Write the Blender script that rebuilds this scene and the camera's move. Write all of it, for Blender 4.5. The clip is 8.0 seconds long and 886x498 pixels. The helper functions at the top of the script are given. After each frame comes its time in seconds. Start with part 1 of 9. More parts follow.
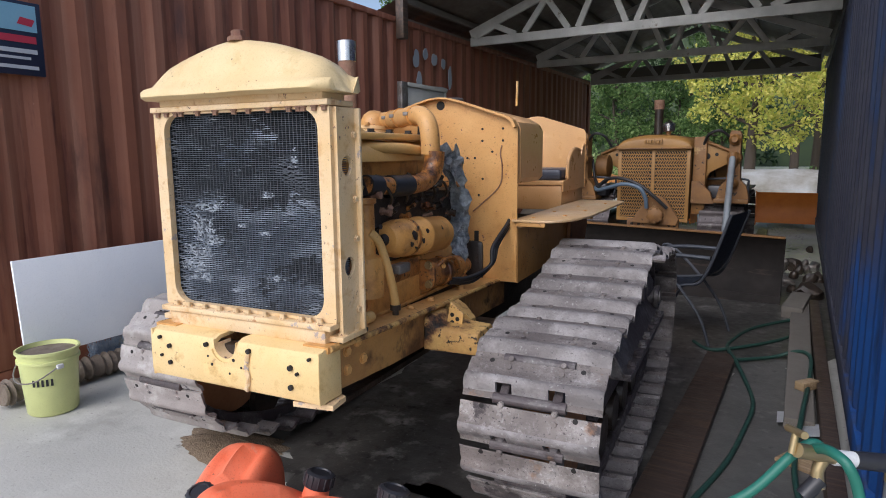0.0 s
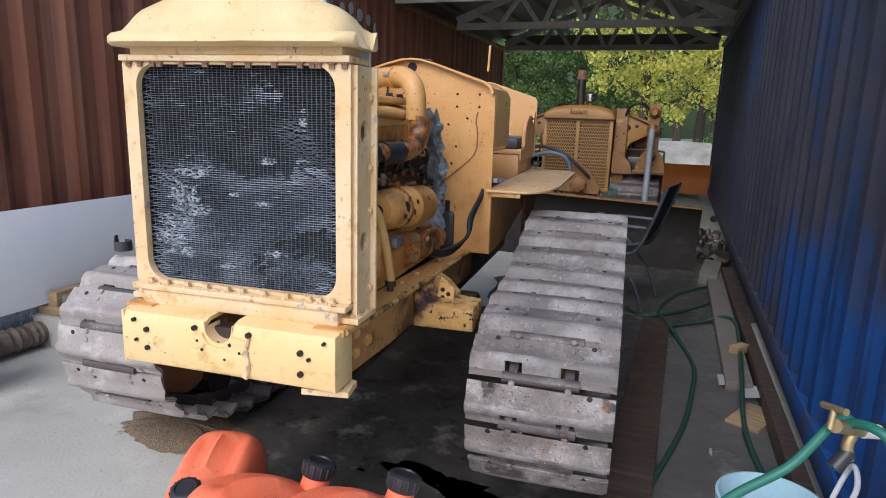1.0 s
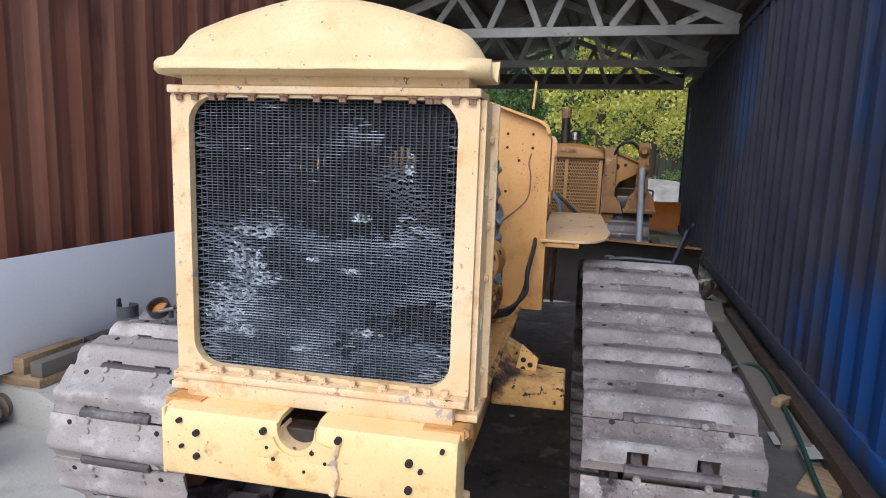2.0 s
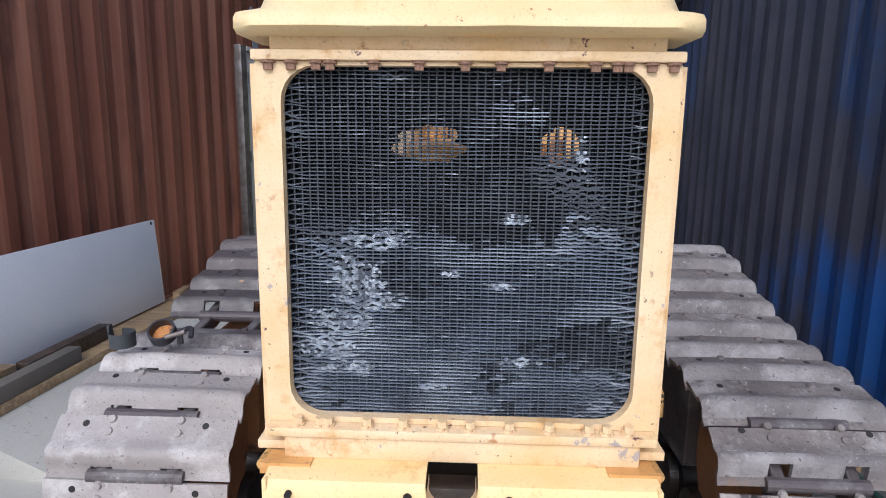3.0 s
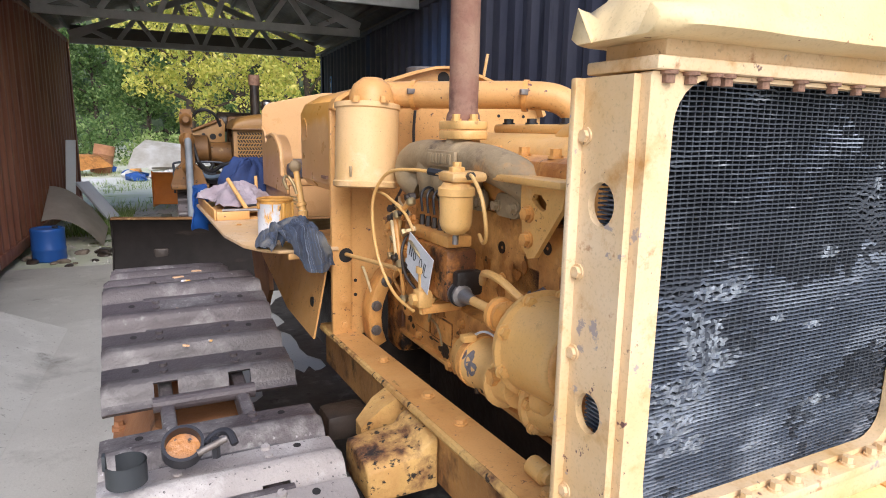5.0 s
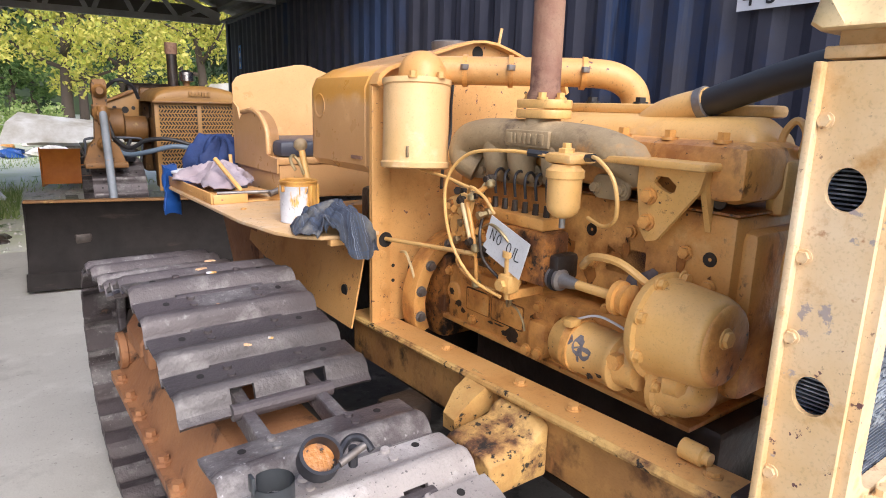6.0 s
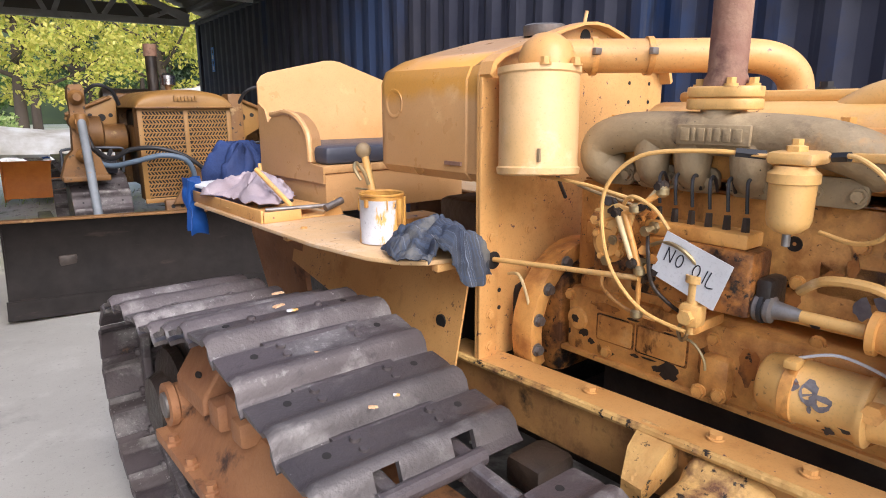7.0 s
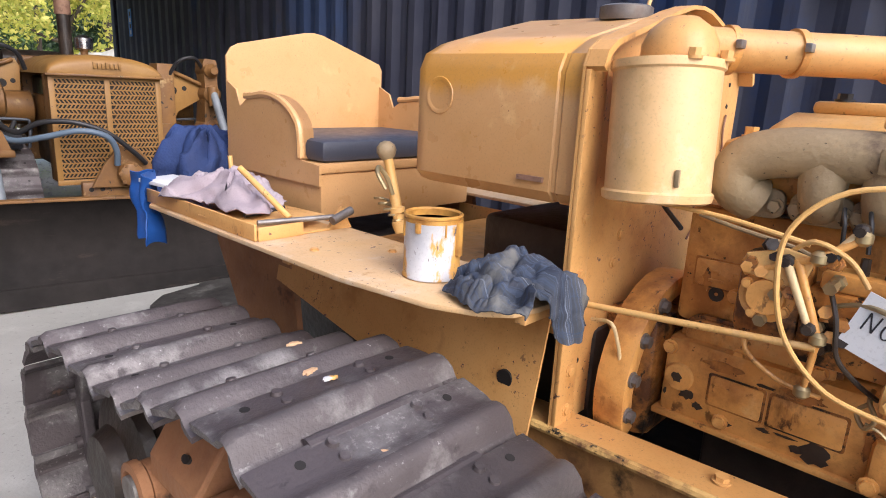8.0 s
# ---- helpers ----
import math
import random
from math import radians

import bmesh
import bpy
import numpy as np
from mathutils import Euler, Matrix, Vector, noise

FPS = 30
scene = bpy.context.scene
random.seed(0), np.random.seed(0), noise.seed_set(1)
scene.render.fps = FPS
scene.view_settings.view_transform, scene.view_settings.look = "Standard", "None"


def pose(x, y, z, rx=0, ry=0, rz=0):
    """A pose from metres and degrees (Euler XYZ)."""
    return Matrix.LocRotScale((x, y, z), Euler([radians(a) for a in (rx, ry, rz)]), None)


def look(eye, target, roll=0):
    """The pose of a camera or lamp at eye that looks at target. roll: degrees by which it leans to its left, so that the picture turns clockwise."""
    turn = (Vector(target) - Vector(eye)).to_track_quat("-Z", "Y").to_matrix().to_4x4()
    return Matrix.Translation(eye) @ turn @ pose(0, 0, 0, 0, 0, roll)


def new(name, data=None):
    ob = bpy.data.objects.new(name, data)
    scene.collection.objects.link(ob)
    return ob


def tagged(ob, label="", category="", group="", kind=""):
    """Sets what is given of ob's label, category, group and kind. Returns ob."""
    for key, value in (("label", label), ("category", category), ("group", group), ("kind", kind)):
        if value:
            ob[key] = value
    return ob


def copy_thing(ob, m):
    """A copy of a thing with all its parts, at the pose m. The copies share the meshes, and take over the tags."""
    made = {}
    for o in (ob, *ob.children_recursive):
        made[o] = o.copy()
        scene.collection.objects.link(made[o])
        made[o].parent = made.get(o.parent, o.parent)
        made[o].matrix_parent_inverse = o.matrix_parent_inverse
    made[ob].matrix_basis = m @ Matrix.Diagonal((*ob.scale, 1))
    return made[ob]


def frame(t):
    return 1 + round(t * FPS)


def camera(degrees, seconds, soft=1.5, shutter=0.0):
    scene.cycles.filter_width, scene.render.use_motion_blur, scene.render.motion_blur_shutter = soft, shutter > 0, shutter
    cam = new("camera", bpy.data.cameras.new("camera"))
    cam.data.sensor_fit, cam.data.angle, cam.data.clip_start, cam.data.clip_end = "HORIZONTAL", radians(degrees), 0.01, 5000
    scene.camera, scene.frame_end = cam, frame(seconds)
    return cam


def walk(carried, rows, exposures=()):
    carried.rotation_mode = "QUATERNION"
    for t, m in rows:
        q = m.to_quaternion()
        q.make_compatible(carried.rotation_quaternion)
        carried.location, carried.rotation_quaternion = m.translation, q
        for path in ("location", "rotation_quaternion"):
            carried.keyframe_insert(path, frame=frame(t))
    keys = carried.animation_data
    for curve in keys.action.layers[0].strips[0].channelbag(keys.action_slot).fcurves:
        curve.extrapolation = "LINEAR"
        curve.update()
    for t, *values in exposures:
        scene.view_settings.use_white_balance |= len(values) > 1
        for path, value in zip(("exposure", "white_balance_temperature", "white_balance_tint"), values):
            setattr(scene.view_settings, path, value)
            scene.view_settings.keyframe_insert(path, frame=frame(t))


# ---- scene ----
cam = camera(70.8, 8.0, soft=1.0)
SKY, SUN = 0.165, 1.15
PATH = [
    (0, (0.485, 0.229, 1.422), (-0.478, 1.956, 1.12), -0.5),
    (0.5, (0.297, 0.191, 1.424), (-0.584, 1.96, 1.117), 1.4),
    (1, (0.111, 0.185, 1.437), (-0.54, 2.03, 1.02), 1.8),
    (1.2, (0.018, 0.225, 1.437), (-0.584, 2.092, 1.05), 2.2),
    (2.3, (-0.555, 0.403, 1.46), (-0.976, 2.336, 1.166), 1.2),
    (2.5, (-0.664, 0.42, 1.473), (-0.991, 2.364, 1.138), 0.6),
    (3, (-0.937, 0.567, 1.445), (-1.141, 2.523, 1.082), 0.7),
    (3.5, (-1.167, 0.671, 1.47), (-1.223, 2.64, 1.124), 0.3),
    (4, (-1.467, 0.685, 1.496), (-1.137, 2.628, 1.155), 1.8),
    (4.5, (-1.686, 0.799, 1.486), (-1.102, 2.675, 1.114), 1.2),
    (4.7, (-1.764, 0.878, 1.482), (-1.109, 2.731, 1.113), 1.1),
    (5.8, (-2.236, 1.177, 1.494), (-1.201, 2.831, 1.057), 1.3),
    (6, (-2.28, 1.247, 1.487), (-1.224, 2.885, 1.04), 1.4),
    (6.5, (-2.338, 1.501, 1.471), (-1.263, 3.133, 1.048), -0.2),
    (7, (-2.438, 1.734, 1.471), (-1.295, 3.313, 1.024), -0.1),
    (7.5, (-2.493, 1.97, 1.521), (-1.191, 3.399, 1.011), 1.3),
    (8, (-2.446, 2.254, 1.492), (-1.113, 3.66, 0.995), 2.8),
]
walk(cam, [(t, look(eye, target, roll)) for t, eye, target, roll in PATH], [(0, 0.0, 5750, 12), (1.5, 0.08, 5650, 12), (3, 0.12, 5550, 13), (4.5, 0.36, 5800, 13), (6, 0.78, 6050, 14), (8, 0.84, 6000, 15)])

# ---- world, sun, exposure ----
world = bpy.data.worlds.new("overcast_sky")
scene.world = world
world.use_nodes = True
wn = world.node_tree.nodes
sky = wn.new("ShaderNodeTexSky")
sky.sky_type = "NISHITA"
sky.sun_disc = False
sky.sun_elevation = radians(40)
sky.sun_rotation = radians(186)
sky.air_density, sky.dust_density = 1.0, 4.0
wn["Background"].inputs["Strength"].default_value = SKY
desat = wn.new("ShaderNodeHueSaturation")
desat.inputs["Saturation"].default_value = 0.8
world.node_tree.links.new(sky.outputs[0], desat.inputs["Color"])
world.node_tree.links.new(desat.outputs[0], wn["Background"].inputs["Color"])
sun_data = bpy.data.lights.new("sun", "SUN")
sun_data.energy, sun_data.angle, sun_data.color = SUN, radians(50), (1.0, 0.96, 0.9)
sun = new("sun", sun_data)
sun.matrix_world = look((-1.9, -6.0, 8.0), (-1.0, 2.5, 0.8))


# ---- materials ----
def mat(name, base, rough=0.6, metal=0.0, vary=None, spots=(), bump=(40, 0.15), spec=0.5, coord="Object", rand=0.0, streak=None, scatter=False, grain=190, patches=()):
    """A weathered surface: base colour, a slow variation, spots of other colours, fine relief."""
    m = bpy.data.materials.new(name)
    m.use_nodes = True
    nt = m.node_tree
    n, link = nt.nodes, nt.links.new
    bsdf = n["Principled BSDF"]
    bsdf.inputs["Roughness"].default_value = rough
    bsdf.inputs["Metallic"].default_value = metal
    bsdf.inputs["Specular IOR Level"].default_value = spec
    tc = n.new("ShaderNodeTexCoord")
    out = tc.outputs[coord]
    if scatter:
        oinf = n.new("ShaderNodeObjectInfo")
        sc = n.new("ShaderNodeMath")
        sc.operation = "MULTIPLY"
        sc.inputs[1].default_value = 37.0
        link(oinf.outputs["Random"], sc.inputs[0])
        ad = n.new("ShaderNodeVectorMath")
        link(out, ad.inputs[0])
        link(sc.outputs[0], ad.inputs[1])
        out = ad.outputs[0]

    def noise_fac(scale, lo, hi, detail=6.0, stretch=None, rough_n=0.6):
        src = out
        if stretch:
            mp = n.new("ShaderNodeMapping")
            mp.inputs["Scale"].default_value = stretch
            link(out, mp.inputs["Vector"])
            src = mp.outputs[0]
        t = n.new("ShaderNodeTexNoise")
        t.inputs["Scale"].default_value, t.inputs["Detail"].default_value = scale, detail
        t.inputs["Roughness"].default_value = rough_n
        link(src, t.inputs["Vector"])
        r = n.new("ShaderNodeMapRange")
        r.inputs["From Min"].default_value, r.inputs["From Max"].default_value = lo, hi
        link(t.outputs["Fac"], r.inputs["Value"])
        return r.outputs[0]

    def mix(col, other, fac):
        x = n.new("ShaderNodeMix")
        x.data_type = "RGBA"
        if isinstance(col, tuple):
            x.inputs["A"].default_value = (*col, 1)
        else:
            link(col, x.inputs["A"])
        x.inputs["B"].default_value = (*other, 1)
        link(fac, x.inputs["Factor"])
        return x.outputs["Result"]

    col = base
    if rand:
        oi = n.new("ShaderNodeObjectInfo")
        r = n.new("ShaderNodeMapRange")
        r.inputs["To Max"].default_value = rand
        link(oi.outputs["Random"], r.inputs["Value"])
        col = mix(col, tuple(c * 0.45 for c in base), r.outputs[0])
    if vary:
        col = mix(col, vary[0], noise_fac(vary[1], 0.35, 0.68))
    if streak:
        col = mix(col, streak[0], noise_fac(streak[1], 0.48, 0.72, 4.0, streak[2]))
    for pc, centre, size, edge in patches:
        mp = n.new("ShaderNodeMapping")
        mp.inputs["Location"].default_value = tuple(-c / q for c, q in zip(centre, size))
        mp.inputs["Scale"].default_value = tuple(1 / q for q in size)
        link(out, mp.inputs["Vector"])
        ln = n.new("ShaderNodeVectorMath")
        ln.operation = "LENGTH"
        link(mp.outputs[0], ln.inputs[0])
        ad2 = n.new("ShaderNodeMath")
        ad2.operation = "MULTIPLY_ADD"
        link(noise_fac(3.0, 0.3, 0.7, 6.0, (1, 1.6, 0.6)), ad2.inputs[0])
        ad2.inputs[1].default_value = 0.9
        link(ln.outputs["Value"], ad2.inputs[2])
        r = n.new("ShaderNodeMapRange")
        r.inputs["From Min"].default_value, r.inputs["From Max"].default_value = 1.45 + edge, 1.45 - edge
        link(ad2.outputs[0], r.inputs["Value"])
        col = mix(col, pc, r.outputs[0])
    for s in spots:
        fac = noise_fac(s[1], s[2], s[3], 8.0, s[4] if len(s) > 4 else None, 0.65)
        if len(s) > 5:
            mk = n.new("ShaderNodeMath")
            mk.operation = "MULTIPLY"
            mk.use_clamp = True
            link(fac, mk.inputs[0])
            link(noise_fac(s[5][0], s[5][1], s[5][2], 3.0), mk.inputs[1])
            fac = mk.outputs[0]
        col = mix(col, s[0], fac)
    if not isinstance(col, tuple):
        col = mix(col, tuple(0.45 * c for c in base), noise_fac(grain, 0.54, 1.15, 3.0))
    if isinstance(col, tuple):
        bsdf.inputs["Base Color"].default_value = (*col, 1)
    else:
        link(col, bsdf.inputs["Base Color"])
    rr = n.new("ShaderNodeMapRange")
    t = n.new("ShaderNodeTexNoise")
    t.inputs["Scale"].default_value, t.inputs["Detail"].default_value = bump[0] * 0.3, 5.0
    link(out, t.inputs["Vector"])
    link(t.outputs["Fac"], rr.inputs["Value"])
    rr.inputs["To Min"].default_value, rr.inputs["To Max"].default_value = max(rough - 0.15, 0.03), min(rough + 0.2, 1)
    link(rr.outputs[0], bsdf.inputs["Roughness"])
    if bump[1]:
        b = n.new("ShaderNodeBump")
        b.inputs["Strength"].default_value, b.inputs["Distance"].default_value = bump[1], 0.01
        t2 = n.new("ShaderNodeTexNoise")
        t2.inputs["Scale"].default_value, t2.inputs["Detail"].default_value = bump[0], 8.0
        link(out, t2.inputs["Vector"])
        link(t2.outputs["Fac"], b.inputs["Height"])
        link(b.outputs[0], bsdf.inputs["Normal"])
    return m


PRIMER, RUST, GREASE = (0.13, 0.06, 0.06), (0.22, 0.08, 0.03), (0.015, 0.011, 0.009)
M = {}
M["cream"] = mat("faded_cream_paint", (0.69, 0.505, 0.25), 0.5, vary=((0.75, 0.60, 0.34), 4), spots=[((0.52, 0.36, 0.12), 7, 0.55, 0.8), ((0.48, 0.28, 0.10), 25, 0.60, 0.70, None, (6, 0.5, 0.62)), ((0.30, 0.13, 0.06), 45, 0.655, 0.69), ((0.12, 0.06, 0.04), 90, 0.66, 0.69, None, (7, 0.5, 0.62))])
M["cleaner"] = mat("pale_cream_yellow_canister_paint", (0.74, 0.49, 0.24), 0.4, vary=((0.66, 0.41, 0.16), 4), spots=[((0.48, 0.28, 0.10), 6, 0.60, 0.78), ((0.80, 0.60, 0.36), 5, 0.60, 0.72), ((0.25, 0.11, 0.05), 70, 0.67, 0.70)], bump=(50, 0.06))
M["engine_oily"] = mat("oil_soaked_engine_paint", (0.48, 0.20, 0.045), 0.32, vary=((0.30, 0.115, 0.03), 7), spots=[((0.10, 0.04, 0.018), 9, 0.48, 0.60), (GREASE, 8, 0.55, 0.62), (GREASE, 45, 0.58, 0.63)], bump=(60, 0.35))
M["frame_paint"] = mat("chipped_yellow_paint", (0.69, 0.475, 0.235), 0.5, vary=((0.77, 0.60, 0.39), 5), spots=[((0.52, 0.28, 0.09), 12, 0.54, 0.70), ((0.38, 0.15, 0.05), 26, 0.60, 0.70, None, (5, 0.46, 0.6)), (PRIMER, 15, 0.645, 0.655), ((0.40, 0.33, 0.30), 15, 0.625, 0.65), (PRIMER, 45, 0.63, 0.65, None, (4, 0.48, 0.56)), (GREASE, 130, 0.67, 0.69, None, (6, 0.45, 0.6))])
M["yellow"] = mat("ochre_yellow_paint", (0.67, 0.378, 0.135), 0.42, vary=((0.57, 0.29, 0.085), 3), spots=[((0.44, 0.20, 0.05), 6, 0.55, 0.75), ((0.30, 0.14, 0.05), 18, 0.60, 0.72, (1, 1, 0.4), (4, 0.45, 0.6)), (PRIMER, 34, 0.655, 0.67), ((0.10, 0.045, 0.03), 70, 0.60, 0.64, None, (5, 0.50, 0.62)), (GREASE, 120, 0.67, 0.69, None, (7, 0.45, 0.6))], bump=(60, 0.08))
M["tan"] = mat("tan_tank_paint", (0.64, 0.375, 0.165), 0.30, vary=((0.55, 0.30, 0.115), 2), spots=[((0.5, 0.27, 0.08), 8, 0.6, 0.8), ((0.74, 0.48, 0.22), 5, 0.62, 0.75), ((0.28, 0.12, 0.05), 60, 0.68, 0.70), (GREASE, 150, 0.70, 0.72, None, (5, 0.45, 0.6))], bump=(50, 0.06), patches=[((0.62, 0.305, 0.06), (-0.33, 1.60, 1.555), (0.5, 0.5, 0.05), 0.3)])
M["engine"] = mat("oily_orange_engine_paint", (0.76, 0.40, 0.12), 0.36, vary=((0.62, 0.285, 0.065), 4), spots=[((0.70, 0.42, 0.16), 7, 0.58, 0.72), ((0.34, 0.135, 0.035), 5, 0.50, 0.66), ((0.16, 0.06, 0.02), 11, 0.60, 0.72, (1, 1, 0.45)), ((0.09, 0.035, 0.015), 30, 0.60, 0.66, (1, 1, 0.6), (4, 0.50, 0.62)), (GREASE, 60, 0.62, 0.65, None, (5, 0.52, 0.62))], bump=(60, 0.22))
M["engine_pale"] = mat("pale_yellow_engine_paint", (0.74, 0.455, 0.165), 0.36, vary=((0.66, 0.37, 0.105), 5), spots=[((0.42, 0.20, 0.055), 6, 0.57, 0.74), ((0.80, 0.56, 0.27), 6, 0.60, 0.74), ((0.14, 0.06, 0.025), 36, 0.62, 0.67, None, (4, 0.52, 0.64)), (GREASE, 80, 0.64, 0.67, None, (5, 0.54, 0.64))], bump=(60, 0.1))
# Worn dusty paint; the grazing sky reflection is blended into its pale tones.
M["fender"] = mat("dusty_sky_sheen_fender_paint", (0.64, 0.41, 0.19), 0.42, vary=((0.60, 0.43, 0.27), 2.5), spots=[((0.68, 0.56, 0.42), 5, 0.56, 0.74), ((0.42, 0.22, 0.07), 14, 0.60, 0.72), (PRIMER, 34, 0.655, 0.67), (GREASE, 90, 0.63, 0.66, None, (6, 0.45, 0.6))], bump=(60, 0.08))
M["rail_web"] = mat("rust_brown_oily_web", (0.50, 0.27, 0.085), 0.5, vary=((0.26, 0.12, 0.045), 4), spots=[((0.10, 0.045, 0.02), 5, 0.50, 0.62), (GREASE, 6, 0.58, 0.68), ((0.30, 0.14, 0.05), 20, 0.60, 0.70, (1, 1, 0.3))], bump=(60, 0.25))
M["manifold"] = mat("heat_faded_manifold_paint", (0.40, 0.30, 0.165), 0.6, vary=((0.21, 0.15, 0.085), 4), spots=[((0.58, 0.44, 0.25), 4.0, 0.54, 0.70), ((0.50, 0.26, 0.08), 6, 0.62, 0.74), ((0.09, 0.055, 0.035), 7, 0.60, 0.74), (GREASE, 70, 0.66, 0.69)], bump=(80, 0.25))
M["rust"] = mat("rusty_stack_steel", (0.20, 0.09, 0.06), 0.75, vary=((0.32, 0.2, 0.13), 9), spots=[((0.1, 0.04, 0.03), 14, 0.55, 0.7)], bump=(90, 0.3))
M["chrome"] = mat("bright_chrome", (0.7, 0.7, 0.72), 0.25, 1.0, bump=(40, 0.02))
M["steel"] = mat("dull_bare_steel", (0.30, 0.29, 0.28), 0.5, 0.7, vary=((0.16, 0.13, 0.11), 12))
M["track_oily"] = mat("oil_darkened_track_steel", (0.105, 0.086, 0.088), 0.46, 0.15, vary=((0.065, 0.055, 0.058), 5), spots=[((0.27, 0.255, 0.245), 5, 0.50, 0.74), ((0.36, 0.34, 0.33), 80, 0.58, 0.68, None, (5, 0.5, 0.64)), ((0.035, 0.028, 0.03), 8, 0.62, 0.66), ((0.20, 0.11, 0.06), 8, 0.66, 0.74)], bump=(110, 0.25), rand=0.5, scatter=True)
M["track_oily_worn"] = mat("scuffed_oily_grouser_steel", (0.125, 0.106, 0.106), 0.5, 0.15, vary=((0.075, 0.062, 0.063), 6), spots=[((0.36, 0.34, 0.325), 4, 0.54, 0.72), ((0.24, 0.23, 0.22), 30, 0.60, 0.74), ((0.42, 0.40, 0.40), 80, 0.62, 0.68, None, (5, 0.5, 0.62)), ((0.05, 0.04, 0.042), 9, 0.60, 0.66)], bump=(110, 0.25), rand=0.5, scatter=True)
M["track"] = mat("worn_dusty_track_steel", (0.25, 0.218, 0.20), 0.62, 0.15, vary=((0.11, 0.092, 0.087), 4), spots=[((0.40, 0.37, 0.35), 5, 0.50, 0.70), ((0.40, 0.38, 0.37), 70, 0.54, 0.68, None, (5, 0.42, 0.6)), ((0.05, 0.04, 0.042), 8, 0.62, 0.66), ((0.24, 0.13, 0.07), 7, 0.62, 0.72), ((0.06, 0.05, 0.05), 110, 0.60, 0.64), ((0.055, 0.045, 0.045), 4.5, 0.60, 0.66)], bump=(110, 0.3), rand=0.3, scatter=True)
M["track_wet"] = mat("oil_soaked_track_steel", (0.085, 0.072, 0.072), 0.40, 0.15, vary=((0.048, 0.04, 0.041), 6), spots=[((0.15, 0.135, 0.13), 7, 0.56, 0.72), ((0.32, 0.31, 0.30), 90, 0.63, 0.68, None, (6, 0.5, 0.62))], bump=(110, 0.25), rand=0.4, scatter=True)
M["track_wet_worn"] = mat("oil_soaked_grouser_steel", (0.13, 0.115, 0.112), 0.45, 0.15, vary=((0.05, 0.043, 0.043), 7), spots=[((0.24, 0.225, 0.215), 6, 0.52, 0.74)], bump=(110, 0.25), rand=0.4, scatter=True)
M["dried_drip"] = mat("dried_peach_paint", (0.66, 0.42, 0.24), 0.6, vary=((0.58, 0.36, 0.20), 60))
M["dark_hole"] = mat("dark_greasy_hole", (0.012, 0.01, 0.009), 0.7)
M["track_frame"] = mat("orange_rusty_track_frame", (0.38, 0.185, 0.08), 0.7, vary=((0.24, 0.105, 0.048), 5), spots=[((0.06, 0.035, 0.025), 7, 0.60, 0.7)], bump=(60, 0.3))
M["primer_grey"] = mat("bare_grey_metal_patch", (0.13, 0.115, 0.12), 0.5, vary=((0.22, 0.20, 0.20), 30), spots=[((0.20, 0.08, 0.03), 40, 0.60, 0.68)])
M["grease"] = mat("black_greasy_metal", GREASE, 0.4, vary=((0.05, 0.035, 0.025), 8), bump=(50, 0.3))
M["black_rubber"] = mat("black_rubber", (0.02, 0.02, 0.022), 0.45, bump=(80, 0.05))
M["blue_rubber"] = mat("blue_grey_hydraulic_hose", (0.10, 0.14, 0.19), 0.5)
M["core_dust"] = mat("dusty_blue_grey_core", (0.075, 0.088, 0.112), 0.7, vary=((0.025, 0.03, 0.038), 5), bump=(60, 0.1))
M["core_dark"] = mat("black_radiator_core", (0.013, 0.014, 0.018), 0.6)
M["bumper"] = mat("chipped_bumper_paint", (0.76, 0.53, 0.22), 0.48, vary=((0.80, 0.60, 0.30), 4), spots=[((0.50, 0.28, 0.08), 9, 0.56, 0.72), ((0.36, 0.16, 0.06), 24, 0.62, 0.68, None, (5, 0.48, 0.6)), ((0.16, 0.07, 0.04), 60, 0.65, 0.68, None, (5, 0.46, 0.6))])
M["grimy_cast"] = mat("grimy_rusty_cast_yellow", (0.68, 0.44, 0.15), 0.6, vary=((0.45, 0.24, 0.07), 6), spots=[((0.16, 0.07, 0.03), 7, 0.50, 0.60), (GREASE, 7, 0.59, 0.65), (GREASE, 40, 0.58, 0.63)], bump=(60, 0.5))
# Dusty track steel made paler, with the sunlight on the left front shoes included.
M["track_pale"] = mat("dusty_sunlit_shoe_steel", (0.40, 0.365, 0.345), 0.65, 0.1, vary=((0.27, 0.24, 0.225), 5), spots=[((0.54, 0.51, 0.49), 6, 0.52, 0.70), ((0.13, 0.12, 0.135), 7, 0.64, 0.68), ((0.26, 0.16, 0.10), 9, 0.64, 0.74), ((0.09, 0.08, 0.08), 110, 0.62, 0.66)], bump=(110, 0.3), rand=0.25, scatter=True)
M["track_worn"] = mat("pale_worn_grouser_steel", (0.225, 0.205, 0.20), 0.6, 0.15, vary=((0.13, 0.115, 0.113), 5), spots=[((0.36, 0.34, 0.335), 6, 0.48, 0.74), ((0.11, 0.095, 0.095), 5, 0.54, 0.68), ((0.40, 0.39, 0.38), 70, 0.58, 0.68, None, (5, 0.42, 0.6)), ((0.07, 0.06, 0.06), 90, 0.62, 0.66)], bump=(110, 0.3), rand=0.3, scatter=True)
# Dirty dozer yellows; the roof's shade is mixed into both base colours.
M["dozer_paint"] = mat("dirty_shade_darkened_paint", (0.24, 0.115, 0.03), 0.55, vary=((0.14, 0.066, 0.02), 3), spots=[((0.14, 0.07, 0.03), 5, 0.52, 0.68), (GREASE, 16, 0.62, 0.66), ((0.42, 0.27, 0.10), 6, 0.62, 0.72)], bump=(50, 0.2))
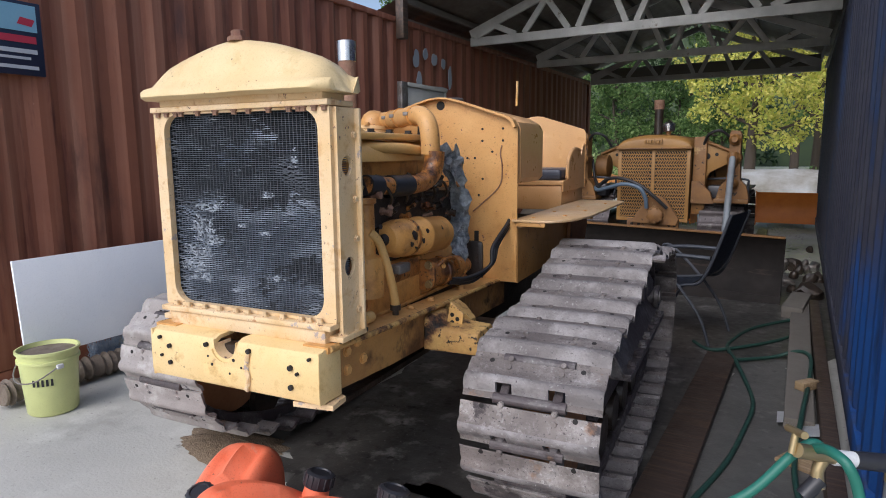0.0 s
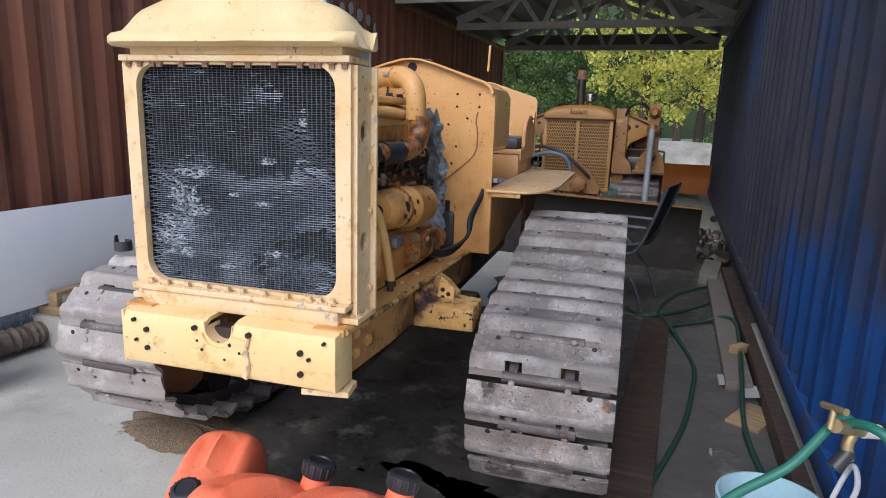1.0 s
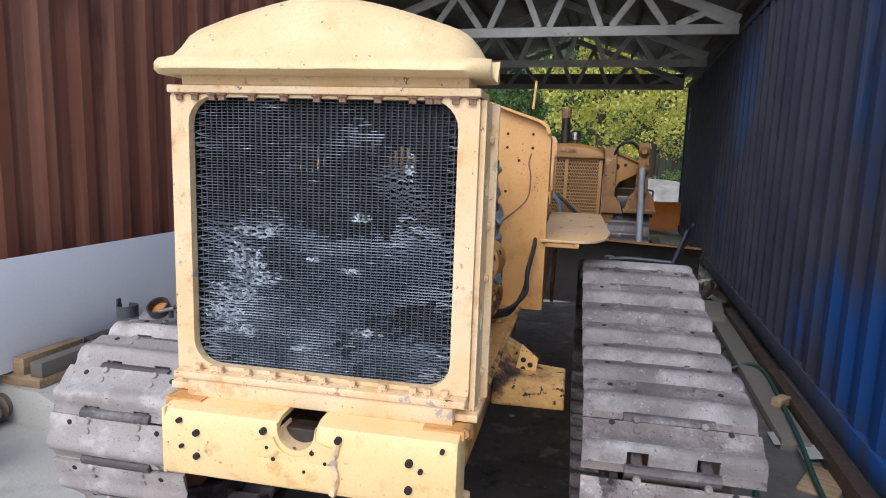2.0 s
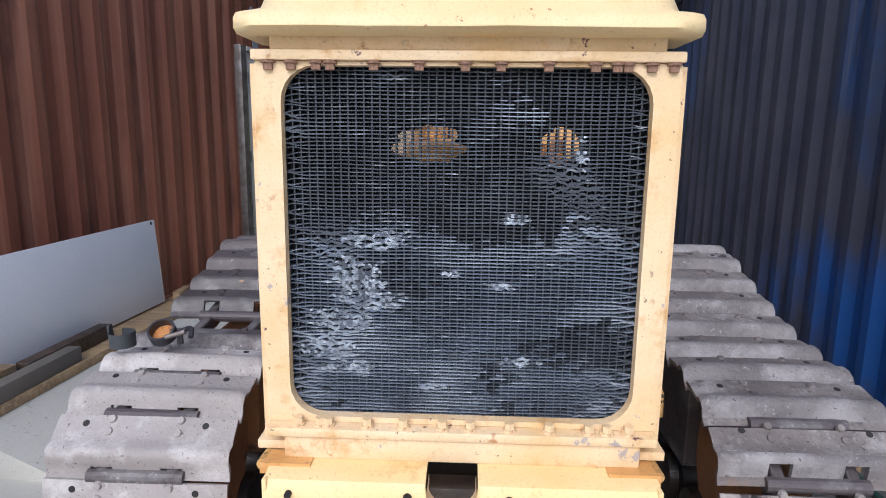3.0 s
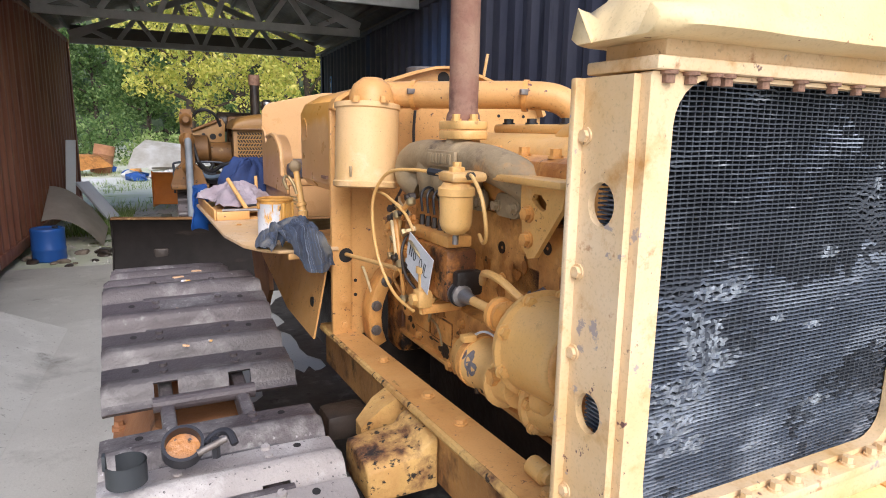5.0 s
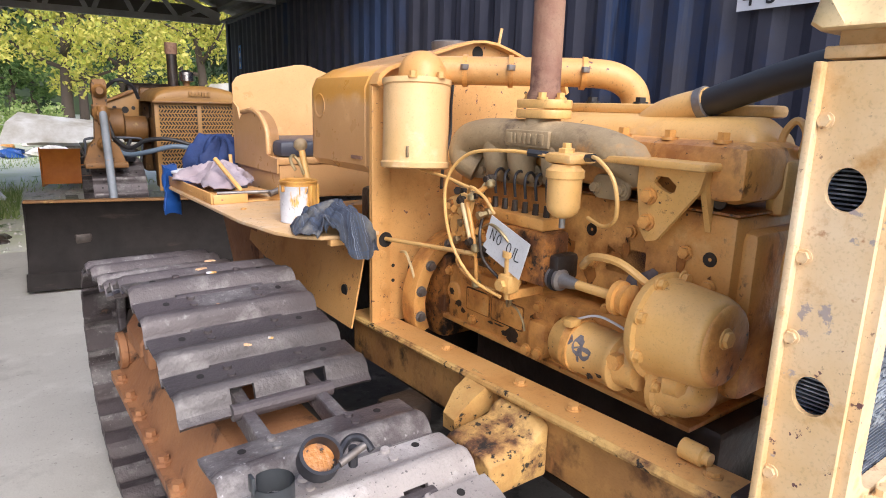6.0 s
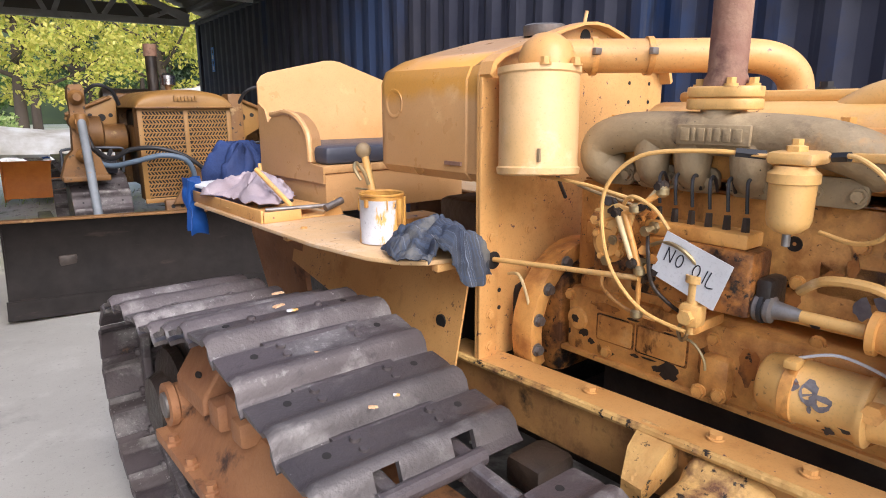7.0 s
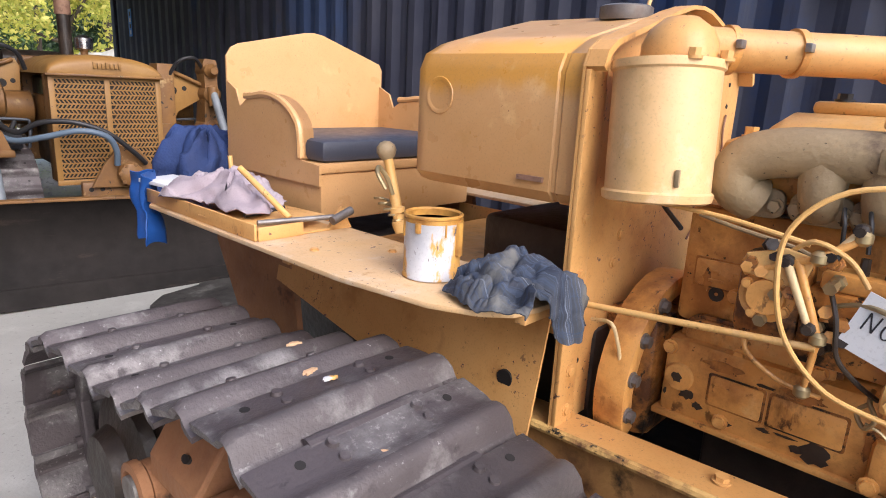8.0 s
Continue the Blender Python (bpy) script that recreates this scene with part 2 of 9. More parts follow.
M["dozer_cream"] = mat("shade_darkened_hood_paint", (0.32, 0.172, 0.045), 0.5, vary=((0.24, 0.12, 0.032), 3), spots=[((0.25, 0.14, 0.05), 6, 0.58, 0.72), (GREASE, 40, 0.66, 0.69)], bump=(50, 0.1))
# Bluish sheen of the lower fins, given as a paler colour.
M["fin_haze"] = mat("blue_grey_sheen_fins", (0.12, 0.145, 0.19), 0.55, 0.2, vary=((0.06, 0.07, 0.09), 6), spots=[((0.30, 0.34, 0.40), 9, 0.50, 0.66, (0.4, 1, 1.5)), ((0.40, 0.44, 0.50), 60, 0.60, 0.70, (0.3, 1, 2.0))], bump=(60, 0))
M["fin_pale"] = mat("crushed_pale_fins", (0.36, 0.40, 0.45), 0.4, 0.4, vary=((0.05, 0.06, 0.08), 60), bump=(120, 0.5))
M["fin_tube"] = mat("dull_core_tube", (0.055, 0.06, 0.07), 0.55, 0.3, vary=((0.03, 0.033, 0.04), 6), bump=(60, 0))
# The pale stretched spots are painted glints on the shiny fin edges.
M["fin"] = mat("bent_radiator_fins", (0.028, 0.032, 0.040), 0.6, 0.2, vary=((0.07, 0.082, 0.105), 4), spots=[((0.15, 0.175, 0.21), 3.2, 0.52, 0.70), ((0.38, 0.41, 0.45), 60, 0.59, 0.68, (0.25, 1, 2.0), (4, 0.40, 0.60)), ((0.50, 0.54, 0.60), 80, 0.62, 0.68, (0.5, 1, 1.6), (6, 0.5, 0.62))], bump=(60, 0))
M["red"] = mat("faded_red_container_paint", (0.27, 0.100, 0.053), 0.6, vary=((0.195, 0.065, 0.037), 0.8), spots=[((0.11, 0.03, 0.02), 3, 0.60, 0.72, (1, 3, 0.3)), ((0.09, 0.035, 0.025), 1.2, 0.58, 0.72, (1, 2, 0.5)), ((0.36, 0.17, 0.12), 26, 0.70, 0.73), (GREASE, 50, 0.71, 0.73)], streak=((0.36, 0.165, 0.10), 2.5, (1, 4, 0.12)), bump=(30, 0.08))
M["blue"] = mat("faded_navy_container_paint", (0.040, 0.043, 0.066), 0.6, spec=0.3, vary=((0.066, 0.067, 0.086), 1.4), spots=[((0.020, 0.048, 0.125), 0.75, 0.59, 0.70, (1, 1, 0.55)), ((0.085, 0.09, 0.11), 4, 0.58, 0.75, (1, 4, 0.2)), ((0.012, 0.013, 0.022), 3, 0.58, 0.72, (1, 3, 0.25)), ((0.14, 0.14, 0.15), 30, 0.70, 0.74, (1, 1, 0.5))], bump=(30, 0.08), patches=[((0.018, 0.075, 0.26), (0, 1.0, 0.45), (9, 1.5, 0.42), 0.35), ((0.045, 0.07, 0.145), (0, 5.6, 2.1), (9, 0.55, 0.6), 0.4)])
M["grey_patch"] = mat("grey_primer_patch", (0.33, 0.36, 0.40), 0.7)
M["door_white"] = mat("dirty_white_door_paint", (0.55, 0.55, 0.50), 0.5, vary=((0.44, 0.44, 0.40), 3), spots=[((0.2, 0.17, 0.13), 8, 0.69, 0.76)])
M["white_board"] = mat("white_laminate_board", (0.86, 0.88, 0.90), 0.35, vary=((0.80, 0.83, 0.87), 2), spots=[((0.45, 0.5, 0.6), 5, 0.70, 0.8)], bump=(30, 0.02))
M["brown_board"] = mat("brown_stained_board", (0.55, 0.50, 0.43), 0.6, vary=((0.42, 0.37, 0.31), 3))
M["timber"] = mat("weathered_timber", (0.36, 0.25, 0.13), 0.75, vary=((0.22, 0.15, 0.09), 6), streak=((0.45, 0.34, 0.2), 5, (10, 0.7, 10)), bump=(50, 0.3))
M["dark_timber"] = mat("dark_wet_timber", (0.06, 0.043, 0.034), 0.5, vary=((0.04, 0.025, 0.018), 4), streak=((0.12, 0.075, 0.045), 4, (10, 0.5, 10)), bump=(50, 0.25))
M["grey_timber"] = mat("grey_old_timber", (0.15, 0.135, 0.115), 0.8, vary=((0.14, 0.125, 0.105), 5), bump=(50, 0.3))
M["truss_white"] = mat("peeling_white_truss_paint", (0.60, 0.60, 0.57), 0.6, vary=((0.42, 0.42, 0.4), 3), spots=[((0.2, 0.16, 0.12), 7, 0.63, 0.7)])
M["roof_sheet"] = mat("rusty_iron_roofing", (0.16, 0.14, 0.12), 0.6, 0.2, vary=((0.10, 0.075, 0.055), 1.5), spots=[((0.25, 0.13, 0.06), 1.2, 0.6, 0.75)])
M["concrete"] = mat("stained_concrete_slab", (0.54, 0.53, 0.48), 0.75, vary=((0.42, 0.41, 0.37), 0.9), spots=[((0.60, 0.59, 0.54), 3, 0.55, 0.75), ((0.30, 0.285, 0.255), 1.6, 0.57, 0.72), ((0.16, 0.15, 0.13), 3.2, 0.655, 0.74), ((0.25, 0.24, 0.21), 40, 0.60, 0.70), ((0.05, 0.045, 0.04), 30, 0.72, 0.735)], bump=(70, 0.2))
# Wet concrete, darkened further to carry the shade along the right side.
M["damp_shade"] = mat("damp_shaded_concrete", (0.125, 0.12, 0.11), 0.5, vary=((0.075, 0.072, 0.066), 3), spots=[((0.26, 0.25, 0.23), 5, 0.58, 0.72), ((0.05, 0.048, 0.045), 7, 0.62, 0.70), ((0.06, 0.055, 0.05), 40, 0.66, 0.70)], bump=(70, 0.2))
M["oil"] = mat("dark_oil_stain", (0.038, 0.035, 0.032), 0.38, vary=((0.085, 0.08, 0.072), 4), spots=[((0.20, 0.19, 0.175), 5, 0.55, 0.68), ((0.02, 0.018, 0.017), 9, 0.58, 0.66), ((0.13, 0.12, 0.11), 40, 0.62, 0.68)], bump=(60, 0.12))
M["gravel"] = mat("brown_absorbent_grit", (0.22, 0.16, 0.10), 0.9, vary=((0.12, 0.085, 0.055), 60), spots=[((0.36, 0.28, 0.19), 140, 0.55, 0.65)], bump=(160, 0.9))
M["ground"] = mat("gravel_and_grass", (0.64, 0.63, 0.60), 0.9, vary=((0.36, 0.42, 0.18), 0.35), spots=[((0.52, 0.51, 0.49), 6, 0.55, 0.7), ((0.08, 0.14, 0.03), 1.3, 0.60, 0.66)], bump=(40, 0.5))
M["pail"] = mat("pale_yellow_green_plastic", (0.62, 0.66, 0.28), 0.4, vary=((0.55, 0.58, 0.25), 4), spots=[((0.3, 0.28, 0.16), 9, 0.68, 0.75)], bump=(40, 0.02))
M["pail_blue"] = mat("pale_blue_plastic", (0.32, 0.50, 0.58), 0.4, vary=((0.4, 0.56, 0.62), 4), bump=(40, 0.02))
M["red_plastic"] = mat("orange_red_jerry_can_plastic", (0.88, 0.17, 0.07), 0.45, vary=((0.90, 0.27, 0.15), 6), spots=[((0.78, 0.36, 0.26), 14, 0.60, 0.72), ((0.3, 0.1, 0.06), 40, 0.66, 0.70)], bump=(50, 0.12))
M["black_plastic"] = mat("black_plastic", (0.025, 0.025, 0.03), 0.4, bump=(60, 0.03))
M["blue_plastic"] = mat("blue_drum_plastic", (0.02, 0.09, 0.33), 0.4, bump=(40, 0.02))
M["bright_blue"] = mat("bright_blue_fitting_plastic", (0.02, 0.17, 0.60), 0.35, bump=(40, 0.02))
M["hose_green"] = mat("green_garden_hose", (0.02, 0.14, 0.10), 0.45, bump=(80, 0.05))
M["hose_dark"] = mat("dark_green_hose", (0.02, 0.06, 0.045), 0.5, bump=(80, 0.05))
M["brass"] = mat("worn_brass", (0.42, 0.33, 0.18), 0.4, 0.8)
M["rag_blue"] = mat("navy_striped_rag", (0.026, 0.034, 0.058), 0.9, vary=((0.085, 0.088, 0.092), 2.2), spots=[((0.06, 0.08, 0.125), 1.0, 0.50, 0.57, (42, 0.5, 1)), ((0.17, 0.20, 0.26), 1.0, 0.60, 0.62, (60, 0.4, 1)), ((0.045, 0.065, 0.11), 1.0, 0.52, 0.60, (0.5, 36, 1)), ((0.15, 0.148, 0.14), 2.0, 0.50, 0.60)], bump=(220, 0.4), coord="UV", grain=300)
M["rag_mauve"] = mat("dusty_mauve_cloth", (0.33, 0.27, 0.30), 0.9, vary=((0.40, 0.34, 0.36), 6), spots=[((0.18, 0.15, 0.17), 9, 0.62, 0.7)], bump=(300, 0.3))
M["tarp_blue"] = mat("dark_blue_cloth", (0.015, 0.03, 0.10), 0.8, vary=((0.02, 0.05, 0.17), 6), bump=(120, 0.3))
M["tarp_bright"] = mat("bright_blue_tarpaulin", (0.012, 0.075, 0.30), 0.5, bump=(60, 0.2))
M["paper"] = mat("white_card", (0.66, 0.67, 0.68), 0.8, vary=((0.58, 0.58, 0.58), 9), bump=(40, 0.02))
M["ink"] = mat("black_marker_ink", (0.015, 0.015, 0.018), 0.5, bump=(40, 0))
M["can_white"] = mat("paint_splashed_can_label", (0.62, 0.62, 0.63), 0.45, vary=((0.45, 0.46, 0.5), 14), spots=[((0.66, 0.36, 0.09), 13, 0.49, 0.53, (1, 1, 0.35)), ((0.12, 0.10, 0.10), 30, 0.60, 0.63, (1, 1, 0.5))], bump=(40, 0.02))
M["wet_paint"] = mat("crusted_yellow_paint", (0.62, 0.33, 0.07), 0.3, vary=((0.34, 0.16, 0.04), 25), bump=(60, 0.2))
M["cushion"] = mat("dark_grey_vinyl", (0.05, 0.055, 0.075), 0.4, bump=(120, 0.1))
M["pipe_grey"] = mat("grey_painted_pipe", (0.20, 0.225, 0.25), 0.5, vary=((0.13, 0.14, 0.15), 5), spots=[((0.30, 0.17, 0.08), 9, 0.62, 0.72)])
M["blade"] = mat("dark_scraped_blade_steel", (0.022, 0.018, 0.016), 0.75, 0.0, spec=0.2, vary=((0.014, 0.012, 0.011), 3), spots=[((0.07, 0.052, 0.04), 4, 0.6, 0.75, (0.4, 1, 2))])
M["chair_frame"] = mat("grey_metal_chair_frame", (0.06, 0.066, 0.08), 0.5, 0.3)
M["chair_mesh"] = mat("dark_blue_mesh_fabric", (0.02, 0.026, 0.04), 0.6, vary=((0.04, 0.05, 0.075), 20), bump=(300, 0.3))
M["bark"] = mat("dark_bark", (0.06, 0.045, 0.035), 0.9, bump=(30, 0.6))
M["pipe_cut"] = mat("dark_grey_plastic_pipe", (0.04, 0.045, 0.05), 0.4)
M["ceramic"] = mat("frayed_blue_net", (0.20, 0.28, 0.40), 0.8, vary=((0.42, 0.48, 0.56), 30))
M["ribbed"] = mat("muddy_ribbed_hose", (0.13, 0.10, 0.075), 0.8, vary=((0.21, 0.17, 0.13), 12), bump=(60, 0.5))
M["pale_scrap"] = mat("pale_weathered_scrap", (0.72, 0.71, 0.68), 0.7, vary=((0.40, 0.36, 0.28), 1.5))
M["orange"] = mat("bright_orange_paint", (0.72, 0.24, 0.03), 0.5, vary=((0.6, 0.17, 0.02), 4))
M["foil"] = mat("crumpled_grey_plastic_sheet", (0.20, 0.22, 0.24), 0.3, 0.2, vary=((0.62, 0.66, 0.70), 30), bump=(40, 0.6))


def leaf_mat(name, c1, c2, c3):
    m = bpy.data.materials.new(name)
    m.use_nodes = True
    n, link = m.node_tree.nodes, m.node_tree.links.new
    geo = n.new("ShaderNodeNewGeometry")
    ramp = n.new("ShaderNodeValToRGB")
    ramp.color_ramp.elements[0].color, ramp.color_ramp.elements[1].color = (*c1, 1), (*c3, 1)
    ramp.color_ramp.elements.new(0.5).color = (*c2, 1)
    link(geo.outputs["Random Per Island"], ramp.inputs[0])
    b = n["Principled BSDF"]
    link(ramp.outputs[0], b.inputs["Base Color"])
    b.inputs["Roughness"].default_value = 0.6
    tr = n.new("ShaderNodeBsdfTranslucent")
    link(ramp.outputs[0], tr.inputs["Color"])
    mx = n.new("ShaderNodeMixShader")
    mx.inputs[0].default_value = 0.45
    link(b.outputs[0], mx.inputs[1])
    link(tr.outputs[0], mx.inputs[2])
    link(mx.outputs[0], n["Material Output"].inputs[0])
    return m


M["leaf_yellow"] = leaf_mat("yellow_green_autumn_leaves", (0.34, 0.40, 0.07), (0.58, 0.56, 0.11), (0.72, 0.64, 0.18))
M["leaf_green"] = leaf_mat("green_leaves", (0.06, 0.12, 0.03), (0.13, 0.22, 0.065), (0.24, 0.33, 0.11))
M["leaf_pine"] = leaf_mat("dark_pine_needles", (0.02, 0.045, 0.018), (0.04, 0.075, 0.03), (0.085, 0.13, 0.05))
M["leaf_grass"] = leaf_mat("grass_blades", (0.18, 0.28, 0.07), (0.30, 0.40, 0.13), (0.45, 0.50, 0.22))


# ---- mesh helpers ----
def part(name, bm, material, parent=None, label="", smooth=40):
    me = bpy.data.meshes.new(name)
    bm.normal_update()
    bm.to_mesh(me)
    bm.free()
    for mm in material if isinstance(material, (list, tuple)) else [material]:
        me.materials.append(mm)
    if smooth:
        for p in me.polygons:
            p.use_smooth = True
        me.set_sharp_from_angle(angle=radians(smooth))
    ob = new(name, me)
    ob.parent = parent
    return tagged(ob, label)


def thing(name, label, category, m=Matrix(), group="", kind=""):
    ob = new(name)
    ob.matrix_world = m
    return tagged(ob, label, category, group, kind)


def box(bm, x0, x1, y0, y1, z0, z1, bev=0.0, m=None, mi=0):
    made = bmesh.ops.create_cube(bm, size=1.0)["verts"]
    for v in made:
        v.co = Vector((x0 + (v.co.x + 0.5) * (x1 - x0), y0 + (v.co.y + 0.5) * (y1 - y0), z0 + (v.co.z + 0.5) * (z1 - z0)))
    if bev:
        es = list({e for v in made for e in v.link_edges})
        r = bmesh.ops.bevel(bm, geom=es, offset=bev, segments=2, affect="EDGES", profile=0.5)
        made = list({v for f in r["faces"] for v in f.verts} | {v for v in made if v.is_valid})
    if m is not None:
        bmesh.ops.transform(bm, matrix=m, verts=made)
    if mi:
        for f in {f for v in made for f in v.link_faces}:
            f.material_index = mi
    return bm


def B(*a, bev=0.006, m=None):
    return box(bmesh.new(), *a, bev=bev, m=m)


def ring_pts(c, u, v, r, seg, ph=0.0):
    return [c + u * (r * math.cos(ph + 2 * math.pi * i / seg)) + v * (r * math.sin(ph + 2 * math.pi * i / seg)) for i in range(seg)]


def loft(bm, rings, close=True, caps=True, mi=0):
    """Skins rings of equally many points."""
    vs = [[bm.verts.new(p) for p in r] for r in rings]
    k = len(vs[0])
    fs = []
    for a, b in zip(vs, vs[1:]):
        for i in range(k if close else k - 1):
            j = (i + 1) % k
            fs.append(bm.faces.new((a[i], a[j], b[j], b[i])))
    if caps and close:
        fs.append(bm.faces.new(vs[0][::-1]))
        fs.append(bm.faces.new(vs[-1]))
    for f in fs:
        f.material_index = mi
    return bm


def axes(d):
    d = Vector(d).normalized()
    u = d.cross(Vector((0, 0, 1)) if abs(d.z) < 0.9 else Vector((1, 0, 0))).normalized()
    return d, u, d.cross(u)


def lathe(bm, p0, d, prof, seg=24, mi=0, ph=0.0):
    """Turned body: prof lists (distance along d, radius)."""
    d, u, v = axes(d)
    p0 = Vector(p0)
    return loft(bm, [ring_pts(p0 + d * h, u, v, max(r, 1e-4), seg, ph) for h, r in prof], mi=mi)


def cyl(bm, p0, p1, r, r1=None, seg=16, mi=0, bev=0.0, ph=0.0):
    p0, p1 = Vector(p0), Vector(p1)
    L = (p1 - p0).length
    r1 = r if r1 is None else r1
    prof = [(0, r), (L, r1)] if not bev else [(0, r - bev), (bev, r), (L - bev, r1), (L, r1 - bev)]
    return lathe(bm, p0, p1 - p0, prof, seg, mi, ph)


def smooth_path(pts, k=6, closed=False):
    pts = [Vector(p) for p in pts]
    n = len(pts)
    out = []
    for i in range(n if closed else n - 1):
        g = (lambda j: pts[j % n]) if closed else (lambda j: pts[min(max(j, 0), n - 1)])
        a, b, c, d = g(i - 1), g(i), g(i + 1), g(i + 2)
        for s in range(k):
            t = s / k
            out.append(0.5 * (2 * b + (c - a) * t + (2 * a - 5 * b + 4 * c - d) * t * t + (3 * b - a - 3 * c + d) * t ** 3))
    if not closed:
        out.append(pts[-1])
    return out


def tube(bm, pts, r, seg=10, k=6, radii=None, mi=0):
    path = smooth_path(pts, k) if k > 1 else [Vector(p) for p in pts]
    u = None
    rings = []
    for i, p in enumerate(path):
        d = (path[min(i + 1, len(path) - 1)] - path[max(i - 1, 0)]).normalized()
        if u is None:
            _, u, _ = axes(d)
        u = (u - d * u.dot(d)).normalized()
        rr = radii(i / (len(path) - 1)) if radii else r
        rings.append(ring_pts(p, u, d.cross(u), rr, seg))
    return loft(bm, rings, mi=mi)


def prism(bm, poly, axis, a0, a1, bev=0.0, mi=0):
    """Polygon in the plane across axis ('x': y,z; 'y': x,z; 'z': x,y), extruded from a0 to a1."""
    def at(p, a):
        return {"x": (a, p[0], p[1]), "y": (p[0], a, p[1]), "z": (p[0], p[1], a)}[axis]
    lo = [bm.verts.new(at(p, a0)) for p in poly]
    hi = [bm.verts.new(at(p, a1)) for p in poly]
    k = len(poly)
    fs = [bm.faces.new(lo[::-1]), bm.faces.new(hi)]
    for i in range(k):
        fs.append(bm.faces.new((lo[i], lo[(i + 1) % k], hi[(i + 1) % k], hi[i])))
    bmesh.ops.recalc_face_normals(bm, faces=fs)
    for f in fs:
        f.material_index = mi
    if bev:
        bmesh.ops.bevel(bm, geom=list(fs[0].edges) + list(fs[1].edges), offset=bev, segments=2, affect="EDGES", profile=0.5)
    return bm


def bolt(bm, p, d, r=0.011, h=0.01, mi=0):
    d = Vector(d).normalized()
    cyl(bm, p, Vector(p) + d * h, r, seg=6, mi=mi)
    return cyl(bm, p, Vector(p) + d * h * 0.3, r * 1.35, seg=10, mi=mi)


def bolts(parent, pts, d, material, r=0.011, h=0.01, name="bolt"):
    """Each bolt is a part of its own; alike bolts share one mesh."""
    bm = bmesh.new()
    pts = [Vector(p) + SEAT_AT[0] for p in pts]
    bolt(bm, (0, 0, 0), d, r, h)
    first = part(name, bm, material, parent)
    first.location = pts[0]
    for p in pts[1:]:
        o = new(name, first.data)
        o.parent, o.location = parent, p


def rounded(x0, x1, z0, z1, r, seg=4):
    out = []
    for cx, cz, a in ((x1 - r, z1 - r, 0), (x0 + r, z1 - r, 90), (x0 + r, z0 + r, 180), (x1 - r, z0 + r, 270)):
        for i in range(seg + 1):
            b = radians(a + 90 * i / seg)
            out.append((cx + r * math.cos(b), cz + r * math.sin(b)))
    return out


def arc(cx, cz, r, a0, a1, n):
    return [(cx + r * math.cos(radians(a0 + (a1 - a0) * i / n)), cz + r * math.sin(radians(a0 + (a1 - a0) * i / n))) for i in range(n + 1)]


def holed_plate(bm, outer, inner, axis, a0, a1):
    """Plate with one hole: outer and inner outlines of equally many points."""
    def at(p, a):
        return {"x": (a, p[0], p[1]), "y": (p[0], a, p[1]), "z": (p[0], p[1], a)}[axis]
    rings = [[bm.verts.new(at(p, a)) for p in poly] for poly, a in ((outer, a0), (outer, a1), (inner, a1), (inner, a0))]
    k = len(outer)
    fs = []
    for q in range(4):
        r0, r1 = rings[q], rings[(q + 1) % 4]
        for i in range(k):
            fs.append(bm.faces.new((r0[i], r0[(i + 1) % k], r1[(i + 1) % k], r1[i])))
    bmesh.ops.recalc_face_normals(bm, faces=fs)
    return bm


def jitter(bm, amount, scale, seed=0.0):
    for v in bm.verts:
        v.co += noise.noise_vector(v.co * scale + Vector((seed, seed * 1.7, seed * 0.3))) * amount
    return bm

SEAT_AT = [Vector((0, 0, 0))]

# ---- ground, slab, containers, roof ----
bm = bmesh.new()
prism(bm, [(-900, -900), (900, -900), (900, 900), (-900, 900)], "z", -1.0, -0.03)
tagged(part("ground", bm, M["ground"], smooth=0), "grey gravel yard with grassy patches around the shelter", "ground", kind="structure")
bm = bmesh.new()
box(bm, -3.75, 0.95, -6.0, 8.45, -0.25, 0.0, bev=0.01)
tagged(part("floor", bm, M["concrete"]), "stained pale concrete slab with oil spills", "floor", kind="structure")


def corrugated(length, z0, z1, depth=0.036, pitch=0.278, thick=0.004):
    """Trapezoid-ribbed steel wall along y, ribs towards +x."""
    prof = []
    y = 0.0
    while y < length - 0.02:
        for dy, x in ((0, 0.0), (0.072, 0.0), (0.139, -depth), (0.211, -depth)):
            if y + dy < length:
                prof.append((x, y + dy))
        y += pitch
    prof.append((0.0, length))
    bm = bmesh.new()
    zs = [z0, z0 + (z1 - z0) * 0.5, z1]
    for off in (0.0, -thick):
        loft(bm, [[(x + off, y, z) for x, y in prof] for z in zs], close=False, caps=False)
    bmesh.ops.recalc_face_normals(bm, faces=bm.faces)
    return bm


CON_L, CON_W, CON_H = 12.19, 2.44, 2.90


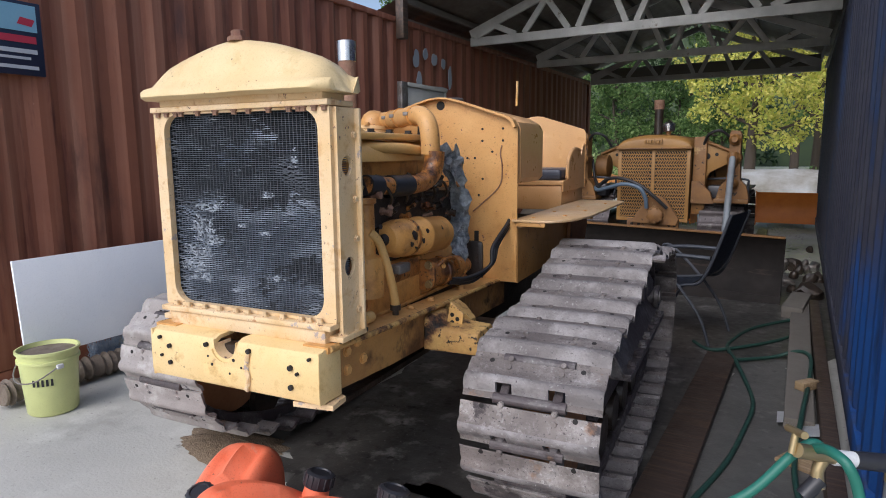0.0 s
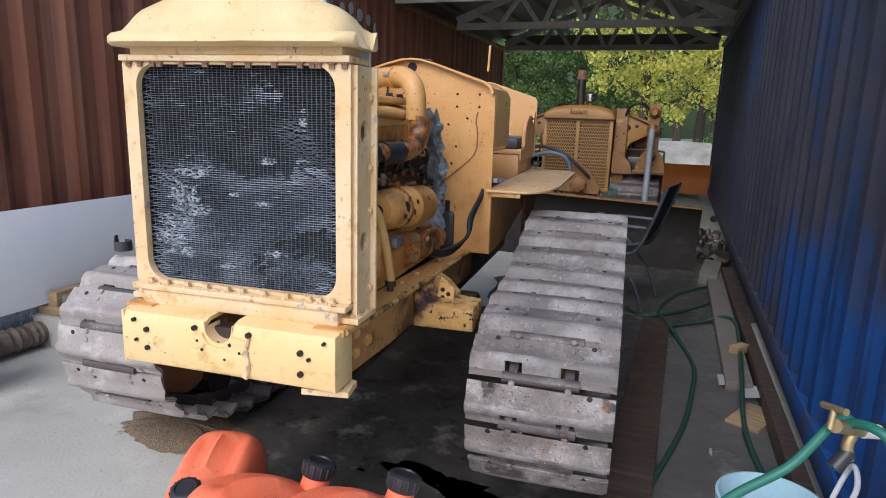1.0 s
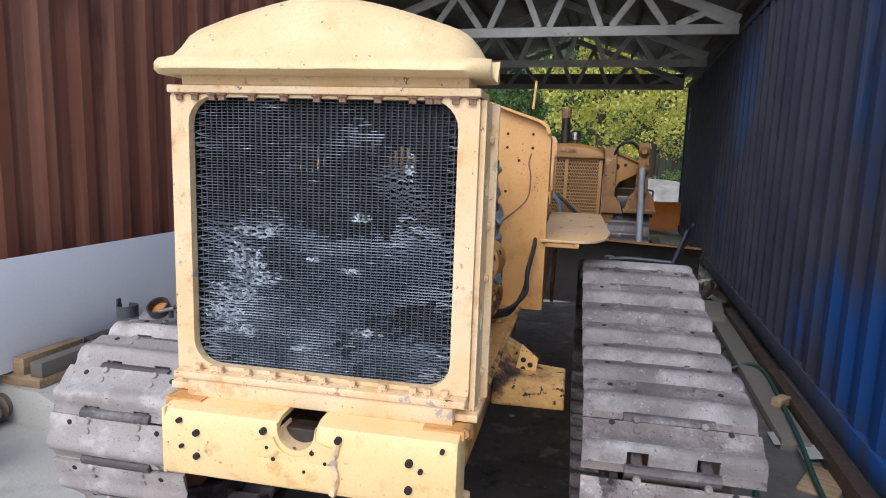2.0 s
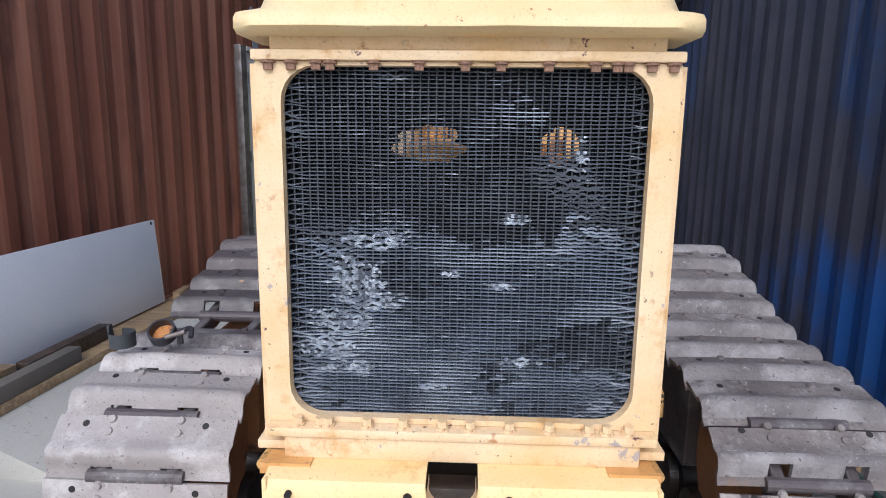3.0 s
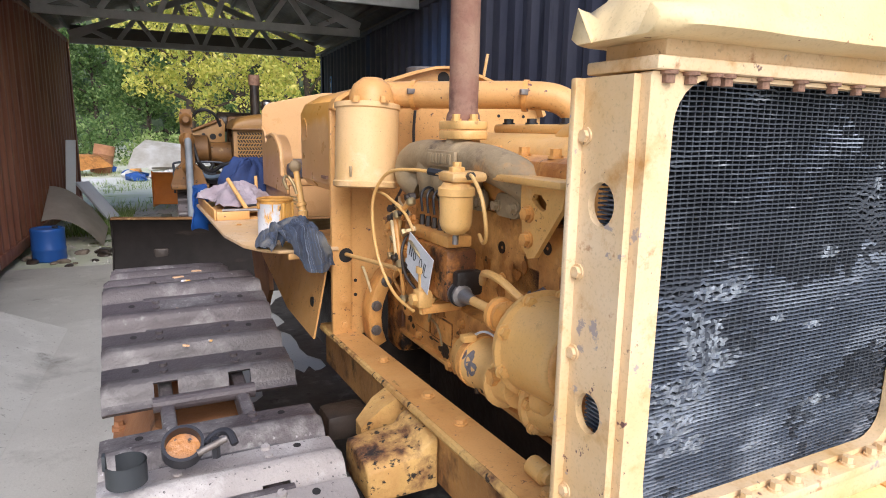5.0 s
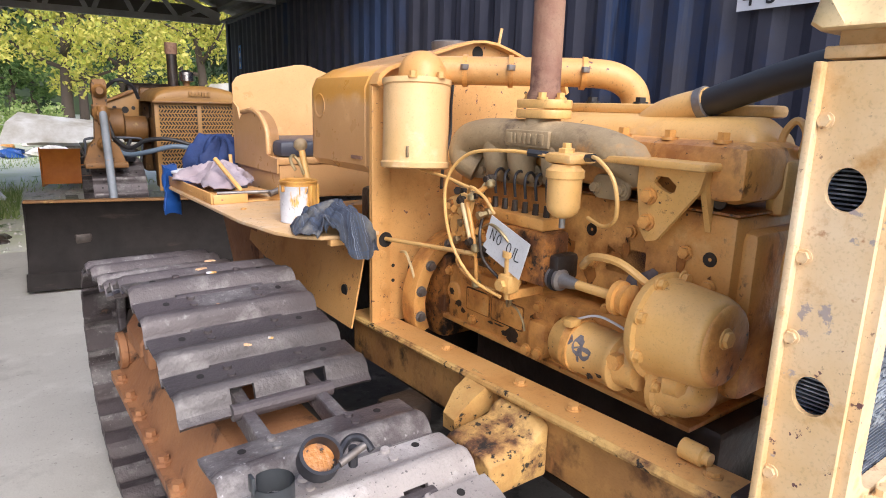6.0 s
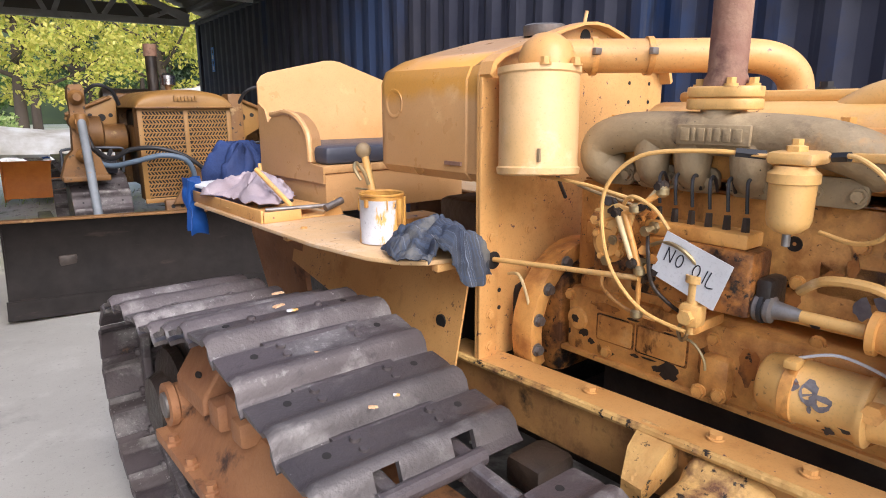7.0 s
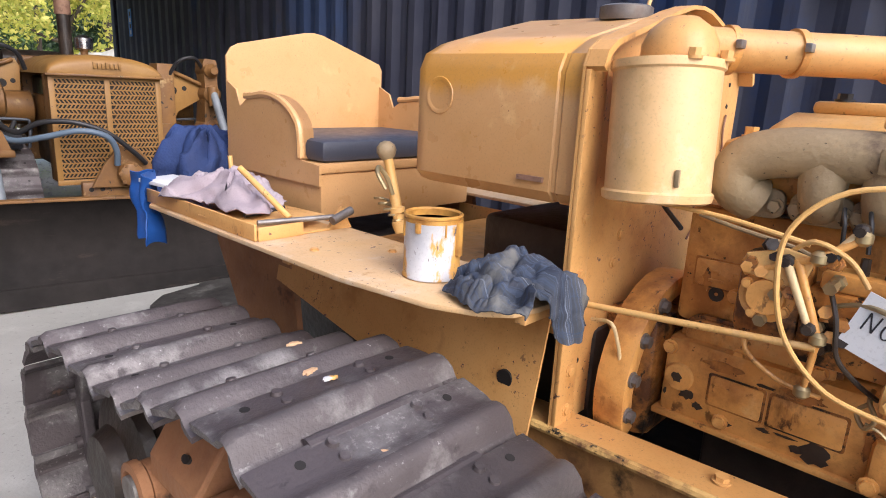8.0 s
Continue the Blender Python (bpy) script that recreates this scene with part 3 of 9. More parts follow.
def container(name, label, material, m, side):
    """A shipping container; its long wall that shows lies in the local plane x = 0 and faces side."""
    c = thing(name, label, "container", m)
    w = side * CON_W

    def bx(nm, *a, bev=0.006, mt=material, lab=""):
        return part(nm, B(*a, bev=bev), mt, c, lab)
    for nm, x in (("side_wall", -0.012 * side), ("far_wall", -w + 0.012 * side)):
        bm = corrugated(CON_L - 0.30, 0.15, CON_H - 0.06)
        if (side < 0) == (nm == "side_wall"):
            for v in bm.verts:
                v.co.x = -v.co.x
            bmesh.ops.reverse_faces(bm, faces=bm.faces)
        o = part(nm, bm, material, c, smooth=0)
        o.location = (x, 0.15, 0)
    for x in (0.0, -w):
        s = side if x == 0.0 else -side
        lo, hi = sorted((x, x - s * 0.06))
        bx("top_rail", lo, hi, 0.15, CON_L - 0.15, CON_H - 0.06, CON_H)
        bx("bottom_rail", lo, hi, 0.15, CON_L - 0.15, 0.02, 0.15)
        for y in (0.0, CON_L - 0.15):
            lo, hi = sorted((x, x - s * 0.16))
            bx("corner_post", lo, hi, y, y + 0.15, 0.12, CON_H - 0.118)
            for z in (0.0, CON_H - 0.118):
                bx("corner_casting", lo, hi, y, y + 0.162, z, z + 0.118, bev=0.012)
    lo, hi = sorted((-0.02 * side, -w + 0.02 * side))
    bx("roof_panel", lo, hi, 0.0, CON_L, CON_H - 0.05, CON_H - 0.045, bev=0)
    bx("end_wall", lo, hi, 0.03, 0.07, 0.1, CON_H - 0.05, bev=0)
    bx("door_end", lo, hi, CON_L - 0.07, CON_L - 0.03, 0.1, CON_H - 0.05, bev=0)
    bx("base", lo, hi, 0.02, CON_L - 0.02, 0.13, 0.149, bev=0)
    return c


red = container("shipping_container", "faded red-brown corrugated steel shipping container beside the slab", M["red"], pose(-3.515, 1.99, 0.05), 1)
BLUE_M = pose(0.78, 1.85, 0.05, 0, 0, -0.65)
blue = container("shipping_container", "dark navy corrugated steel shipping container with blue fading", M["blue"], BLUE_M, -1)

# the side door cut into the red container: frame, leaf, sill, hinges, handle
door = thing("door_1", "dirty white steel personnel door with dark jamb, closed", "door", pose(-3.515, -0.57, 0.045), kind="structure")
part("door_leaf", B(-0.01, 0.035, 7.08, 7.98, 0.23, 2.15), M["door_white"], door)
part("door_frame", B(-0.02, 0.055, 6.95, 7.075, 0.17, 2.20), M["steel"], door, "dark scuffed steel jamb")
part("door_frame", B(-0.02, 0.045, 7.985, 8.02, 0.17, 2.20), M["door_white"], door)
part("door_head", B(-0.02, 0.06, 7.078, 8.02, 2.155, 2.20), M["door_white"], door)
part("door_sill", B(-0.02, 0.13, 7.0, 8.06, 0.16, 0.225), M["door_white"], door)
for z in (0.35, 1.1, 1.85):
    part("hinge", cyl(bmesh.new(), (0.05, 7.085, z), (0.05, 7.085, z + 0.11), 0.012), M["steel"], door)
bm = bmesh.new()
tube(bm, [(0.036, 7.88, 1.05), (0.085, 7.88, 1.06), (0.085, 7.88, 1.18), (0.036, 7.88, 1.19)], 0.008, 8)
part("handle", bm, M["steel"], door, "bent steel pull handle")
part("lock_plate", B(0.033, 0.04, 7.85, 7.92, 1.25, 1.33, bev=0.002), M["steel"], door)

# grey primer patches on the red wall above the door
for i, (y, z, w, h) in enumerate([(6.78, 2.55, 0.12, 0.22), (7.0, 2.62, 0.11, 0.15), (7.22, 2.58, 0.12, 0.16), (7.45, 2.56, 0.10, 0.14), (6.85, 2.30, 0.10, 0.22), (7.35, 2.24, 0.45, 0.05), (7.62, 2.40, 0.07, 0.3), (8.45, 1.66, 0.07, 0.14)]):
    bm = bmesh.new()
    pts = []
    for k in range(14):
        a = 2 * math.pi * k / 14
        r = 0.8 + 0.35 * noise.noise(Vector((i * 3.1, math.cos(a), math.sin(a))))
        pts.append((y + w * 0.7 * r * math.cos(a), z + h * 0.6 * r * math.sin(a)))
    prism(bm, pts, "x", -3.516, -3.509)
    tagged(part("paint_patch", bm, M["grey_patch"], smooth=0), "grey primer paint patch on the red wall", "paint patch", group="paint patches")

# advertising board on the red wall: plain shapes and bars
ad = thing("wall_sign", "dark blue advertising sign with pale panel and bars on red wall", "sign", pose(-3.505, 2.0, 1.90))
part("sign_board", B(0, 0.012, 0, 0.46, 0, 0.42, bev=0.003), mat("dark_sign_blue", (0.012, 0.02, 0.05), 0.4), ad)
part("pale_panel", B(0.013, 0.016, 0.03, 0.43, 0.25, 0.40, bev=0), mat("pale_blue_print", (0.22, 0.42, 0.55), 0.4), ad)
white_print, red_print = mat("white_print", (0.5, 0.52, 0.55), 0.5), mat("red_print", (0.45, 0.03, 0.06), 0.5)
for y0, y1, z0, z1, mt in ((0.03, 0.42, 0.185, 0.225, red_print), (0.03, 0.42, 0.125, 0.150, white_print), (0.05, 0.38, 0.09, 0.105, white_print), (0.06, 0.42, 0.035, 0.055, white_print)):
    part("print_bar", B(0.013, 0.016, y0, y1, z0, z1, bev=0), mt, ad)
for k, (y, z) in enumerate(((0.10, 0.34), (0.32, 0.29))):
    bm = bmesh.new()
    prism(bm, [(y, z), (y + 0.08, z - 0.01), (y + 0.10, z + 0.03), (y + 0.02, z + 0.04)], "x", 0.0165, 0.018)
    part("emblem_shape", bm, red_print if k == 1 else M["ink"], ad, smooth=0)

# size code painted on the blue container, white plate with dark digits
code = thing("code_plate", "white painted code panel with dark characters on navy wall", "sign", BLUE_M @ pose(-0.012, 0.80, 1.94))
part("code_panel", B(-0.006, 0.0, 0.0, 0.64, 0.0, 0.135, bev=0), mat("white_code_paint", (0.6, 0.62, 0.66), 0.5), code)


def writing(name, text, size, m, material, parent, bold=0.0):
    cu = bpy.data.curves.new(name, "FONT")
    cu.body, cu.size, cu.extrude, cu.offset = text, size, 0.0008, bold
    ob = new(name + "_tmp", cu)
    dg = bpy.context.evaluated_depsgraph_get()
    me = bpy.data.meshes.new_from_object(ob.evaluated_get(dg))
    bpy.data.objects.remove(ob)
    me.materials.clear()
    me.materials.append(material)
    o = new(name, me)
    o.parent = parent
    o.matrix_local = m
    return o


FACE_W = Matrix(((0, 0, -1, 0), (-1, 0, 0, 0), (0, 1, 0, 0), (0, 0, 0, 1)))
for ch_text, y in (("4", 0.61), ("5", 0.49), ("G", 0.33), ("1", 0.18)):
    writing("digit", ch_text, 0.125, Matrix.Translation((-0.0075, y, 0.022)) @ FACE_W, M["ink"], code, 0.001)
tagpl = thing("blue_tag", "narrow bright blue label with pale bars on navy wall", "label", BLUE_M @ pose(-0.012, 11.1, 2.0))
part("tag_plate", B(-0.006, 0, 0, 0.14, 0, 0.40, bev=0), M["bright_blue"], tagpl)
for k in range(4):
    part("tag_bar", B(-0.0085, -0.0065, 0.03, 0.09, 0.03 + 0.09 * k, 0.09 + 0.09 * k, bev=0), M["ink"] if k % 2 else white_print, tagpl)

# open-fronted roof on the two containers: trusses, purlins, sheets, end beam
XL, XR, EAVE, RIDGE = -3.49, 0.83, 2.93, 3.85
ROOF_Y0, ROOF_Y1 = 6.5, 14.35
XM = (XL + XR) / 2


def roof_truss():
    t = thing("roof_truss", "white-painted timber roof truss with peeling paint", "truss", group="roof trusses")

    def bar(nm, a, b, w=0.10, d=0.045):
        a, b = Vector((a[0], 0, a[1])), Vector((b[0], 0, b[1]))
        L = (b - a).length
        ang = math.degrees(math.atan2(b.z - a.z, b.x - a.x))
        part(nm, B(0, L, -d / 2, d / 2, -w / 2, w / 2, bev=0.004, m=pose(a.x, 0, a.z, 0, -ang, 0)), M["truss_white"], t)
    bar("bottom_chord", (XL, EAVE), (XR, EAVE), 0.11)
    for s, x in ((1, XL), (-1, XR)):
        bar("top_chord", (x, EAVE + 0.1), (XM, RIDGE), 0.11)
    n = 6
    dx = (XR - XL) / n
    top = lambda x: EAVE + 0.1 + (RIDGE - EAVE - 0.1) * (1 - abs(x - XM) / (XM - XL))
    for k in range(n):
        xb, xt = XL + dx * k, XL + dx * (k + 0.5)
        bar("web", (xb + 0.06, EAVE + 0.05), (xt, top(xt) - 0.05), 0.075)
        bar("web", (xt, top(xt) - 0.05), (xb + dx - 0.06, EAVE + 0.05), 0.075)
    return t


tr0 = roof_truss()
TRUSS_Y = (8.2, 10.75, 14.05)
tr0.matrix_world = pose(0, TRUSS_Y[0], 0)
for y in TRUSS_Y[1:]:
    copy_thing(tr0, pose(0, y, 0))
tr0.children[0]["label"] = "white bottom chord with flaking paint"
for s in (-1, 1):
    for k in range(5):
        f = k / 4
        x = XM + s * (XM - XL) * (1 - f * 0.96)
        z = EAVE + 0.19 + (RIDGE - EAVE - 0.1) * f * 0.96
        tagged(part("purlin", B(x - 0.025, x + 0.025, ROOF_Y0, ROOF_Y1, z, z + 0.07, bev=0.003), M["grey_timber"]), "grey timber roof purlin", "purlin", group="purlins")
bm = bmesh.new()
nx = 150
for off in (0.0, 0.006):
    pts = []
    for i in range(nx + 1):
        x = XL - 0.5 + (XR - XL + 1.0) * i / nx
        z = EAVE + 0.28 + (RIDGE - EAVE - 0.1) * (1 - abs(x - XM) / (XM - XL)) + 0.008 * math.sin(i * 1.9)
        pts.append((x, z + off))
    loft(bm, [[(x, y, z) for x, z in pts] for y in (ROOF_Y0, ROOF_Y1)], close=False, caps=False)
bmesh.ops.recalc_face_normals(bm, faces=bm.faces)
tagged(part("ceiling", bm, M["roof_sheet"]), "rusty corrugated iron roof sheeting", "roof", kind="structure")
tagged(part("beam", B(XL, XR, 14.12, 14.20, 2.95, 3.20, bev=0.004), M["grey_timber"]), "dark timber end beam under the roof", "beam", kind="structure")
for x in (XL - 0.15, XR + 0.15):
    tagged(part("wall_plate", B(x - 0.09, x + 0.09, ROOF_Y0, ROOF_Y1, 2.955, 2.985 if x < 0 else 2.985, bev=0.003), M["grey_timber"]), "grey timber plate on the container roof", "beam", kind="structure")
tagged(part("post", B(XL + 0.0, XL + 0.10, 6.32, 6.42, 2.70, 3.25, bev=0.004), M["dark_timber"]), "short dark timber post at roof front", "post", kind="structure")

# ---- the crawler tractor ----
tractor = thing("crawler_tractor", "old yellow crawler tractor with exposed engine, parked on concrete", "tractor", pose(-1.0135, 1.6177, 0, 0, 0, 3.6))


def seat_at(x=0.0, y=0.0, z=0.0):
    """The place, from the nominal one, at which the parts that follow are fitted to the tractor."""
    SEAT_AT[0] = Vector((x, y, z))


def P(name, bm, mt, label="", parent=None, smooth=40):
    bmesh.ops.translate(bm, vec=SEAT_AT[0], verts=bm.verts)
    return part(name, bm, M[mt], parent or tractor, label, smooth)


seat_at()
# radiator: front frame with rounded window, top flange, sills, side channels, tank cover
FT, FB = 1.560, 0.926
frame_ob = P("radiator_frame", holed_plate(bmesh.new(), rounded(-0.350, 0.350, FB, FT, 0.006, 6), rounded(-0.307, 0.307, FB + 0.010, FT - 0.006, 0.06, 6), "y", 0.0, 0.022), "frame_paint", "chipped yellow radiator frame", smooth=30)
seat_at(0, 0, 0.012)
top_flange = P("top_flange", B(-0.352, 0.352, -0.012, 0.12, 1.549, 1.566, bev=0.003), "frame_paint", "thin rusty-edged flange")
P("top_neck", B(-0.325, 0.325, 0.004, 0.115, 1.567, 1.605, bev=0.004), "frame_paint")
seat_at()
bottom_flange = P("bottom_flange", B(-0.345, 0.348, -0.03, 0.12, 0.908, 0.925, bev=0.003), "frame_paint")
P("bottom_tank", B(-0.316, 0.322, -0.022, 0.12, 0.862, 0.907, bev=0.006), "frame_paint")
xs_top = [-0.325, -0.287, -0.245, -0.222, -0.15, -0.075, 0.0, 0.058, 0.135, 0.21, 0.245, 0.262, 0.30, 0.335]
bolts(top_flange, [(x, -0.003, 1.561) for x in xs_top], (0, 0, -1), M["rust"], 0.0085, 0.015)
xs_bot = [-0.29, -0.25, -0.235, -0.165, -0.10, -0.03, 0.02, 0.09, 0.16, 0.23, 0.262, 0.30]
bolts(bottom_flange, [(x, -0.014, 0.925) for x in xs_bot], (0, 0, 1), M["frame_paint"], 0.009, 0.016)
for s in (-1, 1):
    bm = bmesh.new()
    lo, hi = sorted((s * 0.3505, s * 0.362))
    for z0, z1, hz in ((0.885, 1.24, 1.09), (1.24, 1.557, 1.39)):
        corners = [(0.108, z0), (0.108, z1), (0.016, z1), (0.016, z0)]
        outer = [(a[0] + (b[0] - a[0]) * q / 5, a[1] + (b[1] - a[1]) * q / 5) for a, b in zip(corners, corners[1:] + corners[:1]) for q in range(5)]
        inner = [(0.062 + 0.026 * math.cos(radians(-45 + 18 * q)), hz + 0.03 * math.sin(radians(-45 + 18 * q))) for q in range(20)]
        holed_plate(bm, outer, inner, "x", lo, hi)
    chan = P("side_channel", bm, "frame_paint", "yellow side channel with two round holes", smooth=25)
    lo, hi = sorted((s * 0.345, s * 0.378))
    P("channel_lip", B(lo, hi, 0.108, 0.12, 0.885, 1.557, bev=0.003), "frame_paint")
    bolts(chan, [(s * 0.362, 0.10, z) for z in (0.95, 1.17, 1.29, 1.48)], (s, 0, 0), M["frame_paint"], 0.009, 0.008)
    bm = bmesh.new()
    for hz in (1.09, 1.39):
        for k in range(12):
            box(bm, *sorted((s * 0.318, s * 0.336)), 0.03, 0.098, hz - 0.036 + 0.0065 * k, hz - 0.0335 + 0.0065 * k)
    P("core_edge", bm, "fin_haze", "pale fin edges inside the channel", smooth=0)
    foot = P("foot_bracket", B(*sorted((s * 0.30, s * 0.372)), 0.0, 0.13, 0.868, 0.886, bev=0.003), "frame_paint")
    bolts(foot, [(s * 0.352, 0.03, 0.886), (s * 0.352, 0.085, 0.886)], (0, 0, 1), M["frame_paint"], 0.012, 0.02)

seat_at(0, 0, 0.016)
# tank cover: cast cap with a crowned front, overhanging eaves
bm = bmesh.new()
rings = []
W, NX = 0.372, 28
for i in range(NX + 1):
    f = -1 + 2 * i / NX
    x = W * math.sin(f * math.pi / 2) if abs(f) > 0.5 else W * f * math.sin(math.pi / 4) / 0.5
    u = abs(x) / W
    ridge = 1.757 - 0.100 * u ** 1.5 - 0.075 * max(0, (u - 0.78) / 0.22) ** 2.2
    y0, y1 = -0.055 + 0.03 * max(0, (u - 0.85) / 0.15) ** 2, 0.15 - 0.02 * max(0, (u - 0.85) / 0.15) ** 2
    eave = 1.592
    ring = [(x, y0 + 0.014, eave - 0.008), (x, y0, eave), (x, y0 + 0.001, eave + 0.016), (x, y0 + 0.014, eave + 0.026), (x, y0 + 0.03, eave + 0.4 * (ridge - eave)), (x, y0 + 0.05, ridge - 0.03), (x, y0 + 0.078, ridge - 0.004), (x, 0.5 * (y0 + y1) + 0.01, ridge), (x, y1 - 0.04, ridge - 0.01), (x, y1 - 0.01, eave + 0.04), (x, y1, eave), (x, y1 - 0.012, eave - 0.008)]
    ring = [(px, py, max(pz, eave - 0.008)) for px, py, pz in ring]
    rings.append(ring)
loft(bm, rings)
jitter(bm, 0.002, 9)
tank_cover = P("tank_cover", bm, "cream", "pale cream cast radiator top with raised emblem", smooth=60)
P("filler_cap", lathe(bmesh.new(), (0, 0.035, 1.750), (0, 0, 1), [(0, 0.034), (0.012, 0.034), (0.014, 0.022), (0.03, 0.022), (0.032, 0.018)], 6), "rust", "small rusty hexagonal filler cap", parent=tank_cover)
# raised maker's emblem on the cover as plain raised bars
bm = bmesh.new()
for k, (w, h) in enumerate(((0.036, 0.044), (0.010, 0.05), (0.026, 0.032), (0.014, 0.044), (0.020, 0.030), (0.028, 0.031), (0.028, 0.031))):
    x = -0.118 + sum(q[0] + 0.009 for q in ((0.036, 0), (0.010, 0), (0.026, 0), (0.014, 0), (0.020, 0), (0.028, 0), (0.028, 0))[:k])
    outer = rounded(x, x + w, 1.637, 1.637 + h, 0.0045, 3)
    t = 0.0065
    if w > 0.018:
        holed_plate(bm, outer, rounded(x + t, x + w - t, 1.637 + t, 1.637 + h - t, 0.003, 3), "y", -0.029, -0.012)
    else:
        prism(bm, outer, "y", -0.029, -0.012)
for v in bm.verts:
    v.co.y += 0.30 * (v.co.z - 1.637)
P("emblem", bm, "cream", "raised cast emblem", parent=tank_cover, smooth=30)

seat_at()
# radiator core: dark body, upright tubes, wavy fins with crushed patches
core_body = P("core_body", B(-0.316, 0.316, 0.045, 0.10, 0.925, 1.215, bev=0), "core_dust", "dusty lower half of the radiator core")
for x0, x1, cx, rx in ((-0.316, 0.065, -0.068, 0.066), (0.0655, 0.316, 0.168, 0.038)):
    corners = [(x1, 1.216), (x1, 1.560), (x0, 1.560), (x0, 1.216)]
    outer = [(a[0] + (b[0] - a[0]) * q / 6, a[1] + (b[1] - a[1]) * q / 6) for a, b in zip(corners, corners[1:] + corners[:1]) for q in range(6)]
    inner = []
    for q in range(24):
        a = radians(-45 + 15 * q)
        r = 1 + 0.45 * noise.noise(Vector((2 * math.cos(a) + cx * 40, 2 * math.sin(a), 1.0)))
        inner.append((cx + rx * r * math.cos(a), 1.425 + 0.034 * r * math.sin(a)))
    P("core_half", holed_plate(bmesh.new(), outer, inner, "y", 0.045, 0.10), "core_dark", "black upper core worn through in one place", parent=core_body, smooth=0)
core_tube = P("core_tube", B(-0.0013, 0.0013, 0.0262, 0.046, 0.928, 1.557, bev=0), "fin_tube", smooth=0, parent=core_body)
core_tube.location.x = -0.309
for i in range(1, 46):
    o = new("core_tube", core_tube.data)
    o.parent, o.location = core_body, (-0.309 + 0.618 * i / 45, 0, 0)
rng = random.Random(4)
HURT = [(-0.145, 1.262, 0.07, 0.022), (-0.19, 1.19, 0.055, 0.04), (-0.16, 1.15, 0.07, 0.022), (-0.215, 1.11, 0.07, 0.032), (-0.235, 1.06, 0.05, 0.03), (-0.20, 1.02, 0.05, 0.016), (0.09, 1.30, 0.03, 0.012), (0.07, 1.18, 0.03, 0.009), (0.1, 1.04, 0.045, 0.009), (-0.05, 0.99, 0.03, 0.009), (0.2, 1.41, 0.012, 0.03), (-0.02, 1.20, 0.02, 0.008)]
verts, faces, pale = [], [], []
NF, NS = 96, 104
for r in range(NF):
    z = 0.934 + 0.620 * r / (NF - 1)
    base = len(verts)
    ph = rng.uniform(0, 50)
    for i in range(NS + 1):
        x = -0.309 + 0.618 * i / NS
        edge = max(0.0, (abs(x) - 0.27) / 0.037)
        dz = 0.0008 * noise.noise(Vector((x * 38, z * 9, ph))) + 0.0018 * noise.noise(Vector((x * 9, z * 14, 3.0)))
        dz += edge * 0.005 * math.sin(r * 1.7 + x * 60)
        hurt = max(0.0, noise.noise(Vector((x * 7 + 4, z * 9, 1.3))) - 0.22)
        blob = max(1 - ((x - hx) / rx) ** 2 - ((z - hz) / rz) ** 2 for hx, hz, rx, rz in HURT) + 1.2 * noise.noise(Vector((x * 60, z * 240, 2.0))) + 0.5 * noise.noise(Vector((x * 25, z * 60, 5.0)))
        crush = min(max(blob, 0.0), 1.0)
        dz += (hurt + 0.5 * crush) * 0.014 * noise.noise(Vector((x * 110, z * 160, 7.0)))
        h = 0.001 + 0.003 * hurt + 0.0022 * crush
        y = 0.0245 - 0.004 * hurt - 0.003 * crush * noise.noise(Vector((x * 90, z * 120, 1.0)))
        verts += [(x, y, z + dz - h), (x, y, z + dz + h), (x, 0.043, z + dz + h)]
        # haze picks the fin faces, mostly low ones, that get the painted sheen
        haze = min(1.0, max(0.0, (1.33 - z) / 0.10)) * 0.55 + 0.75 * noise.noise(Vector((x * 6 + 9, z * 8, 4.0))) + 0.35 * noise.noise(Vector((x * 30, z * 70, 8.0)))
        pale.append(1 if crush > 0.38 and noise.noise(Vector((x * 160, z * 420, 6.0))) > -0.18 else 2 if haze > 0.30 else 0)
    for i in range(NS):
        a = base + 3 * i
        faces += [(a, a + 3, a + 4, a + 1), (a + 1, a + 4, a + 5, a + 2)]
me = bpy.data.meshes.new("fin_core")
me.from_pydata(verts, [], faces)
me.materials.append(M["fin"])
me.materials.append(M["fin_pale"])
me.materials.append(M["fin_haze"])
for k, f in enumerate(me.polygons):
    r, i = divmod(k // 2, NS)
    f.material_index = pale[r * (NS + 1) + i]
fins = tagged(new("fin_core", me), "fine bent radiator fins with pale crushed patches", kind="stuff")
fins.parent = tractor

seat_at(0, 0, -0.014)
# bumper: channel with round cut-out and crank guide plate
prof = [(-0.06, 0.876), (-0.078, 0.868), (-0.088, 0.85), (-0.09, 0.80), (-0.09, 0.735), (-0.084, 0.718), (-0.06, 0.712), (-0.058, 0.722), (-0.078, 0.73), (-0.08, 0.80), (-0.079, 0.85), (-0.058, 0.864), (0.0, 0.866), (0.0, 0.878)]
bm = bmesh.new()
prism(bm, prof, "x", -0.335, -0.055)
prism(bm, prof, "x", 0.035, 0.345)
lowp = [(-0.088, 0.80), (-0.09, 0.735), (-0.084, 0.718), (-0.06, 0.712), (-0.058, 0.722), (-0.078, 0.73), (-0.08, 0.80)]
prism(bm, lowp, "x", -0.055, 0.035)
prism(bm, [(-0.055, 0.80), (0.035, 0.80), (0.035, 0.868)] + arc(-0.01, 0.855, 0.043, 360, 180, 14) + [(-0.055, 0.868)], "y", -0.09, -0.08)
bumper = P("bumper", bm, "bumper", "cream channel bumper with holes", smooth=35)
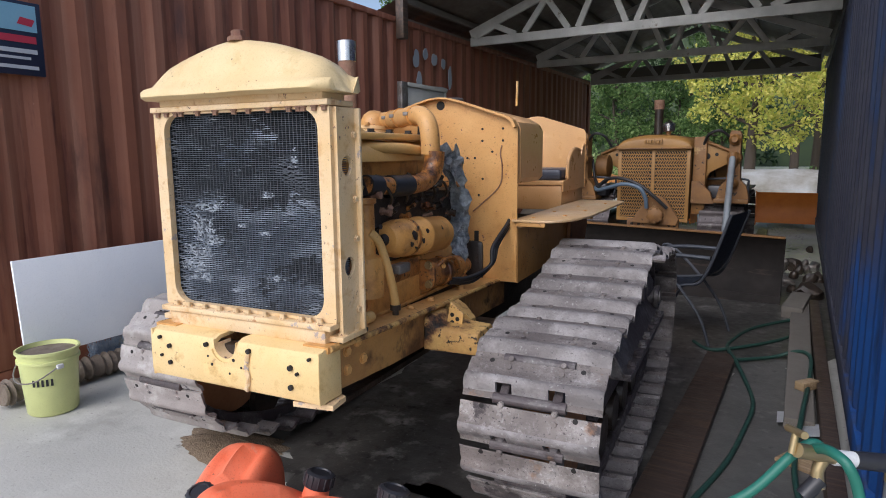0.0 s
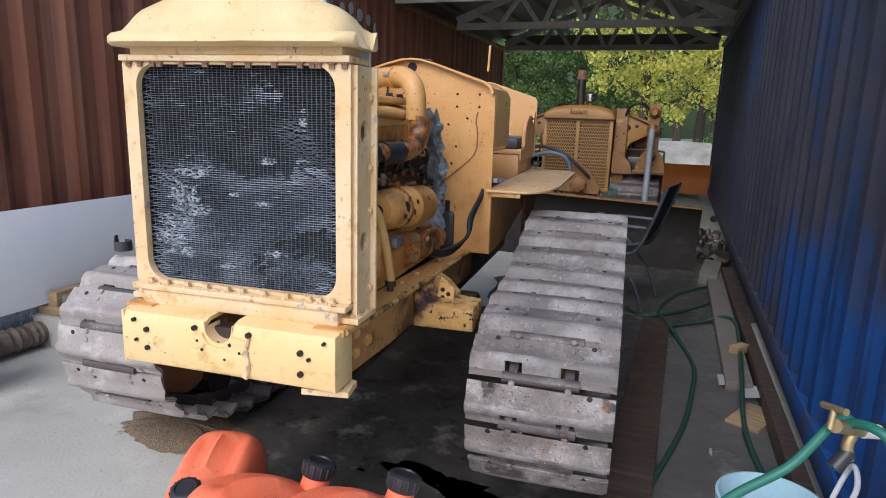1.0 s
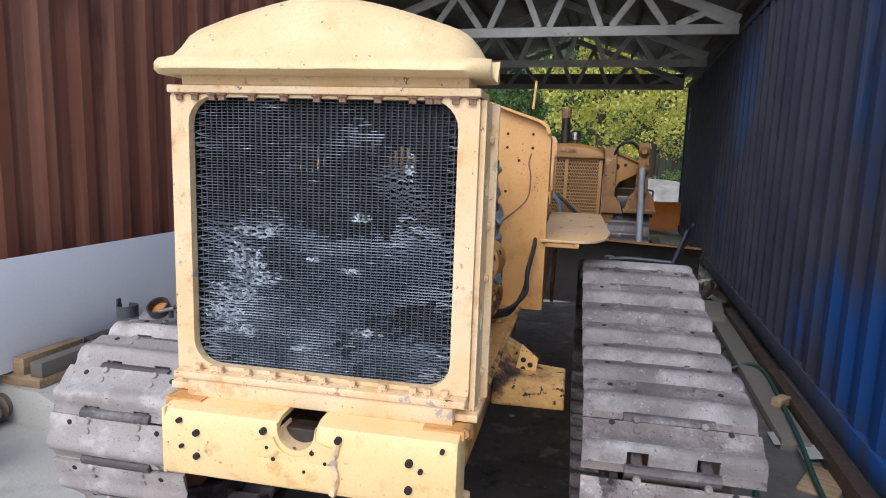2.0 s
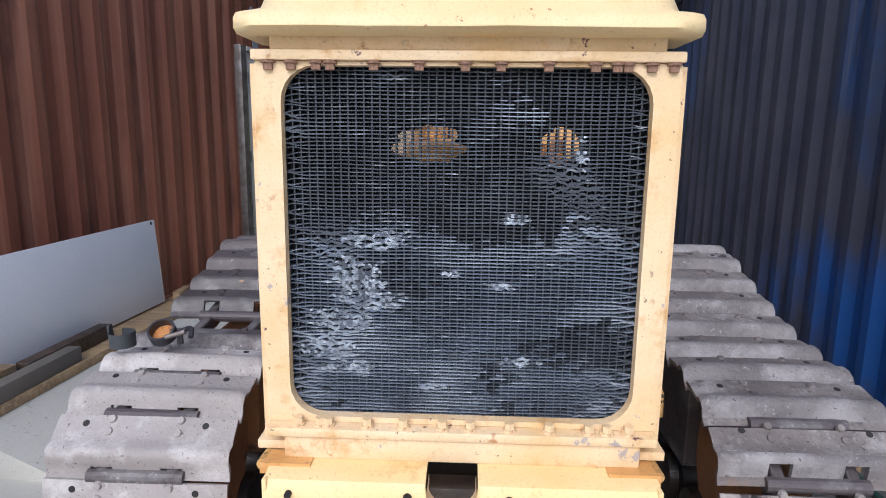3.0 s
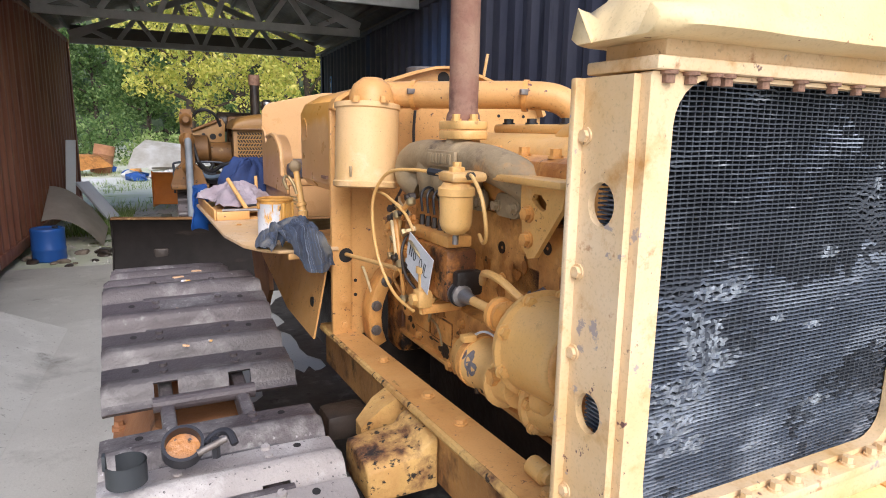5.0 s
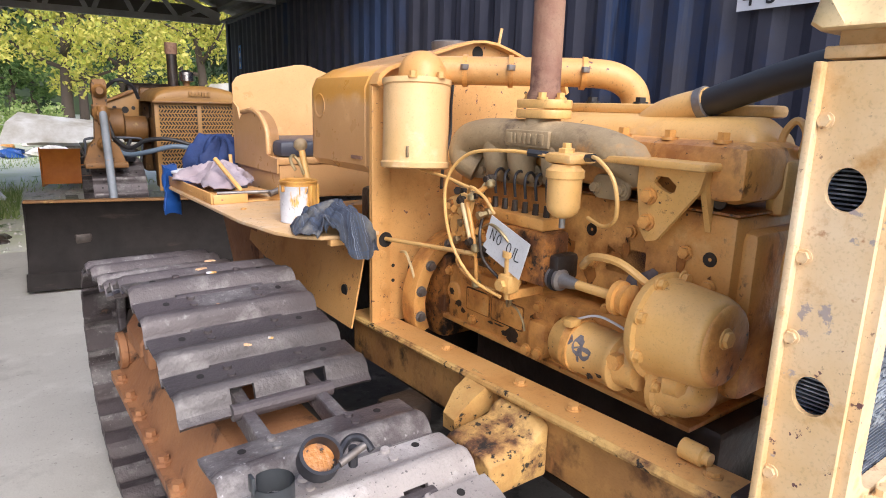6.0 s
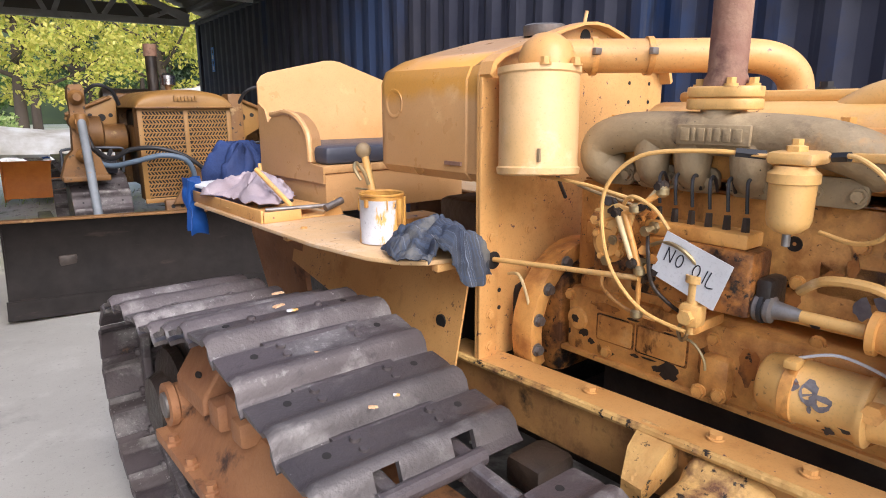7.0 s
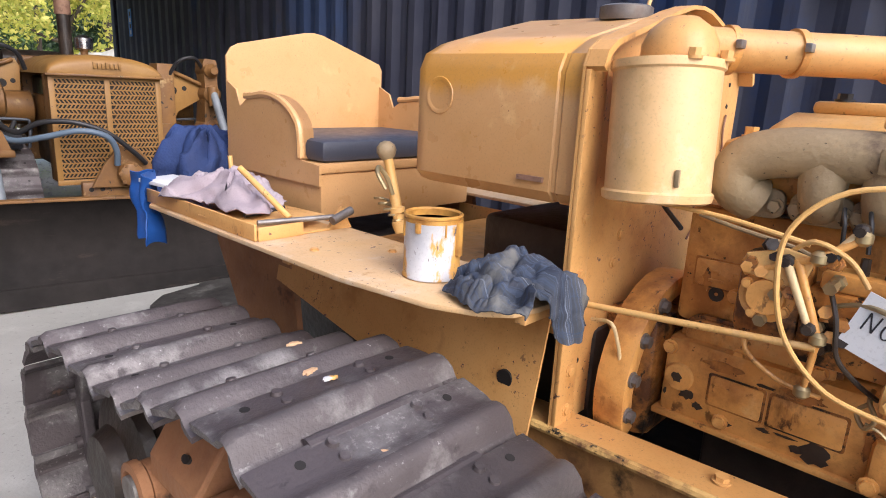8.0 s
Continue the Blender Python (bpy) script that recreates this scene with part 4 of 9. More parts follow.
P("crank_cup", loft(bmesh.new(), [[(-0.010 + 0.0428 * math.cos(a), y, 0.855 + 0.0428 * math.sin(a)) for a in [radians(180 + 15 * k) for k in range(13)]] for y in (-0.0905, -0.02)], close=False, caps=False), "frame_paint", "scraped half-round crank guide")
P("guide_plate", prism(bmesh.new(), arc(-0.01, 0.852, 0.098, 195, 345, 10) + arc(-0.01, 0.852, 0.052, 345, 195, 10), "y", -0.096, -0.0905), "bumper")
P("patch_plate", B(-0.10, 0.085, -0.0965, -0.0905, 0.728, 0.79, bev=0.002), "bumper", "welded patch plate with bolt holes")
hole_mesh = None
for x, z, r in ((-0.29, 0.835, 0.006), (-0.285, 0.775, 0.005), (-0.248, 0.81, 0.0075), (-0.248, 0.755, 0.0075), (-0.085, 0.835, 0.0075), (0.245, 0.805, 0.0085), (0.245, 0.745, 0.0085), (0.088, 0.835, 0.008), (0.315, 0.84, 0.005), (0.27, 0.79, 0.0055), (-0.075, 0.80, 0.004), (-0.06, 0.775, 0.005), (0.03, 0.80, 0.0055), (0.012, 0.755, 0.004), (0.06, 0.78, 0.004)):
    o = P("bolt_hole", cyl(bmesh.new(), (0, -0.0975, 0), (0, -0.088, 0), 1.0, seg=14), "dark_hole") if hole_mesh is None else new("bolt_hole", hole_mesh)
    hole_mesh = o.data
    o.parent, o.location, o.scale = bumper, (x, 0, z), (r, 1, r)
P("weld_seam", jitter(tube(bmesh.new(), [(0.075, -0.0935, 0.722), (0.083, -0.094, 0.76), (0.078, -0.0935, 0.80), (0.086, -0.093, 0.845)], 0.007, 8, 8), 0.005, 90), "frame_paint", "rough weld seam")
P("end_plate", B(0.338, 0.346, -0.088, 0.02, 0.715, 0.872, bev=0.002), "bumper")
P("end_plate", B(-0.337, -0.329, -0.088, 0.02, 0.715, 0.872, bev=0.002), "bumper")
P("tow_tongue", prism(bmesh.new(), [(0.24, -0.08), (0.37, -0.06), (0.36, 0.02), (0.30, 0.04), (0.22, 0.0)], "z", 0.695, 0.711), "frame_paint")
for s in (-1, 1):
    P("packing_pad", B(*sorted((s * 0.24, s * 0.362)), 0.005, 0.155, 0.8785, 0.893, bev=0.003), "black_rubber", "black packing pad under radiator")

seat_at()
# frame rails: channels left and right with rivets and gussets
for s in (-1, 1):
    def sx(a, b):
        return tuple(sorted((s * a, s * b)))
    bm = bmesh.new()
    prism(bm, [(-0.05, 0.868), (0.35, 0.848), (1.5, 0.806), (1.5, 0.786), (0.35, 0.828), (-0.05, 0.848)], "x", *sx(0.262, 0.352))
    rail = P("rail_top", bm, "yellow", "yellow frame rail flange with worn edges", smooth=0)
    bm = bmesh.new()
    prism(bm, [(-0.05, 0.847), (0.35, 0.827), (1.5, 0.785), (1.5, 0.66), (0.35, 0.69), (-0.05, 0.715)], "x", *sx(0.322, 0.333))
    web = P("rail_web", bm, "rail_web", "rust-streaked rail web", smooth=0)
    P("rail_lip", tube(bmesh.new(), [(s * 0.351, -0.04, 0.859), (s * 0.351, 0.35, 0.839), (s * 0.351, 1.48, 0.797)], 0.0105, 8, 6), "grimy_cast", "worn dark rail edge")
    bolts(rail, [(s * 0.30, y, 0.866 - 0.036 * y - 0.004) for y in (0.22, 0.55, 0.72, 1.02)], (0, 0, 1), M["yellow"], 0.013, 0.012)
    bolts(web, [(s * 0.333, y, z) for y, z in ((0.07, 0.82), (0.07, 0.76), (0.13, 0.835), (0.16, 0.77))], (s, 0, 0), M["yellow"], 0.014, 0.01)
    # track frame yoke: cast box arm under the rail, wedge strut behind it, rear arm
    bm = bmesh.new()
    loft(bm, [[(s * x, 0.585, z0), (s * x, 0.585, z1), (s * x, 0.61, z1 + 0.012), (s * x, 0.73, z1 + 0.018), (s * x, 0.745, z1), (s * x, 0.745, z0)] for x, z0, z1 in ((0.335, 0.675, 0.80), (0.37, 0.675, 0.785), (0.385, 0.675, 0.765), (0.46, 0.675, 0.757), (0.505 if s < 0 else 0.56, 0.675, 0.748))])
    bmesh.ops.recalc_face_normals(bm, faces=bm.faces)
    bmesh.ops.bevel(bm, geom=[e for e in bm.edges if len(e.link_faces) == 2 and e.calc_face_angle() > 0.6], offset=0.007, segments=2, affect="EDGES", profile=0.5)
    P("yoke_arm", jitter(bm, 0.003, 20, s), "grimy_cast", "rust-stained yellow cast yoke arm", smooth=50)
    bm = bmesh.new()
    loft(bm, [[(s * x, y0, z0), (s * x, y0, z1), (s * x, y1, z1), (s * x, y1, z0)] for x, y0, y1, z0, z1 in ((0.335, 0.775, 0.86, 0.76, 0.832), (0.40, 0.775, 0.85, 0.74, 0.80), (0.452, 0.78, 0.825, 0.722, 0.758))])
    bmesh.ops.recalc_face_normals(bm, faces=bm.faces)
    P("wedge_strut", jitter(bm, 0.003, 18, s), "grimy_cast", "chipped yellow wedge strut", smooth=20)
    P("rear_arm", B(*sx(0.338, 0.47), 1.02, 1.13, 0.60, 0.68, bev=0.02), "grease", "oily rear mounting arm")
    P("rail_boss", lathe(bmesh.new(), (s * 0.285, 0.295, 0.872), (0, -1, 0), [(0, 0.014), (0.003, 0.02), (0.045, 0.02), (0.048, 0.013), (0.06, 0.013)], 14), "engine_pale")
    if s > 0:
        P("tilted_plate", prism(bmesh.new(), [(0.417, 0.855), (0.472, 0.812), (0.46, 0.728), (0.402, 0.772)], "y", 0.655, 0.668, 0.002), "engine_pale", "tilted yellow plate with bolt holes", smooth=0)
        bolts(tractor, [(x, 0.655, z) for x, z in ((0.425, 0.805), (0.447, 0.79), (0.425, 0.775), (0.447, 0.765))], (0, -1, 0), M["dark_hole"], 0.0065, 0.002, name="plate_hole")
P("belly_pan", B(-0.26, 0.26, 0.15, 1.45, 0.60, 0.62, bev=0), "grease", "black oily belly pan")
P("front_cross_member", B(-0.33, 0.33, -0.05, 0.0, 0.70, 0.83, bev=0.004), "grease")

# engine: sump, block, head, covers
seat_at(0.066, 0.012, -0.06)
P("sump", B(-0.17, 0.15, 0.30, 1.12, 0.64, 0.892, bev=0.02), "grease", "black oil-wet sump")
P("crankcase", B(-0.222, 0.17, 0.36, 1.205, 0.893, 1.075, bev=0.022), "engine", "orange crankcase side with oil stains")
seat_at(0.07, 0.03, -0.02)
P("block", B(-0.188, 0.085, 0.30, 1.19, 1.06, 1.31, bev=0.016), "engine", "orange engine block")
seat_at(0.066, 0.012, -0.06)
P("sump_flange", B(-0.232, 0.18, 0.34, 1.212, 0.893, 0.907, bev=0.004), "engine")
P("cover_rim", prism(bmesh.new(), rounded(0.885, 1.183, 1.032, 1.128, 0.046, 8), "x", -0.196, -0.186, 0.003), "engine_oily", "oily gasket rim")
P("side_cover", prism(bmesh.new(), rounded(0.895, 1.172, 1.042, 1.119, 0.037, 8), "x", -0.2035, -0.1955, 0.003), "engine", "oval bolted engine side cover")
seat_at(0.07, 0.03, -0.03)
P("plate_gasket", prism(bmesh.new(), rounded(1.044, 1.162, 1.154, 1.216, 0.004), "x", -0.1895, -0.187, 0.0), "engine_oily")
P("casting_plate", prism(bmesh.new(), rounded(1.048, 1.158, 1.158, 1.212, 0.004), "x", -0.193, -0.187, 0.001), "engine", "raised casting plate")
for y, z, w, h in ((1.12, 1.192, 0.022, 0.006), (1.115, 1.172, 0.03, 0.006), (1.075, 1.185, 0.018, 0.02)):
    P("casting_mark", B(-0.1955, -0.1925, y - w / 2, y + w / 2, z - h / 2, z + h / 2, bev=0.001), "engine")
for y, z in ((1.112, 1.143), (1.06, 1.146), (0.66, 1.235), (0.475, 1.265), (0.35, 1.225), (0.345, 1.345)):
    P("core_plug", lathe(bmesh.new(), (-0.187, y, z), (-1, 0, 0), [(0, 0.016), (0.003, 0.015), (0.003, 0.011), (0.0, 0.0)], 14), "grease")
seat_at(0.066, 0.012, -0.06)
P("rib_gasket", prism(bmesh.new(), rounded(0.995, 1.105, 0.951, 1.022, 0.006), "x", -0.2235, -0.2215, 0.0), "engine_oily")
P("rib_gasket", prism(bmesh.new(), rounded(0.855, 0.99, 0.951, 1.022, 0.006), "x", -0.2235, -0.2215, 0.0), "engine_oily")
P("rib_panel", prism(bmesh.new(), rounded(1.0, 1.10, 0.955, 1.018, 0.006), "x", -0.226, -0.2215, 0.001), "engine")
P("rib_panel", prism(bmesh.new(), rounded(0.86, 0.985, 0.955, 1.018, 0.006), "x", -0.226, -0.2215, 0.001), "engine")
P("corner_boss", lathe(bmesh.new(), (-0.221, 1.165, 0.99), (-1, 0, 0), [(0, 0.032), (0.008, 0.028), (0.01, 0.02), (0.0095, 0.0)], 16), "engine")
seat_at(0.075, 0.06, -0.02)
P("inspection_cover", prism(bmesh.new(), rounded(0.47, 0.58, 1.135, 1.20, 0.006), "x", -0.193, -0.187, 0.001), "engine_oily", "dark stained number plate cover")
seat_at(0.07, 0.03, -0.02)
P("head_gasket", B(-0.191, 0.09, 0.297, 1.17, 1.3095, 1.3145, bev=0.001), "engine_oily", "dark oozing head gasket line")


def paint_chip(pos, r, seed, stretch=1.0, mt="grease", name="paint_chip"):
    """A flake of missing paint or an oil run with its own ragged shape, on a side face."""
    rg = random.Random(seed)
    n = 15
    poly = [(r * stretch * (0.55 + 0.6 * rg.random()) * math.cos(2 * math.pi * k / n), r * (0.55 + 0.6 * rg.random()) * math.sin(2 * math.pi * k / n)) for k in range(n)]
    o = P(name, prism(bmesh.new(), poly, "x", -0.0012, 0.0), mt, smooth=0)
    o.location = Vector(pos)


seat_at(0.066, 0.012, -0.06)
for k, (x, y, z, r, st) in enumerate(((-0.331, 0.55, 1.0, 0.014, 0.8), (-0.3305, 0.505, 0.995, 0.018, 1.0), (-0.3305, 0.53, 0.975, 0.008, 1.2), (-0.222, 1.145, 0.957, 0.014, 1.2), (-0.222, 1.12, 0.94, 0.009, 1.4), (-0.2318, 1.165, 0.99, 0.013, 1.0), (-0.222, 0.90, 0.93, 0.024, 1.3), (-0.222, 0.93, 0.926, 0.010, 1.5), (-0.222, 1.19, 0.95, 0.008, 0.6), (-0.222, 0.80, 0.945, 0.010, 1.0), (-0.188, 0.55, 1.165, 0.012, 1.2), (-0.188, 1.02, 1.23, 0.008, 1.0), (-0.188, 0.40, 1.10, 0.012, 0.8), (-0.188, 0.62, 1.12, 0.014, 1.2), (-0.222, 1.06, 0.925, 0.006, 2.2), (-0.222, 0.99, 0.94, 0.005, 2.5), (-0.2255, 1.0, 1.03, 0.004, 5.0), (-0.2255, 0.95, 0.945, 0.003, 7.0))):
    paint_chip((x, y, z), r, k, st)
for k, (y, z, r, st, mt) in enumerate(((0.50, 1.175, 0.030, 1.2, "primer_grey"), (0.545, 1.165, 0.022, 0.9, "primer_grey"), (0.46, 1.150, 0.018, 1.3, "primer_grey"), (0.60, 1.215, 0.016, 1.4, "engine_oily"), (0.67, 1.16, 0.040, 0.5, "engine_oily"), (0.43, 1.24, 0.030, 0.45, "engine_oily"), (0.57, 1.24, 0.028, 0.4, "engine_oily"), (0.74, 1.20, 0.045, 0.45, "engine_oily"), (0.36, 1.19, 0.030, 0.5, "engine_oily"), (1.15, 1.20, 0.026, 0.4, "engine_oily"), (0.98, 1.15, 0.032, 0.5, "engine_oily"))):
    paint_chip((-0.1885, y, z), r, 80 + k, st, mt, "bare_patch" if mt == "primer_grey" else "oil_run")
for k, (y, z, r, st) in enumerate(((0.72, 1.00, 0.045, 0.5), (0.82, 0.985, 0.038, 0.4), (0.66, 0.98, 0.035, 0.5), (0.58, 0.99, 0.032, 0.5), (0.93, 1.035, 0.014, 3.0), (1.08, 1.04, 0.012, 3.5), (0.77, 0.93, 0.020, 1.6), (0.50, 0.94, 0.022, 1.2))):
    paint_chip((-0.2228, y, z), r, 120 + k, st, "engine_oily", "oil_run")
bolts(tractor, [(-0.2035, 1.06, 1.066), (-0.2035, 0.92, 1.08)] + [(-0.222, y, z) for y, z in ((0.69, 0.93), (0.80, 1.04), (1.07, 0.925), (1.19, 1.05), (0.62, 1.02))] + [(-0.19, y, z) for y, z in ((0.42, 1.26), (0.56, 1.28), (0.66, 1.19), (0.36, 1.20), (0.42, 1.10), (0.61, 1.08), (1.09, 1.18), (0.92, 1.18))], (-1, 0, 0), M["engine"], 0.012, 0.012)
seat_at(0.03, 0.03, 0.0)
head = P("cylinder_head", B(-0.17, 0.075, 0.285, 1.15, 1.312, 1.43, bev=0.03), "engine", "orange cylinder head")
bolts(head, [(-0.135, y, 1.428) for y in (0.36, 0.48, 0.60, 0.72, 0.92, 1.03, 1.10)], (0, 0, 1), M["engine"], 0.013, 0.022)
bm = bmesh.new()
loft(bm, [[(0.03 + 0.092 * math.cos(a) * (1 if abs(math.cos(a)) < 0.9 else 1), y, 1.395 + zs * max(0.0, math.sin(a)) ** 0.6) for a in [math.pi * k / 12 for k in range(13)]] for y, zs in ((0.33, 0.02), (0.34, 0.06), (0.37, 0.085), (1.07, 0.085), (1.10, 0.06), (1.11, 0.02))])
P("valve_cover", bm, "engine_pale", "rounded yellow valve cover", smooth=50)
P("water_rail", B(0.05, 0.12, 0.36, 1.05, 1.478, 1.505, bev=0.01), "engine_pale")
bolts(tractor, [(0.075, y, 1.505) for y in (0.44, 0.58, 0.72, 0.88, 1.0)], (0, 0, 1), M["black_rubber"], 0.014, 0.016)
bm = bmesh.new()
tube(bm, [(0.03, 0.33, 1.40), (0.03, 0.322, 1.45), (0.03, 0.30, 1.475), (0.03, 0.28, 1.45), (0.03, 0.285, 1.40)], 0.008, 8)
P("lifting_eye", bm, "engine_pale")
P("front_cover", B(-0.12, 0.08, 0.27, 0.325, 0.90, 1.26, bev=0.02), "engine", "orange timing cover")
P("thermostat_housing", B(-0.03, 0.07, 0.275, 0.32, 1.28, 1.40, bev=0.02), "engine_pale")
seat_at(0.06, 0.05, -0.01)
bm = bmesh.new()
holed_plate(bm, [(0.325, 1.386), (0.40, 1.387), (0.478, 1.387), (0.478, 1.34), (0.462, 1.25), (0.445, 1.228), (0.42, 1.235), (0.335, 1.345)], [(0.385, 1.352), (0.405, 1.368), (0.43, 1.368), (0.438, 1.355), (0.425, 1.345), (0.41, 1.338), (0.398, 1.335), (0.388, 1.34)], "x", -0.237, -0.225)
mount = P("mount_bracket", bm, "engine_pale", "triangular yellow bracket with a slot", smooth=30)
P("bracket_shelf", B(-0.26, -0.13, 0.315, 0.62, 1.386, 1.402, bev=0.005), "engine_pale")
P("bracket_web", prism(bmesh.new(), [(-0.23, 1.385), (-0.18, 1.385), (-0.18, 1.26)], "y", 0.465, 0.477), "engine_pale", smooth=0)
P("bracket_web", prism(bmesh.new(), [(-0.23, 1.385), (-0.18, 1.385), (-0.18, 1.26)], "y", 0.335, 0.347), "engine_pale", smooth=0)
bolts(mount, [(-0.237, 0.445, 1.325), (-0.237, 0.445, 1.27)], (-1, 0, 0), M["engine"], 0.014, 0.016)
seat_at()
P("fan_hub", lathe(bmesh.new(), (0.0, 0.262, 1.2), (0, -1, 0), [(0, 0.07), (0.05, 0.07), (0.055, 0.04), (0.09, 0.04)], 20), "engine")

seat_at(0.02, 0.015, -0.005)
# exhaust manifold with branches, raised emblem plate, stack
bm = bmesh.new()
tube(bm, [(-0.17, 1.075, 1.325), (-0.195, 1.105, 1.35), (-0.198, 1.095, 1.395), (-0.195, 1.02, 1.418), (-0.192, 0.85, 1.42), (-0.19, 0.72, 1.418), (-0.185, 0.62, 1.408), (-0.165, 0.56, 1.385), (-0.14, 0.54, 1.36)], 0.044, 14, 5)
manifold = P("exhaust_manifold", bm, "manifold", "heat-faded yellow exhaust manifold", smooth=60)
for y in (0.965, 0.87, 0.75):
    P("manifold_branch", tube(bmesh.new(), [(-0.193, y, 1.40), (-0.197, y, 1.365), (-0.188, y, 1.335), (-0.15, y, 1.325)], 0.036, 12, 4, radii=lambda f: 0.042 - 0.012 * f), "manifold", smooth=60, parent=manifold)
plate = P("emblem_plate", B(-0.2455, -0.235, 0.735, 0.885, 1.40, 1.44, bev=0.003), "manifold")
for k, w in enumerate((0.020, 0.008, 0.016, 0.010, 0.014, 0.016, 0.018)):
    y = 0.875 - sum((0.020, 0.008, 0.016, 0.010, 0.014, 0.016, 0.018)[:k]) - 0.004 * k
    P("raised_bar", B(-0.249, -0.245, y - w, y, 1.407, 1.433, bev=0.002), "manifold", parent=plate)
for y in (1.072, 0.965, 0.87, 0.75, 0.60):
    P("port_flange", prism(bmesh.new(), rounded(y - 0.05, y + 0.05, 1.295, 1.35, 0.02), "x", -0.178, -0.164, 0.003), "manifold")
    bolts(tractor, [(-0.178, y - 0.036, 1.32), (-0.178, y + 0.036, 1.32)], (-1, 0, 0), M["manifold"], 0.011, 0.016)
P("stack_neck", lathe(bmesh.new(), (-0.172, 0.827, 1.43), (0, 0, 1), [(0, 0.062), (0.03, 0.046), (0.04, 0.042)], 20), "manifold")
for z in (1.468, 1.492):
    P("stack_flange", prism(bmesh.new(), rounded(-0.172 - 0.047, -0.172 + 0.047, 0.827 - 0.072, 0.827 + 0.072, 0.038), "z", z, z + 0.0215, 0.004), "engine_pale")
bolts(tractor, [(-0.172, 0.827 - 0.055, 1.5135), (-0.172, 0.827 + 0.055, 1.5135), (-0.206, 0.80, 1.5135)], (0, 0, 1), M["engine_pale"], 0.010, 0.016)
P("exhaust_pipe", lathe(bmesh.new(), (-0.172, 0.827, 1.5135), (0, 0, 1), [(0, 0.044), (0.015, 0.042), (0.025, 0.037), (0.30, 0.037), (0.38, 0.037)], 24), "rust", "rusty exhaust stack")
P("stack_sleeve", lathe(bmesh.new(), (-0.172, 0.827, 1.82), (0, 0, 1), [(0, 0.038), (0.002, 0.0405), (0.085, 0.0405), (0.087, 0.036), (0.04, 0.034)], 24), "chrome", "bright chrome sleeve")

seat_at(-0.01, -0.01, 0.0)
# fuel bowl filter with pipes
P("filter_bowl", lathe(bmesh.new(), (-0.26, 0.658, 1.252), (0, 0, 1), [(0, 0.010), (0.004, 0.022), (0.014, 0.033), (0.026, 0.037), (0.088, 0.038), (0.09, 0.042), (0.106, 0.042), (0.112, 0.034), (0.119, 0.03)], 24), "engine_pale", "yellow fuel filter bowl")
P("filter_head", B(-0.29, -0.20, 0.62, 0.698, 1.3715, 1.395, bev=0.01), "engine_pale")
P("filter_fitting", lathe(bmesh.new(), (-0.26, 0.658, 1.394), (0, 0, 1), [(0, 0.018), (0.01, 0.018), (0.012, 0.010), (0.022, 0.010)], 6), "engine_pale")
P("drain_tap", cyl(bmesh.new(), (-0.26, 0.658, 1.23), (-0.26, 0.658, 1.256), 0.007), "steel")
for nm, pts in (("fuel_pipe", [(-0.27, 0.70, 1.385), (-0.30, 0.80, 1.39), (-0.32, 0.92, 1.375), (-0.335, 0.985, 1.31), (-0.335, 0.99, 1.22), (-0.325, 0.965, 1.13), (-0.31, 0.90, 1.06), (-0.295, 0.81, 1.035)]), ("fuel_pipe", [(-0.26, 0.605, 1.388), (-0.275, 0.56, 1.39), (-0.28, 0.51, 1.35), (-0.27, 0.505, 1.28), (-0.25, 0.55, 1.25), (-0.22, 0.62, 1.255)])):
    bm = bmesh.new()
    tube(bm, pts, 0.0043, 8)
    P(nm, bm, "engine_pale", "thin yellow fuel pipe")
for p, q in (((-0.265, 0.705, 1.386), (-0.285, 0.75, 1.39)), ((-0.26, 0.60, 1.388), (-0.268, 0.575, 1.391))):
    P("pipe_nut", cyl(bmesh.new(), p, q, 0.009, seg=6), "black_rubber")

seat_at(0.02, 0.0, 0.0)
# injection pump, injector lines, governor linkage, drive shaft, drum cover, starter
P("injection_pump", B(-0.285, -0.20, 0.70, 0.96, 1.075, 1.205, bev=0.012), "engine_oily", "oily injection pump")
P("pump_top", B(-0.275, -0.205, 0.72, 0.94, 1.205, 1.235, bev=0.006), "engine")
P("pump_end", B(-0.272, -0.2, 0.668, 0.70, 1.095, 1.158, bev=0.01), "grease", "black oily pump end")
for k in range(6):
    y = 0.74 + 0.037 * k
    P("delivery_valve", cyl(bmesh.new(), (-0.245, y, 1.228), (-0.245, y, 1.262), 0.009, 0.007, 6), "grease")
    bm = bmesh.new()
    tube(bm, [(-0.245, y, 1.27), (-0.248, y + 0.002, 1.31), (-0.236, y + 0.008, 1.328), (-0.214, y + 0.012, 1.33), (-0.188, y + 0.016, 1.30)], 0.0036, 8)
    P("injector_line", bm, "black_rubber", "black injector line")
seat_at(0.05, 0.012, -0.03)
P("lift_pump", lathe(bmesh.new(), (-0.328, 0.79, 1.055), (0, 0, 1), [(0, 0.010), (0.018, 0.011), (0.02, 0.02), (0.06, 0.02), (0.062, 0.013), (0.105, 0.013), (0.107, 0.019), (0.122, 0.019)], 16), "engine_pale", "small yellow lift pump")
P("lift_pump_boss", cyl(bmesh.new(), (-0.362, 0.79, 1.095), (-0.30, 0.79, 1.095), 0.015, seg=6), "engine_pale")
P("pump_arm", B(-0.335, -0.22, 0.775, 0.805, 1.055, 1.08, bev=0.006), "engine")
P("lift_pump_body", B(-0.35, -0.308, 0.768, 0.812, 1.072, 1.12, bev=0.01), "engine_pale", "cream pump block")
seat_at(0.01, -0.01, 0.012)
